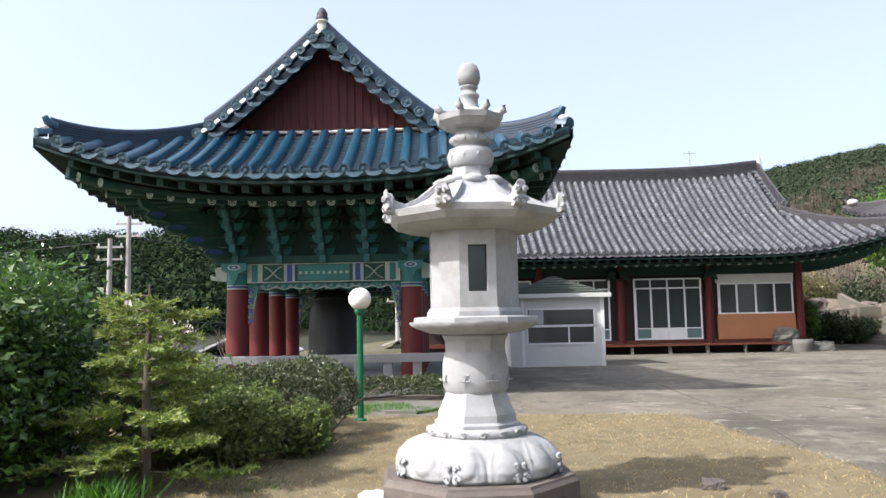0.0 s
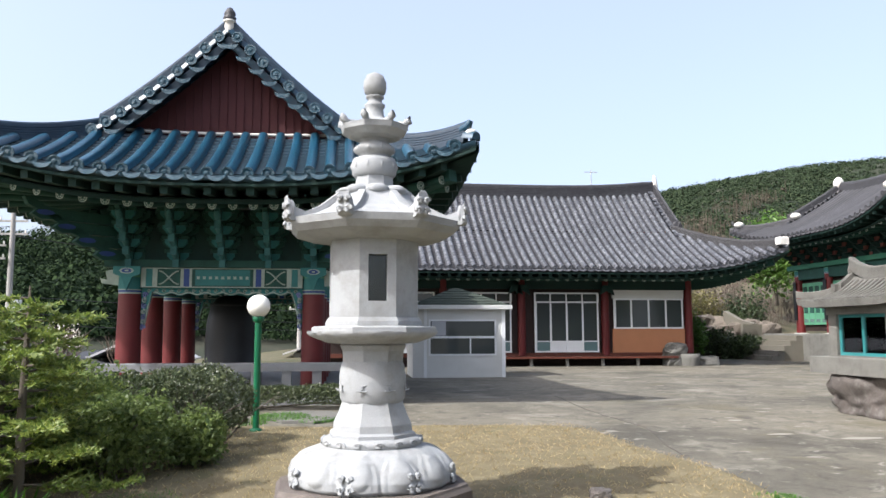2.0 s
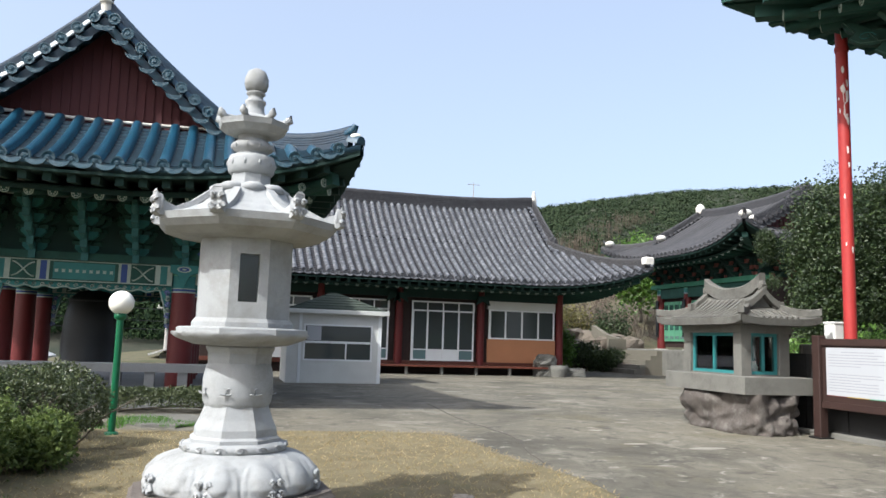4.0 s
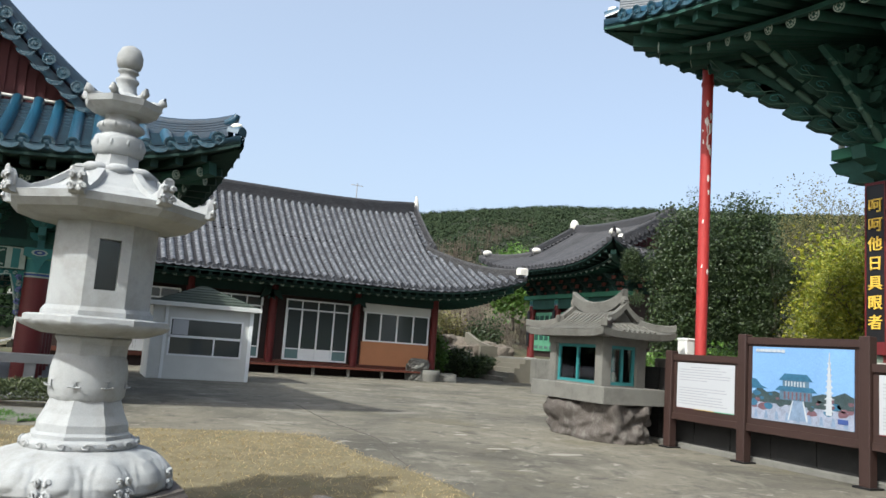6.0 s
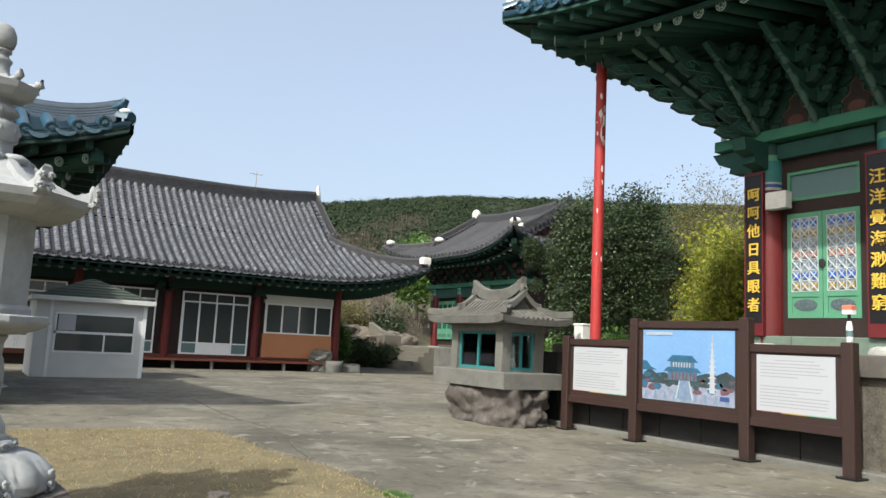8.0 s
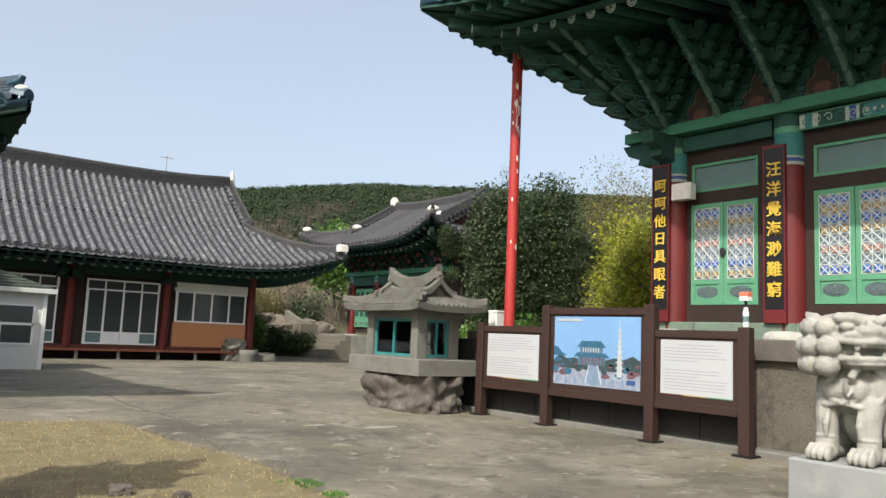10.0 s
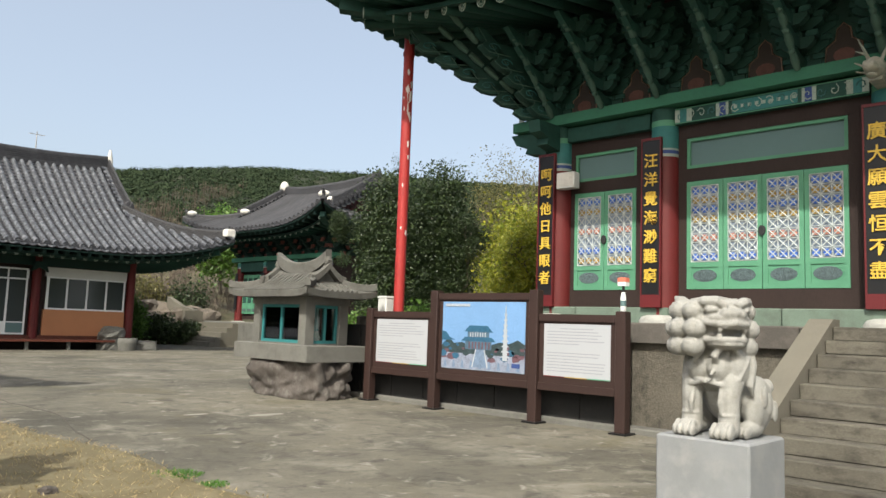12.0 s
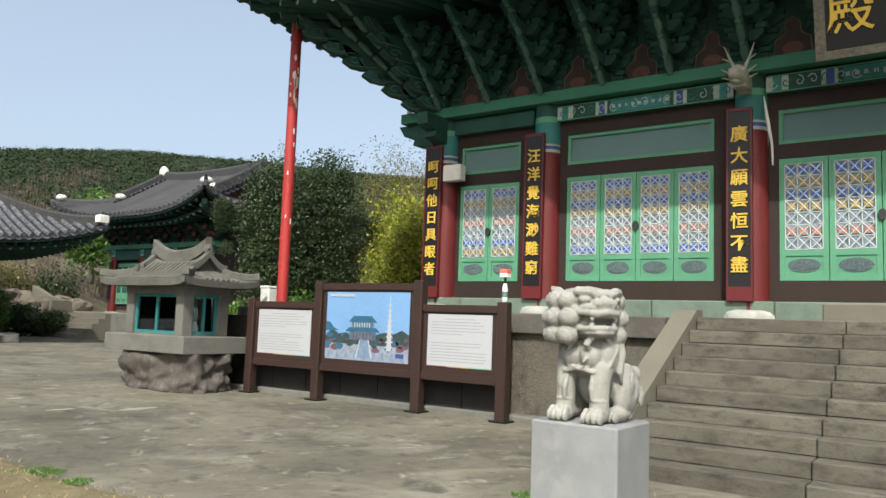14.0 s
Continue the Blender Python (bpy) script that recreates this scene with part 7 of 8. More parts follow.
def garden_lamp():
    t = thing("garden_lamp", "green garden lamp post with a white globe", "lamp post", pose(-1.38, 12.5, 0.04))
    part("foot", Geo().lathe([(0.1, 0), (0.1, 0.03), (0.06, 0.05)], 14), M_LAMPGREEN, t)
    part("pole", Geo().lathe([(0.052, 0.04), (0.052, 1.72)], 14), M_LAMPGREEN, t)
    part("collar", Geo().lathe([(0.05, 1.70), (0.09, 1.74), (0.095, 1.80), (0.07, 1.82)], 14), M_LAMPGREEN, t)
    part("globe", Geo().ball((0, 0, 1.97), 0.185, 24, 14), M_GLOBE, t, "white opal glass globe")


def booth():
    t = thing("ticket_booth", "small white booth with sliding windows and green hipped roof", "booth")
    x0, x1, y0, y1, h = 2.3, 5.55, 26.6, 29.2, 2.38
    # walls around the window openings
    for b in ((x0, y0, 0, x1, y0 + 0.1, 0.76), (x0, y0, 2.02, x1, y0 + 0.1, h), (x0, y0, 0.76, 2.85, y0 + 0.1, 2.02), (5.25, y0, 0.76, x1, y0 + 0.1, 2.02),
              (x0, y0 + 0.1, 0, x0 + 0.1, y1, h), (x1 - 0.1, y0 + 0.1, 0, x1, y1, h), (x0 + 0.1, y1 - 0.1, 0, x1 - 0.1, y1, h)):
        part("wall_panel", Geo().box(*b), M_CREAM, t)
    part("corner_post", Geo().box(2.68, y0 - 0.04, 0, 2.78, y0, h), M_PVC, t)
    part("corner_post", Geo().box(x1 - 0.1, y0 - 0.03, 0, x1 + 0.02, y0, h), M_PVC, t)
    w = part("window_frame", Geo().box(2.85, y0 - 0.03, 1.36, 5.25, y0 + 0.03, 1.44), M_PVC, t)
    for b in ((2.85, 0.76, 5.25, 0.82), (2.85, 1.96, 5.25, 2.02), (2.85, 0.82, 2.91, 1.96), (5.19, 0.82, 5.25, 1.96)):
        part("window_bar", Geo().box(b[0], y0 - 0.03, b[1], b[2], y0 + 0.03, b[3]), M_PVC, w)
    for b in ((4.3, 0.82, 4.35, 1.36),):
        part("window_bar", Geo().box(b[0], y0 - 0.02, b[1], b[2], y0 + 0.03, b[3]), M_PVC, w)
    # opaque dark panes stand in for the unlit booth inside
    part("pane", Geo().box(2.91, y0 + 0.01, 1.44, 5.19, y0 + 0.016, 1.96), M_GLASS, w)
    part("pane", Geo().box(2.91, y0 + 0.01, 0.82, 5.19, y0 + 0.016, 1.36), M_GLASS, w)
    part("paper_notice", Geo().box(2.95, y0 - 0.035, 1.46, 3.45, y0 - 0.031, 1.95), M_SHEET, t, "white paper notice")
    part("counter", Geo().box(2.45, y0 + 0.15, 0.70, 5.4, y0 + 0.7, 0.76), M_WOODRED, t)
    part("floor", Geo().box(2.4, y0 + 0.1, 0.0, 5.45, y1 - 0.1, 0.06), M_DARK, t)
    part("fascia", Geo().box(x0 - 0.15, y0 - 0.22, h, x1 + 0.25, y1 + 0.2, h + 0.14, 0, 0.01), M_CREAM, t, "white fascia")
    g = Geo()
    a, b, c, d, z = x0 - 0.1, x1 + 0.2, y0 - 0.17, y1 + 0.15, h + 0.14
    ap = (4.0, 27.9, 3.2)
    g.add([(a, c, z), (b, c, z), (b, d, z), (a, d, z), (ap[0] - 0.1, ap[1], ap[2]), (ap[0] + 0.1, ap[1], ap[2])], [(0, 1, 5, 4), (1, 2, 5), (2, 3, 4, 5), (3, 0, 4), (0, 3, 2, 1)])
    r = part("roof", g, M_SHINGLE, t, "mossy green shingle roof")
    for i in range(7):
        f = (i + 0.5) / 7
        g = Geo()
        p = [Vector(q) for q in ((a, c, z), (b, c, z), ap, ap)]
        u, v = Vector((a, c, z)).lerp(Vector((ap[0] - 0.1, ap[1], ap[2])), f), Vector((b, c, z)).lerp(Vector((ap[0] + 0.1, ap[1], ap[2])), f)
        g.tube([u + Vector((0, -0.01, 0.01)), v + Vector((0, -0.01, 0.01))], 0.012, 4)
        part("shingle_course", g, M_SHINGLE, r)
    # something on the counter
    fx = thing("desk_fan", "dark desk fan on the booth counter", "fan", pose(4.75, y0 + 0.35, 0.76))
    part("base", Geo().lathe([(0.12, 0), (0.1, 0.03), (0.02, 0.05), (0.02, 0.3)], 12), M_DARK, fx)
    g = Geo()
    g.tube([(0.0, -0.08, 0.45), (0, 0.05, 0.45)], 0.17, 14)
    part("cage", g, M_DARK, fx)


def hall_box():
    t = thing("speaker_box", "cream plastic box fixed to the hall column", "speaker", pose(13.28, 8.64, 4.49))
    part("body", Geo().box(-0.1, -0.22, 0, 0.12, 0.22, 0.33, 0, 0.02), M_CREAM, t)
    part("front_grille", Geo().box(-0.108, -0.19, 0.03, -0.1, 0.19, 0.3), M_LIME, t)


def beacon():
    t = thing("beacon_lamp", "small red and white beacon on the corner beam", "lamp", pose(13.35, 9.93, 6.06))
    part("base", Geo().lathe([(0.06, 0), (0.06, 0.1)], 10), M_PVC, t)
    part("dome", Geo().lathe([(0.055, 0.1), (0.055, 0.2), (0.03, 0.25)], 10), M_REDL, t)


def dragon_head():
    """Carved beam end with antlers, one plain mesh."""
    g = Geo()
    g.ball((-0.1, 0, 0.1), (0.35, 0.2, 0.2), 12, 8)
    g.ball((-0.38, 0, 0.02), (0.2, 0.14, 0.11), 10, 7)
    g.ball((-0.34, 0, -0.12), (0.16, 0.1, 0.05), 10, 6)
    for s in (-1, 1):
        g.ball((-0.26, s * 0.13, 0.17), 0.055, 8, 6)
        g.ball((-0.5, s * 0.06, 0.07), 0.045, 8, 6)
        g.tube([(-0.05, s * 0.1, 0.25), (-0.02, s * 0.2, 0.5), (-0.08, s * 0.3, 0.75)], [0.04, 0.03, 0.012], 6)
        g.tube([(-0.02, s * 0.17, 0.42), (-0.1, s * 0.34, 0.5)], [0.028, 0.01], 6)
        g.tube([(-0.1, s * 0.18, 0.15), (-0.12, s * 0.36, 0.26)], [0.03, 0.01], 6)
        g.tube([(0.0, s * 0.18, 0.05), (-0.05, s * 0.36, 0.1)], [0.03, 0.01], 6)
    g.box(-0.1, -0.12, -0.15, 0.9, 0.12, 0.2)
    for y in (COLS[2] + 0.03, COLS[3]):
        solid("dragon_head", Geo().join(g), M_DRAGON, "carved weathered dragon head on the beam end", "carving", pose(12.9, y, 5.62) @ Matrix.Diagonal((0.78, 0.78, 0.78, 1)), group="dragon heads over the columns")
    # the pale cord and bulb that hang under it
    t = thing("hanging_cord", "pale rope hanging beside the column", "rope", pose(13.2, 2.42, 0))
    part("cord", Geo().tube([(0, 0.1, 5.4), (-0.03, 0.04, 5.0), (0.0, -0.02, 4.6), (0, -0.03, 4.25)], [0.012, 0.03, 0.02, 0.012], 6), M_LIME, t)


M_DRAGON = mat("weathered pale carving", (0.32, 0.31, 0.26), 0.85, 0.3, 9, 70, 0.4, dirt=0.5, tint=(0.06, 0.16, 0.13))


def stacked_stones():
    """Grey crocks and stones by the verandah's end."""
    t = thing("stone_mortar", "old grey stone trough beside the verandah", "stone", pose(15.9, 34.2, 0))
    part("body", Geo().lathe([(0.42, 0), (0.46, 0.3), (0.5, 0.55), (0.42, 0.55), (0.36, 0.3)], 14), M_STONE, t)
    solid("stone_block", rock_mesh(0.5, 0.35, 0.3, 8.1), M_STONE, "rough grey stone block", "stone", pose(15.3, 34.35, 0.75))
    solid("stone_block", rock_mesh(0.45, 0.35, 0.45, 2.1), M_STONE, "rough grey stone block", "stone", pose(15.2, 34.4, 0.25))
    solid("stone_block", rock_mesh(0.6, 0.3, 0.28, 5.1), M_STONE, "rough grey stone block", "stone", pose(16.8, 34.4, 0.15))


def slab_patches():
    rnd = random.Random(9)
    def blob(name, x, y, rx, ry, z0, z1, m, label):
        n = 15
        pts = [(x + rx * (0.85 + 0.25 * rnd.random()) * math.cos(2 * math.pi * i / n), y + ry * (0.85 + 0.25 * rnd.random()) * math.sin(2 * math.pi * i / n)) for i in range(n)]
        return solid(name, Geo().prism(pts, "z", z0, z1), m, label, "slab", kind="structure")
    blob("slab", 3.3, 12.0, 0.5, 0.22, 0.0, 0.035, M_LIME, "pale worn concrete slab flush in the lawn edge")
    blob("slab", -0.75, 14.6, 0.75, 1.0, 0.0, 0.05, M_STONE, "dark grey drain cover slab")
    for i in range(7):
        x, y = rnd.uniform(4.6, 10), rnd.uniform(8, 24)
        blob("slab", x, y, rnd.uniform(0.12, 0.5), rnd.uniform(0.03, 0.12), 0.0, 0.004, M_SCUFF, "pale scuffed patch of the paving")
    solid("field_stone", rock_mesh(0.10, 0.08, 0.07, 4.4), M_ROCK, "small dark stone in the lawn", "rock", pose(2.42, 7.1, 0.06))
    solid("field_stone", rock_mesh(0.07, 0.06, 0.05, 1.4), M_ROCK, "small dark stone in the lawn", "rock", pose(2.85, 6.75, 0.05))
    solid("field_stone", rock_mesh(0.14, 0.12, 0.12, 6.4), M_LIME, "small white stone beside the lantern plinth", "rock", pose(-0.62, 6.6, 0.06))
    # cracks between the poured slabs
    for pts in ([(4.35, 9.6), (5.0, 12.5), (4.9, 15.0), (5.2, 19.0)],):
        g = Geo()
        q = []
        for a, b in zip(pts, pts[1:]):
            for k in range(8):
                f = k / 8
                q.append((a[0] + (b[0] - a[0]) * f + rnd.uniform(-0.03, 0.03), a[1] + (b[1] - a[1]) * f + rnd.uniform(-0.03, 0.03), -0.002))
        g.tube(q, 0.012, 4)
        solid("joint", g, M_CRACK, "dark joint between paving slabs", "joint", kind="structure")


M_SCUFF = mat("pale scuffed concrete", (0.24, 0.23, 0.195), 0.9, 0.3, 9, 60, 0.2)
M_CRACK = mat("dark joint filler", (0.06, 0.055, 0.045), 0.95, 0.2, 5, 50, 0.2)

stone_lantern()
lion()
notice_board()
bottle()
stone_shrine()
red_pole()
pale_block()
garden_lamp()
booth()
hall_box()
beacon()
dragon_head()
stacked_stones()
slab_patches()


# ---- plants ----
def leaf_quads(g, pts, size, rnd, aspect=0.5, mi=0, up=0.3):
    """Small bent leaves at the points given, in random directions."""
    for p in pts:
        d = Vector((rnd.gauss(0, 1), rnd.gauss(0, 1), rnd.gauss(0, 0.8) + up)).normalized()
        s = d.orthogonal().normalized()
        s = Matrix.Rotation(rnd.uniform(0, 6.28), 3, d) @ s
        L = size * rnd.uniform(0.7, 1.3)
        w = L * aspect
        n = d.cross(s)
        a, b = Vector(p), Vector(p) + d * L
        m = (a + b) / 2 + n * w * 0.25
        g.add([a, m + s * w / 2, b, m - s * w / 2], [(0, 1, 2, 3)], mi, False)


def branch(g, p, d, L, r, depth, rnd, tips, spread=0.7, lift=0.15, kids=3, mi=0, keep=0.66):
    q = p.copy()
    pts = [p.copy()]
    for i in range(3):
        d = (d + Vector((rnd.gauss(0, 0.12), rnd.gauss(0, 0.12), lift * 0.3))).normalized()
        q = q + d * L / 3
        pts.append(q.copy())
    g.tube(pts, [r, r * 0.88, r * 0.75, r * 0.6], 5 if depth else 4, mi)
    if depth == 0:
        tips.append((q, d))
        return
    tips.append((q, d))
    for i in range(kids):
        f = rnd.uniform(0.45, 1.0)
        s = pts[1] + (pts[3] - pts[1]) * f
        nd = (d + Vector((rnd.gauss(0, spread), rnd.gauss(0, spread), rnd.gauss(0, spread * 0.6) + lift))).normalized()
        branch(g, s, nd, L * keep * rnd.uniform(0.8, 1.15), r * 0.55, depth - 1, rnd, tips, spread, lift, kids, mi, keep)


def broadleaf(name, label, x, y, h, w, leafm, seed, n_clump=260, per=26, size=0.09, trunk_r=0.12, low=0.15, z0=0.0, stems=1, dense=0.35):
    """A tree or shrub: trunk with limbs, and a crown of leaves in clumps with gaps and an uneven outline."""
    rnd = random.Random(seed)
    t = thing(name, label, "tree" if h > 2.6 else "shrub", pose(x, y, z0))
    g, tips = Geo(), []
    for k in range(stems):
        d = Vector((rnd.gauss(0, 0.25) if stems > 1 else 0, rnd.gauss(0, 0.25) if stems > 1 else 0, 1)).normalized()
        branch(g, Vector((rnd.gauss(0, 0.1), rnd.gauss(0, 0.1), 0)) if stems > 1 else Vector((0, 0, 0)), d, h * 0.42, trunk_r, 3, rnd, tips, 0.75, 0.25, 4)
    # the limbs stay within the crown
    g.v = [(x_ * k, y_ * k, min(z_, h * 0.97)) for x_, y_, z_ in g.v for k in (min(1.0, 0.85 * w / max(1e-6, math.hypot(x_, y_))),)]
    part("trunk", g, M_BARK, t)
    crown = Geo()
    for i in range(n_clump):
        if i % 3 == 0 and tips:
            c = tips[rnd.randrange(len(tips))][0]
            c = Vector((max(-w, min(w, c.x)), max(-w, min(w, c.y)), max(low * h, min(h, c.z))))
        else:
            a, b = rnd.uniform(0, 6.28), rnd.uniform(-0.9, 1)
            rr = (0.62 + 0.42 * noise.noise(Vector((math.cos(a) * 1.7 + seed, math.sin(a) * 1.7, b * 2.2)))) + rnd.uniform(-0.08, 0.2)
            k = math.sqrt(max(0, 1 - b * b)) if b > 0 else math.sqrt(max(0, 1 - (b * 0.8) ** 2))
            c = Vector((rr * w * k * math.cos(a), rr * w * k * math.sin(a), h * (0.5 + low / 2) + b * rr * h * (0.5 - low / 2) * 1.1))
        cs = rnd.uniform(0.5, 1.1) * w * 0.16 + size
        pts = [c + Vector((rnd.gauss(0, 1), rnd.gauss(0, 1), rnd.gauss(0, 0.8))).normalized() * cs * 1.25 * rnd.random() ** 0.4 for _ in range(per)]
        pts = [p for p in pts if p.z > 0.02]
        leaf_quads(crown, pts, size, rnd)
    inner = [Vector((rnd.gauss(0, 0.42) * w, rnd.gauss(0, 0.42) * w, h * (0.5 + low / 2) + rnd.gauss(0, 0.42) * h * (0.5 - low / 2))) for _ in range(int(n_clump * per * dense))]
    leaf_quads(crown, [p for p in inner if 0.02 < p.z < h and abs(p.x) < w * 0.85 and abs(p.y) < w * 0.85], size * 1.7, rnd, 0.7)
    part("crown", crown, leafm, t)
    return t


def conifer(x, y, h, w, seed, leafm, label, bare=0.0):
    """A young fir: straight stem, loose spreading boughs with bushy needles on their side twigs."""
    rnd = random.Random(seed)
    t = thing("young_fir", label, "tree", pose(x, y, 0.03))
    g = Geo()
    lean = rnd.uniform(-0.03, 0.03)
    g.tube([(0, 0, 0), (lean, 0, h * 0.4), (lean * 0.5, 0.02, h * 0.8), (0, 0, h)], [0.05, 0.042, 0.025, 0.008], 8)
    part("trunk", g, M_BARK, t)
    n = int(h * 17)
    crown, twig = Geo(), Geo()
    for i in range(n):
        z = h * (0.10 + 0.87 * ((i + rnd.uniform(-0.6, 0.6)) / n))
        a = i * 2.4 + rnd.uniform(-0.5, 0.5)
        L = w * (1.05 - 0.68 * z / h) * rnd.uniform(0.55, 1.1)
        if rnd.random() < bare and z < h * 0.5:
            L *= 0.5
        rise, droop = rnd.uniform(-0.05, 0.32), rnd.uniform(0.1, 0.38)
        dirn, side = Vector((math.cos(a), math.sin(a), 0)), Vector((-math.sin(a), math.cos(a), 0))
        bend = rnd.uniform(-0.25, 0.25)
        pts = [Vector((0, 0, z)) + dirn * L * f + side * L * bend * f * f + Vector((0, 0, L * (rise * f - droop * f * f + 0.14 * f ** 4))) for f in (0, 0.2, 0.4, 0.6, 0.8, 1.0)]
        twig.tube(pts, [0.014, 0.012, 0.010, 0.008, 0.006, 0.003], 4)
        m = int(L / 0.045)
        for q in range(m):
            f = 0.22 + 0.78 * q / max(1, m)
            k = min(4, int(f * 5))
            c = pts[k].lerp(pts[k + 1], f * 5 - k)
            for s in (-1, 1):
                ln = (0.24 * (1.12 - f) + 0.06) * rnd.uniform(0.5, 1.2)
                e = c + side * s * ln * 0.8 + dirn * ln * 0.6 + Vector((0, 0, ln * rnd.uniform(-0.25, 0.4)))
                nn = max(3, int(ln / 0.022))
                for u in range(nn):
                    p = c.lerp(e, (u + 0.5) / nn)
                    for s2 in (-1, 0, 1):
                        dv = ((e - c).normalized() * 0.7 + Vector((rnd.gauss(0, 0.6), rnd.gauss(0, 0.6), rnd.gauss(0.15, 0.45)))).normalized() * rnd.uniform(0.04, 0.07)
                        o = dv.orthogonal().normalized() * 0.010
                        crown.add([p - o, p + o, p + dv], [(0, 1, 2)])
    part("bough", twig, M_BARK, t)
    part("crown", crown, leafm, t)


def bare_tree(name, label, x, y, h, seed, z0=0.0, mat_=None, depth=4, r=0.09):
    rnd = random.Random(seed)
    t = thing(name, label, "tree", pose(x, y, z0))
    g, tips = Geo(), []
    for k in range(3):
        branch(g, Vector((rnd.gauss(0, 0.2), rnd.gauss(0, 0.2), 0)), Vector((rnd.gauss(0, 0.22), rnd.gauss(0, 0.22), 1)).normalized(), h * 0.4, r, depth, rnd, tips, 0.55, 0.3, 3)
    part("trunk", g, mat_ or M_TWIG, t)
    return tips


def hedge():
    """Clipped azaleas in a row of rounded mounds with woody stems below."""
    rnd = random.Random(12)
    for x, y, rx, ry, h in ((-2.0, 10.2, 0.66, 0.66, 1.1), (-2.6, 9.7, 0.74, 0.66, 1.08), (-1.95, 11.3, 0.68, 0.7, 1.12), (-2.75, 8.95, 0.5, 0.45, 0.62), (-2.9, 10.9, 0.8, 0.7, 0.98), (-3.3, 9.7, 0.75, 0.7, 0.85), (-2.7, 12.2, 0.8, 0.7, 1.0), (-3.9, 11.4, 0.8, 0.8, 0.9)):
        t = thing("azalea_bush", "clipped evergreen azalea bush with small glossy leaves", "shrub", pose(x, y, 0.03), group="azalea hedge by the lamp")
        g, tips = Geo(), []
        for k in range(9):
            branch(g, Vector((rnd.gauss(0, 0.1), rnd.gauss(0, 0.1), 0)), Vector((rnd.gauss(0, 0.8), rnd.gauss(0, 0.8), 0.9)).normalized(), h * 0.5, 0.02, 2, rnd, tips, 0.7, 0.2, 3)
        part("stem", g, M_BARK, t)
        crown = Geo()
        pts = []
        for i in range(5200):
            a, b = rnd.uniform(0, 6.28), rnd.uniform(-0.35, 1)
            k = math.sqrt(max(0, 1 - b * b)) if b > 0 else 1 + b * 0.5
            rr = rnd.uniform(0.82, 1.02) + 0.09 * noise.noise(Vector((math.cos(a) * 2 + x * 3, math.sin(a) * 2, b * 3 + y)))
            pts.append(Vector((rx * rr * k * math.cos(a), ry * rr * k * math.sin(a), max(0.12, h * (0.42 + 0.58 * b * rr)))))
        leaf_quads(crown, pts, 0.05, rnd, 0.5, up=0.6)
        part("crown", crown, L_HEDGE, t)


def low_hedge():
    rnd = random.Random(21)
    t = thing("low_hedge", "low clipped hedge along the pavilion railing", "hedge", pose(-0.5, 16.4, 0))
    crown = Geo()
    pts = []
    for i in range(9000):
        u = rnd.uniform(-1.6, 1.3)
        a = rnd.uniform(0, math.pi)
        rr = rnd.uniform(0.85, 1.05)
        pts.append(Vector((u, 0.42 * rr * math.cos(a), 0.12 + 0.33 * rr * math.sin(a) + 0.05 * noise.noise(Vector((u * 2, a, 0))))))
    leaf_quads(crown, pts, 0.055, rnd, 0.5, up=0.6)
    part("crown", crown, L_HEDGE, t)
    part("stems", Geo().tube([(-1.5, 0, 0.0), (0, 0, 0.12), (1.2, 0, 0.0)], 0.02, 5), M_BARK, t)


def grass():
    rnd = random.Random(33)
    g = Geo()
    for i in range(15000):
        y = rnd.uniform(4.5, 12.8)
        x = rnd.uniform(-3.4, lawn_edge(y) - 0.03)
        if (x - 0.27) ** 2 + (y - 6.9) ** 2 < 0.85:
            continue
        h = rnd.uniform(0.012, 0.04)
        a = rnd.uniform(0, 6.28)
        d = Vector((math.cos(a), math.sin(a), 0))
        p = Vector((x, y, 0.043))
        g.add([p - d * 0.006, p + d * 0.006, p + Vector((rnd.gauss(0, 0.035), rnd.gauss(0, 0.035), h))], [(0, 1, 2)])
    solid("dry_grass", g, L_DRY, "short dry straw-coloured grass blades on the lawn", "grass", kind="stuff")
    g = Geo()
    for cx, cy, r, n, hh in ((-1.15, 14.4, 0.55, 900, 0.09), (-0.5, 13.9, 0.4, 400, 0.06), (4.1, 6.9, 0.25, 420, 0.035), (4.15, 6.3, 0.14, 200, 0.03), (-1.8, 13.6, 0.5, 500, 0.07), (-1.9, 7.6, 0.4, 300, 0.05), (6.6, 3.2, 0.12, 90, 0.04)):
        for i in range(n):
            a, q = rnd.uniform(0, 6.28), r * math.sqrt(rnd.random())
            p = Vector((cx + q * math.cos(a), cy + q * math.sin(a), 0.03 if cx < 5 else 0.0))
            b = rnd.uniform(0, 6.28)
            d = Vector((math.cos(b), math.sin(b), 0)) * 0.006
            g.add([p - d, p + d, p + Vector((rnd.gauss(0, 0.03), rnd.gauss(0, 0.03), hh * rnd.uniform(0.5, 1.2)))], [(0, 1, 2)])
    solid("green_grass", g, L_GRASS, "tufts of fresh green grass", "grass", kind="stuff")
    g = Geo()
    for i in range(260):
        p = Vector((-3.05 + rnd.gauss(0, 0.16), 6.9 + rnd.gauss(0, 0.16), 0.03))
        e = p + Vector((rnd.gauss(0, 0.12), rnd.gauss(0, 0.12), rnd.uniform(0.12, 0.30)))
        d = Vector((rnd.gauss(0, 1), rnd.gauss(0, 1), 0)).normalized() * 0.012
        m = p.lerp(e, 0.5)
        g.add([p - d, p + d, m + d, e, m - d], [(0, 1, 2, 3, 4)])
    solid("lily_clump", g, L_GRASS, "clump of strap-leaved green lilies", "plant")


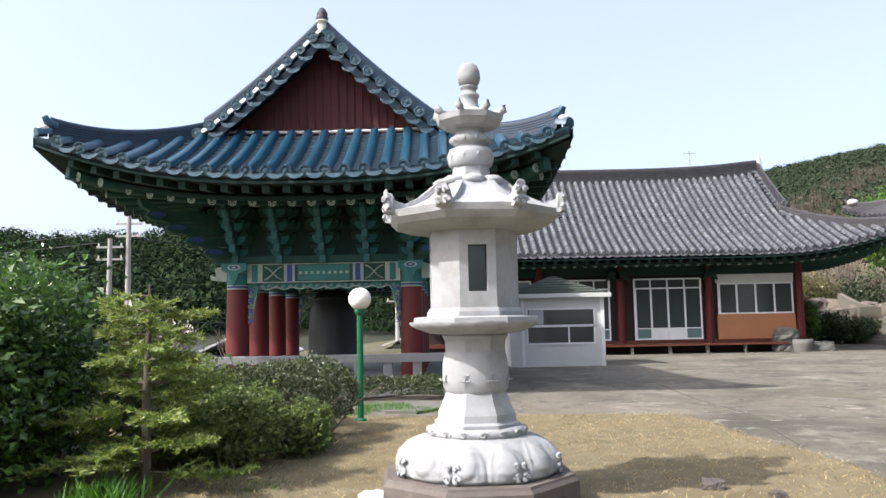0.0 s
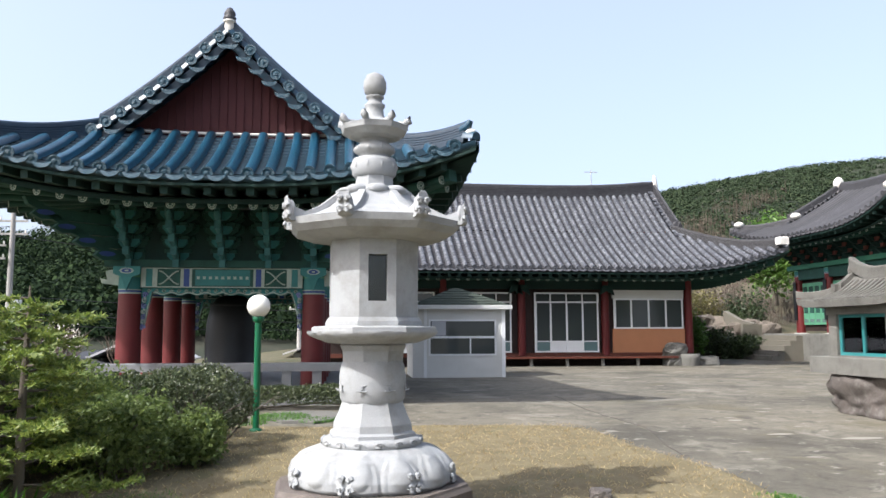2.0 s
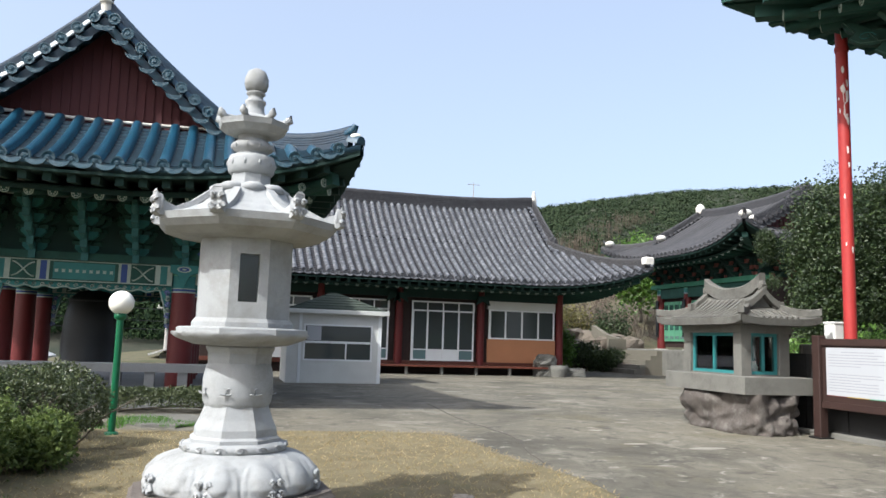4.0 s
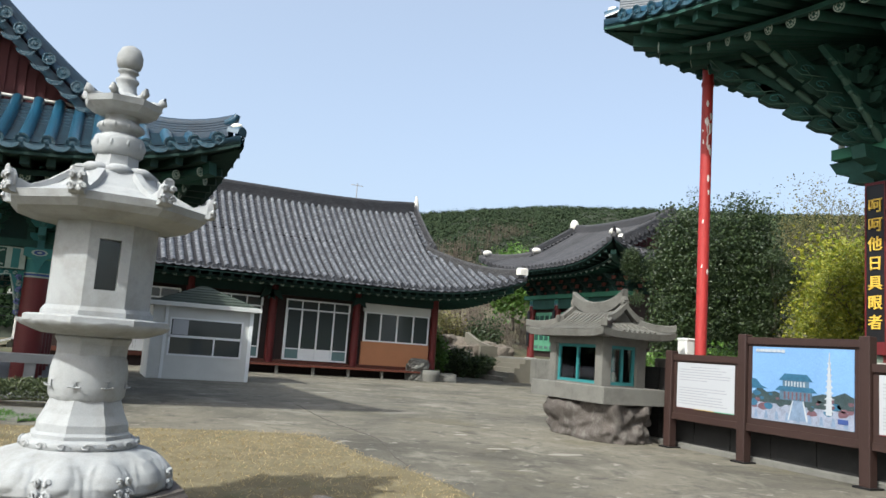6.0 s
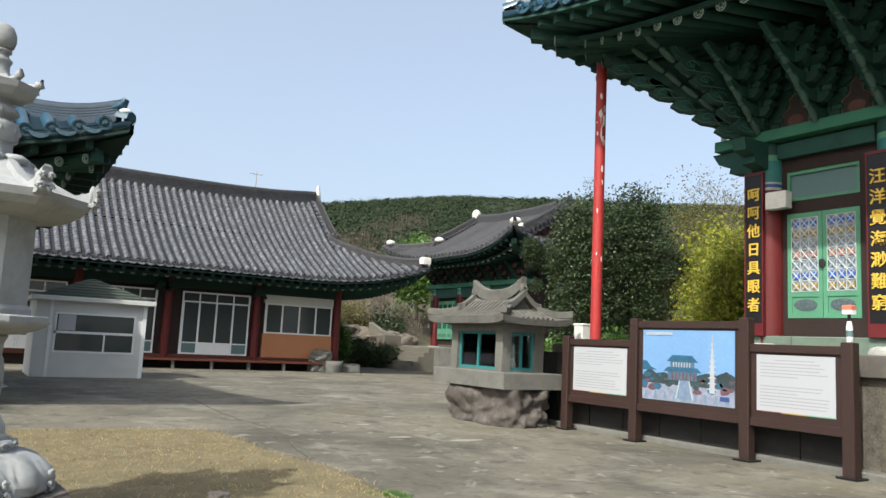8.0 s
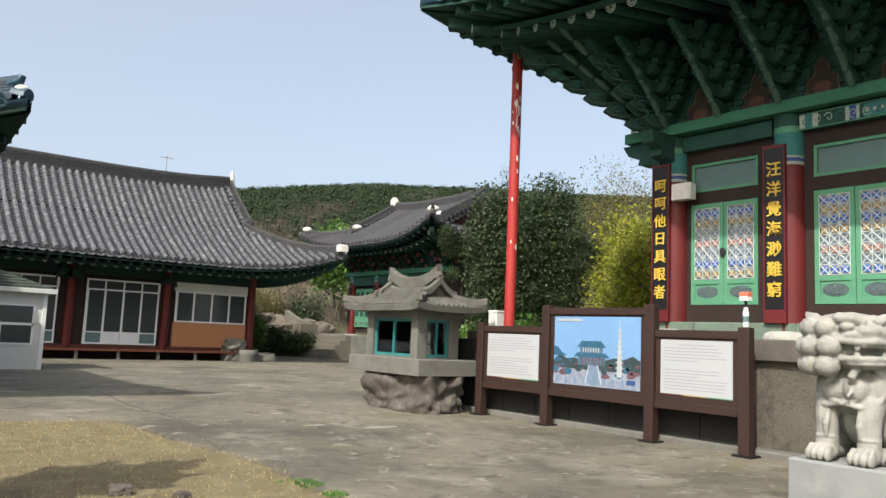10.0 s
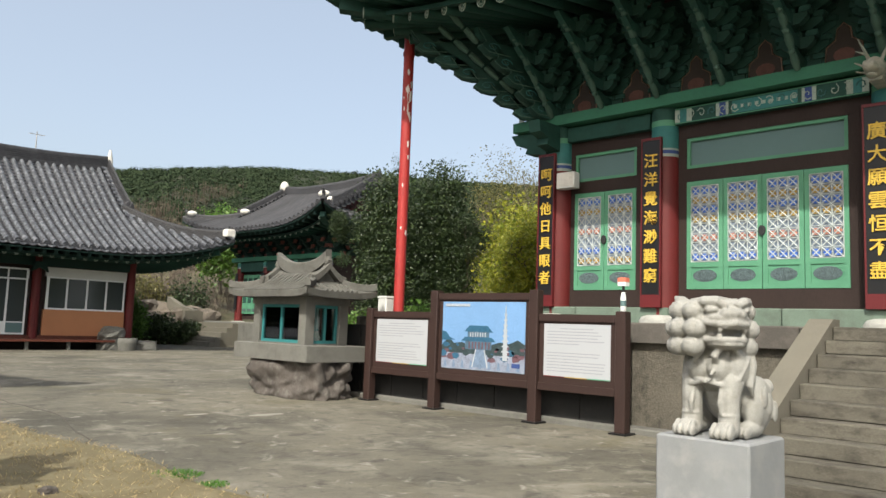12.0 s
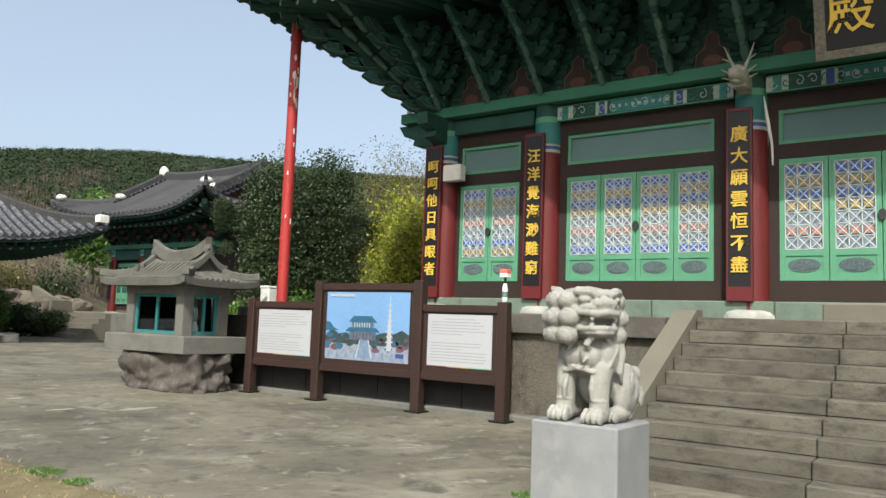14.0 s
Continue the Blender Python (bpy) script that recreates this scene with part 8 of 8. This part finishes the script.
def bank():
    """Rocky bank with dry grass, bushes and bare trees beyond the yard."""
    g = Geo()
    n, m = 44, 26
    v = []
    for j in range(m + 1):
        for i in range(n + 1):
            x = 14 + 62 * i / n
            y = 47 - 4 * (x > 24) + 40 * j / m
            if x > 34:
                y -= min(30, (x - 34) * 0.95)
            z = 7.0 * (j / m) ** 0.8 + 1.0 * noise.noise(Vector((x * 0.15, y * 0.15, 0))) * (j / m) ** 0.5 + 0.4 * noise.noise(Vector((x * 0.6, y * 0.6, 3)))
            v.append((x, y, max(z, -0.1) if j else -0.1))
    k = n + 1
    g.add(v, [(j * k + i, j * k + i + 1, (j + 1) * k + i + 1, (j + 1) * k + i) for j in range(m) for i in range(n)], 0, True)
    solid("bank", g, M_BANK, "brown grassy bank rising behind the halls", "slope", kind="structure")
    rnd = random.Random(8)
    for i, (x, y, s) in enumerate(((22.3, 44.5, 1.3), (23.6, 45.6, 1.6), (25.0, 46.6, 1.4), (21.0, 45.0, 1.0), (24.2, 44.2, 0.9), (26.4, 46.2, 1.2), (22.8, 47.5, 1.6))):
        solid("boulder", rock_mesh(s, s * 0.8, s * 0.75, i * 2.3, 20, 12, 0.3), M_BOULDER, "weathered pale brown boulder on the bank", "rock", pose(x, y, 0.5 * s + (0.6 if y > 46 else 0)), group="boulders on the bank")
    for i, (x, y, h, w, lm) in enumerate(((18.9, 41.0, 2.7, 1.3, L_GRASSB), (21.6, 42.6, 1.7, 1.1, L_FOREST), (19.0, 45.5, 3.4, 1.6, L_FOREST), (20.6, 47.5, 4.2, 1.8, L_FOREST), (17.6, 46.0, 4.0, 1.6, L_OLIVE), (26.5, 48.5, 4.5, 1.8, L_FOREST), (23.6, 49.5, 4.8, 2.0, L_OLIVE), (22.3, 41.6, 1.2, 1.0, L_FOREST), (23.2, 42.2, 1.3, 1.1, L_FOREST))):
        broadleaf("bush", "green bush at the foot of the bank", x, y, h, w, lm, 40 + i, 120, 26, 0.13, 0.06, 0.05, 0.0, 3)
    # low concrete wall by the shrine hall's steps
    solid("garden_wall", Geo().prism([(42.9, 0.0), (42.9, 2.05), (44.6, 2.3), (46.5, 2.9), (46.5, 0.0)], "x", 24.0, 24.3), M_STEPL, "low pale concrete wall climbing the bank", "wall", kind="structure")
    solid("garden_wall", Geo().box(23.2, 42.62, 0, 24.4, 42.9, 2.0), M_STEPL, "pale concrete wall end by the steps", "wall", kind="structure")
    # thickets of bare twigs on the bank
    g = Geo()
    for i in range(360):
        x = rnd.uniform(17, 60)
        y = rnd.uniform(49, 62) - (max(0, x - 34) * 0.9)
        z = 7.0 * max(0, min(1, (y - 45) / 40)) ** 0.8
        h = rnd.uniform(1.5, 4.5)
        for q in range(5):
            a = Vector((x + rnd.gauss(0, 0.3), y + rnd.gauss(0, 0.3), z - 0.3))
            b = a + Vector((rnd.gauss(0, 0.5), rnd.gauss(0, 0.5), h * rnd.uniform(0.6, 1)))
            g.tube([a, a.lerp(b, 0.5) + Vector((rnd.gauss(0, 0.15), rnd.gauss(0, 0.15), 0)), b], [0.035, 0.025, 0.008], 3)
            for u in range(4):
                c = a.lerp(b, rnd.uniform(0.4, 0.9))
                g.tube([c, c + Vector((rnd.gauss(0, 0.5), rnd.gauss(0, 0.5), rnd.uniform(0.2, 0.9)))], [0.014, 0.004], 3)
    solid("bare_thicket", g, M_TWIG, "leafless brown thicket on the bank", "thicket", kind="stuff")


L_GRASSB = leaf_mat("fresh green leaves", (0.05, 0.12, 0.015), (0.12, 0.22, 0.035), 0.3)
M_BANK = ground_mat("brown bank grass", (0.075, 0.062, 0.034), [((0.032, 0.04, 0.016), 0.25, 0.42, 0.6, 0.85), ((0.13, 0.105, 0.062), 0.8, 0.5, 0.7, 0.7)])
M_BOULDER = mat("pale brown boulder", (0.13, 0.11, 0.088), 0.9, 0.35, 3, 20, 0.6, dirt=0.5, tint=(0.055, 0.05, 0.042))


def hill_height(az, r):
    """Height of the land at an azimuth in degrees and a distance."""
    def bump(a, w, h, d, s):
        return h * math.exp(-((az - a) / w) ** 2) * math.exp(-((r - d) / s) ** 2)
    right = np.interp(az, [8, 15, 22, 27, 33, 40, 55, 75, 100], [0.10, 0.145, 0.180, 0.192, 0.203, 0.204, 0.195, 0.15, 0.05])
    left = np.interp(az, [-70, -48, -38, -30, -26, -20, -12, -4, 6, 12], [0.07, 0.09, 0.112, 0.112, 0.107, 0.114, 0.108, 0.09, 0.07, 0.0])
    zr = right * 430 * max(0, min(1, (r - 120) / 310)) ** 1.15 if r < 430 else right * 430
    zl = left * 190 * max(0, min(1, (r - 75) / 115)) ** 0.9 if r < 190 else left * 190
    return max(zr - 2, zl - 1, -3)


def hills():
    g = Geo()
    azs = np.arange(-75, 101, 1.6)
    rs = [62, 75, 90, 105, 120, 140, 160, 175, 190, 215, 250, 290, 330, 370, 405, 430, 470, 560]
    v = []
    for r in rs:
        for a in azs:
            z = hill_height(a, r) + (1.8 * noise.noise(Vector((a * 0.23, r * 0.02, 0))) if r > 100 else 0)
            v.append((r * math.sin(radians(a)), r * math.cos(radians(a)), z))
    k = len(azs)
    g.add(v, [(j * k + i, j * k + i + 1, (j + 1) * k + i + 1, (j + 1) * k + i) for j in range(len(rs) - 1) for i in range(k - 1)], 0, True)
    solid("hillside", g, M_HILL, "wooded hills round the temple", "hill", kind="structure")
    rnd = random.Random(77)
    evergreen, bare = Geo(), Geo()
    near = Geo()

    def clump(gg, c, r, n, k=1.0):
        """An uneven crown of small facing tufts."""
        for q in range(n):
            d = Vector((rnd.gauss(0, 1), rnd.gauss(0, 1), abs(rnd.gauss(0, 0.9)))).normalized()
            p = c + Vector((d.x * r, d.y * r, d.z * r * 0.9)) * rnd.uniform(0.55, 1.05)
            s = r * rnd.uniform(0.13, 0.27) * k
            u = d.orthogonal().normalized()
            w = d.cross(u)
            t = rnd.uniform(0, 6.28)
            pts = [p + (u * math.cos(t + b * 1.5708) + w * math.sin(t + b * 1.5708)) * s * rnd.uniform(0.5, 1.2) + d * rnd.uniform(-0.1, 0.25) * s for b in range(4)]
            gg.add(pts, [(0, 1, 2, 3)])
    # right hill
    for i in range(11000):
        a, r = rnd.uniform(14, 56), 432 - 300 * rnd.random() ** 1.6
        if 44 < a and r < 250:
            continue
        z = hill_height(a, r)
        c = Vector((r * math.sin(radians(a)), r * math.cos(radians(a)), z + 0.5))
        mix = noise.noise(Vector((a * 0.12, r * 0.012, 5))) + (290 - r) / 130
        if mix > 0.1 + rnd.gauss(0, 0.15):
            for q in range(3):
                b = c + Vector((rnd.gauss(0, 1.8), rnd.gauss(0, 1.8), 0))
                bare.tube([b, b + Vector((rnd.gauss(0, 0.5), rnd.gauss(0, 0.5), rnd.uniform(3, 6)))], [0.16, 0.03], 3)
            clump(bare, c + Vector((0, 0, 1.5)), rnd.uniform(1.5, 2.6), 5)
        else:
            clump(evergreen, c - Vector((0, 0, 1.2)), rnd.uniform(1.8, 4.2), 30, 0.7)
    # nearer wooded ridge
    for i in range(4300):
        a, r = rnd.uniform(-34, 3), rnd.uniform(82, 196)
        z = hill_height(a, r)
        c = Vector((r * math.sin(radians(a)), r * math.cos(radians(a)), z + rnd.uniform(0, 0.6) + (rnd.uniform(0.5, 2.6) if i % 4 == 0 else 0)))
        clump(near, c, rnd.uniform(1.1, 2.5) * (1.2 if i % 4 == 0 else 1), 70, 0.55)
    solid("hill_pines", evergreen, L_PINE, "dense evergreen woods on the hill", "woods", kind="stuff")
    solid("bare_woods", bare, L_BROWN, "leafless brown woods on the lower slope", "woods", kind="stuff")
    solid("ridge_woods", near, L_RIDGE, "dark wooded ridge behind the pavilion", "woods", kind="stuff")


def village():
    """Utility poles with wires and low roofs beyond the pavilion."""
    P = []
    for x, y, h, r in ((-17.6, 40.0, 6.35, 0.13), (-16.7, 40.2, 7.6, 0.13), (-3.2, 52, 4.2, 0.12)):
        t = thing("utility_pole", "grey concrete utility pole with cross arms", "utility pole", pose(x, y, -0.95), group="utility poles behind the pavilion")
        part("shaft", Geo().lathe([(r * 1.3, 0), (r * 0.9, h + 0.95)], 10), M_GALV, t)
        for k, dz in enumerate((0.15, 0.8)):
            part("cross_arm", Geo().box(-0.7, -0.05, h + 0.6 - dz, 0.7, 0.05, h + 0.7 - dz), M_GALV, t)
            for q in (-0.6, 0, 0.6):
                part("insulator", Geo().lathe([(0.03, h + 0.7 - dz), (0.05, h + 0.78 - dz), (0.03, h + 0.86 - dz)], 8, q, 0), M_LIME, t)
        P.append((x, y, h))
    t = thing("transformer", "pale grey transformer drum on a pole", "transformer", pose(-16.25, 40.0, 2.6))
    part("drum", Geo().lathe([(0.22, 0), (0.24, 0.05), (0.24, 0.7), (0.1, 0.78)], 12), M_CREAM, t)
    part("bracket", Geo().box(-0.4, -0.04, 0.2, -0.2, 0.04, 0.3), M_GALV, t)
    for k, (a, b) in enumerate((((-17.6, 40, 6.2), (-40, 46, 6.0)), ((-16.7, 40.2, 6.9), (-40, 48, 6.6)), ((-16.7, 40.2, 6.4), (10, 60, 5.2)), ((-16.7, 40.2, 3.4), (10, 58, 3.0)), ((-17.6, 40.0, 2.6), (8, 56, 2.4)), ((-16.7, 40.2, 2.0), (8, 57, 2.0)))):
        pts = []
        for i in range(13):
            f = i / 12
            p = Vector(a).lerp(Vector(b), f)
            p.z -= 1.2 * f * (1 - f)
            pts.append(p)
        solid("power_line", Geo().tube(pts, 0.018, 4), M_BLACK, "thin black overhead wire between poles", "wire")
    for x, y, z, w, d, mm, lab in ((-13.0, 38.5, -0.4, 3.4, 4.0, M_DARKTILE, "low house with a dark grey roof"), (-10.6, 42, 0.1, 2.2, 4.0, M_TIN, "low house with a pale tin roof"), (-1.0, 52, 0.2, 3.0, 3.0, M_TIN, "low house with a pale tin roof")):
        t = thing("village_house", lab, "house", pose(x, y, -0.95))
        part("wall", Geo().box(-w * 0.8, -d * 0.7, 0, w * 0.8, d * 0.7, 1.0 + z), M_CREAM, t)
        g = Geo()
        g.prism([(-w, 1.0 + z), (0, 2.0 + z), (w, 1.0 + z), (w, 0.9 + z), (0, 1.88 + z), (-w, 0.9 + z)], "y", -d, d)
        part("roof", g, mm, t)
        part("window", Geo().box(-0.5, -d * 0.7 - 0.03, 0.3, 0.5, -d * 0.7, 0.8), M_GLASS, t)
    t = thing("white_plum", "small white flowering plum beyond the fir", "tree", pose(-7.6, 20.5, -0.2))
    rnd = random.Random(3)
    g, tips = Geo(), []
    for k in range(4):
        branch(g, Vector((0, 0, 0)), Vector((rnd.gauss(0, 0.35), rnd.gauss(0, 0.35), 1)).normalized(), 1.1, 0.05, 3, rnd, tips, 0.6, 0.2, 3)
    part("trunk", g, M_TWIG, t)
    c = Geo()
    leaf_quads(c, [p + Vector((rnd.gauss(0, 0.1), rnd.gauss(0, 0.1), rnd.gauss(0, 0.1))) for p, d in tips for _ in range(2)], 0.07, rnd, 0.9)
    part("blossom", c, M_LIME, t)


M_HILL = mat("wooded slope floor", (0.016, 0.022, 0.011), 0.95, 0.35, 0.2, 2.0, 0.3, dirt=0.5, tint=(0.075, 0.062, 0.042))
M_TIN = mat("pale tin roof", (0.42, 0.42, 0.42), 0.5, 0.15, 3, 30, 0.1)


def antenna():
    t = thing("roof_antenna", "thin metal aerial on the hall roof", "aerial", pose(13.0, 39.2, 9.0))
    part("mast", Geo().lathe([(0.03, 0), (0.02, 1.3)], 6), M_GALV, t)
    part("rod", Geo().box(-0.35, -0.015, 1.15, 0.35, 0.015, 1.18), M_GALV, t)


hedge()
low_hedge()
broadleaf("camellia_tree", "dense dark camellia with glossy leaves", -4.75, 7.6, 2.2, 1.2, L_CAMELLIA, 5, 760, 52, 0.062, 0.07, 0.02, 0.03, 3, 0.6)
broadleaf("camellia_tree", "dense dark camellia with glossy leaves", -5.6, 9.4, 2.5, 1.4, L_CAMELLIA, 15, 560, 46, 0.07, 0.07, 0.02, 0.03, 3, 0.6)
conifer(-2.88, 7.45, 2.0, 1.2, 3, L_FIR, "young yellow green fir with level boughs", 0.2)
conifer(-4.6, 11.2, 1.9, 1.2, 9, L_FIR, "young yellow green fir with level boughs", 0.1)
for x, y, h, w, seed in ((-2.35, 8.55, 0.95, 0.55, 61), (-3.05, 9.1, 1.25, 0.65, 62), (-1.75, 9.35, 0.62, 0.42, 63), (-3.7, 9.9, 1.4, 0.7, 65)):
    broadleaf("loose_shrub", "loose yellow green shrub between the fir and the hedge", x, y, h, w, L_SHRUB, seed, 170, 34, 0.045, 0.025, 0.06, 0.03, 4, 0.35)
conifer(-3.5, 8.5, 1.4, 1.15, 14, L_FIR, "low yellow green fir", 0.1)
broadleaf("evergreen_tree", "dense dark evergreen tree beside the shrine hall", 21.3, 22.6, 7.9, 1.55, L_FOREST, 51, 620, 95, 0.075, 0.16, 0.02, 0.0, 1, 0.6)
broadleaf("evergreen_tree", "dense dark evergreen tree beside the shrine hall", 23.9, 22.3, 8.6, 1.65, L_FOREST, 52, 640, 95, 0.075, 0.16, 0.02, 0.0, 1, 0.6)
broadleaf("spring_tree", "airy tree with new yellow olive leaves", 30.0, 23.4, 10.6, 3.0, L_OLIVE, 53, 330, 50, 0.065, 0.15, 0.25)
broadleaf("yellow_bush", "bright yellow green bush", 19.6, 14.3, 5.5, 1.6, L_YELLOW, 54, 330, 55, 0.075, 0.09, 0.12, 0.0, 3)
broadleaf("yellow_bush", "bright yellow green bush", 26.0, 19.6, 7.4, 2.2, L_YELLOW, 55, 240, 34, 0.11, 0.1, 0.15, 0.0, 3)
broadleaf("round_bush", "small clipped yellow green bush", 16.3, 15.8, 2.3, 0.8, L_GRASSB, 56, 150, 26, 0.08, 0.05, 0.05, 0.0, 3)
broadleaf("round_bush", "small clipped yellow green bush", 14.6, 16.6, 1.9, 0.7, L_GRASSB, 57, 110, 26, 0.08, 0.05, 0.05, 0.0, 3)
broadleaf("pine_tree", "green tree on the bank behind the shrine hall", 31.0, 52.0, 6.5, 2.6, L_GRASSB, 58, 200, 30, 0.22, 0.15, 0.15, 3.4)
for i, (x, y, h) in enumerate(((28.5, 19.5, 6.2), (30.5, 17.5, 6.5), (27.0, 24.5, 7.0), (33.5, 20.5, 7.0), (19.0, 47.0, 6.5), (21.5, 50.0, 6.0), (26.0, 50.5, 6.0), (17.2, 46.5, 6))):
    bare_tree("bare_tree", "leafless pale brown tree on the bank", x, y, h, 90 + i, 0.3)
for i, (x, y, h) in enumerate(((-9.5, 26, 3.4), (-7.8, 28, 3.0), (-11.5, 27.5, 3.6))):
    bare_tree("bare_tree", "leafless pale shrub beyond the lawn", x, y, h, 190 + i, -0.9, None, 3, 0.05)
grass()
bank()
hills()
village()
antenna()
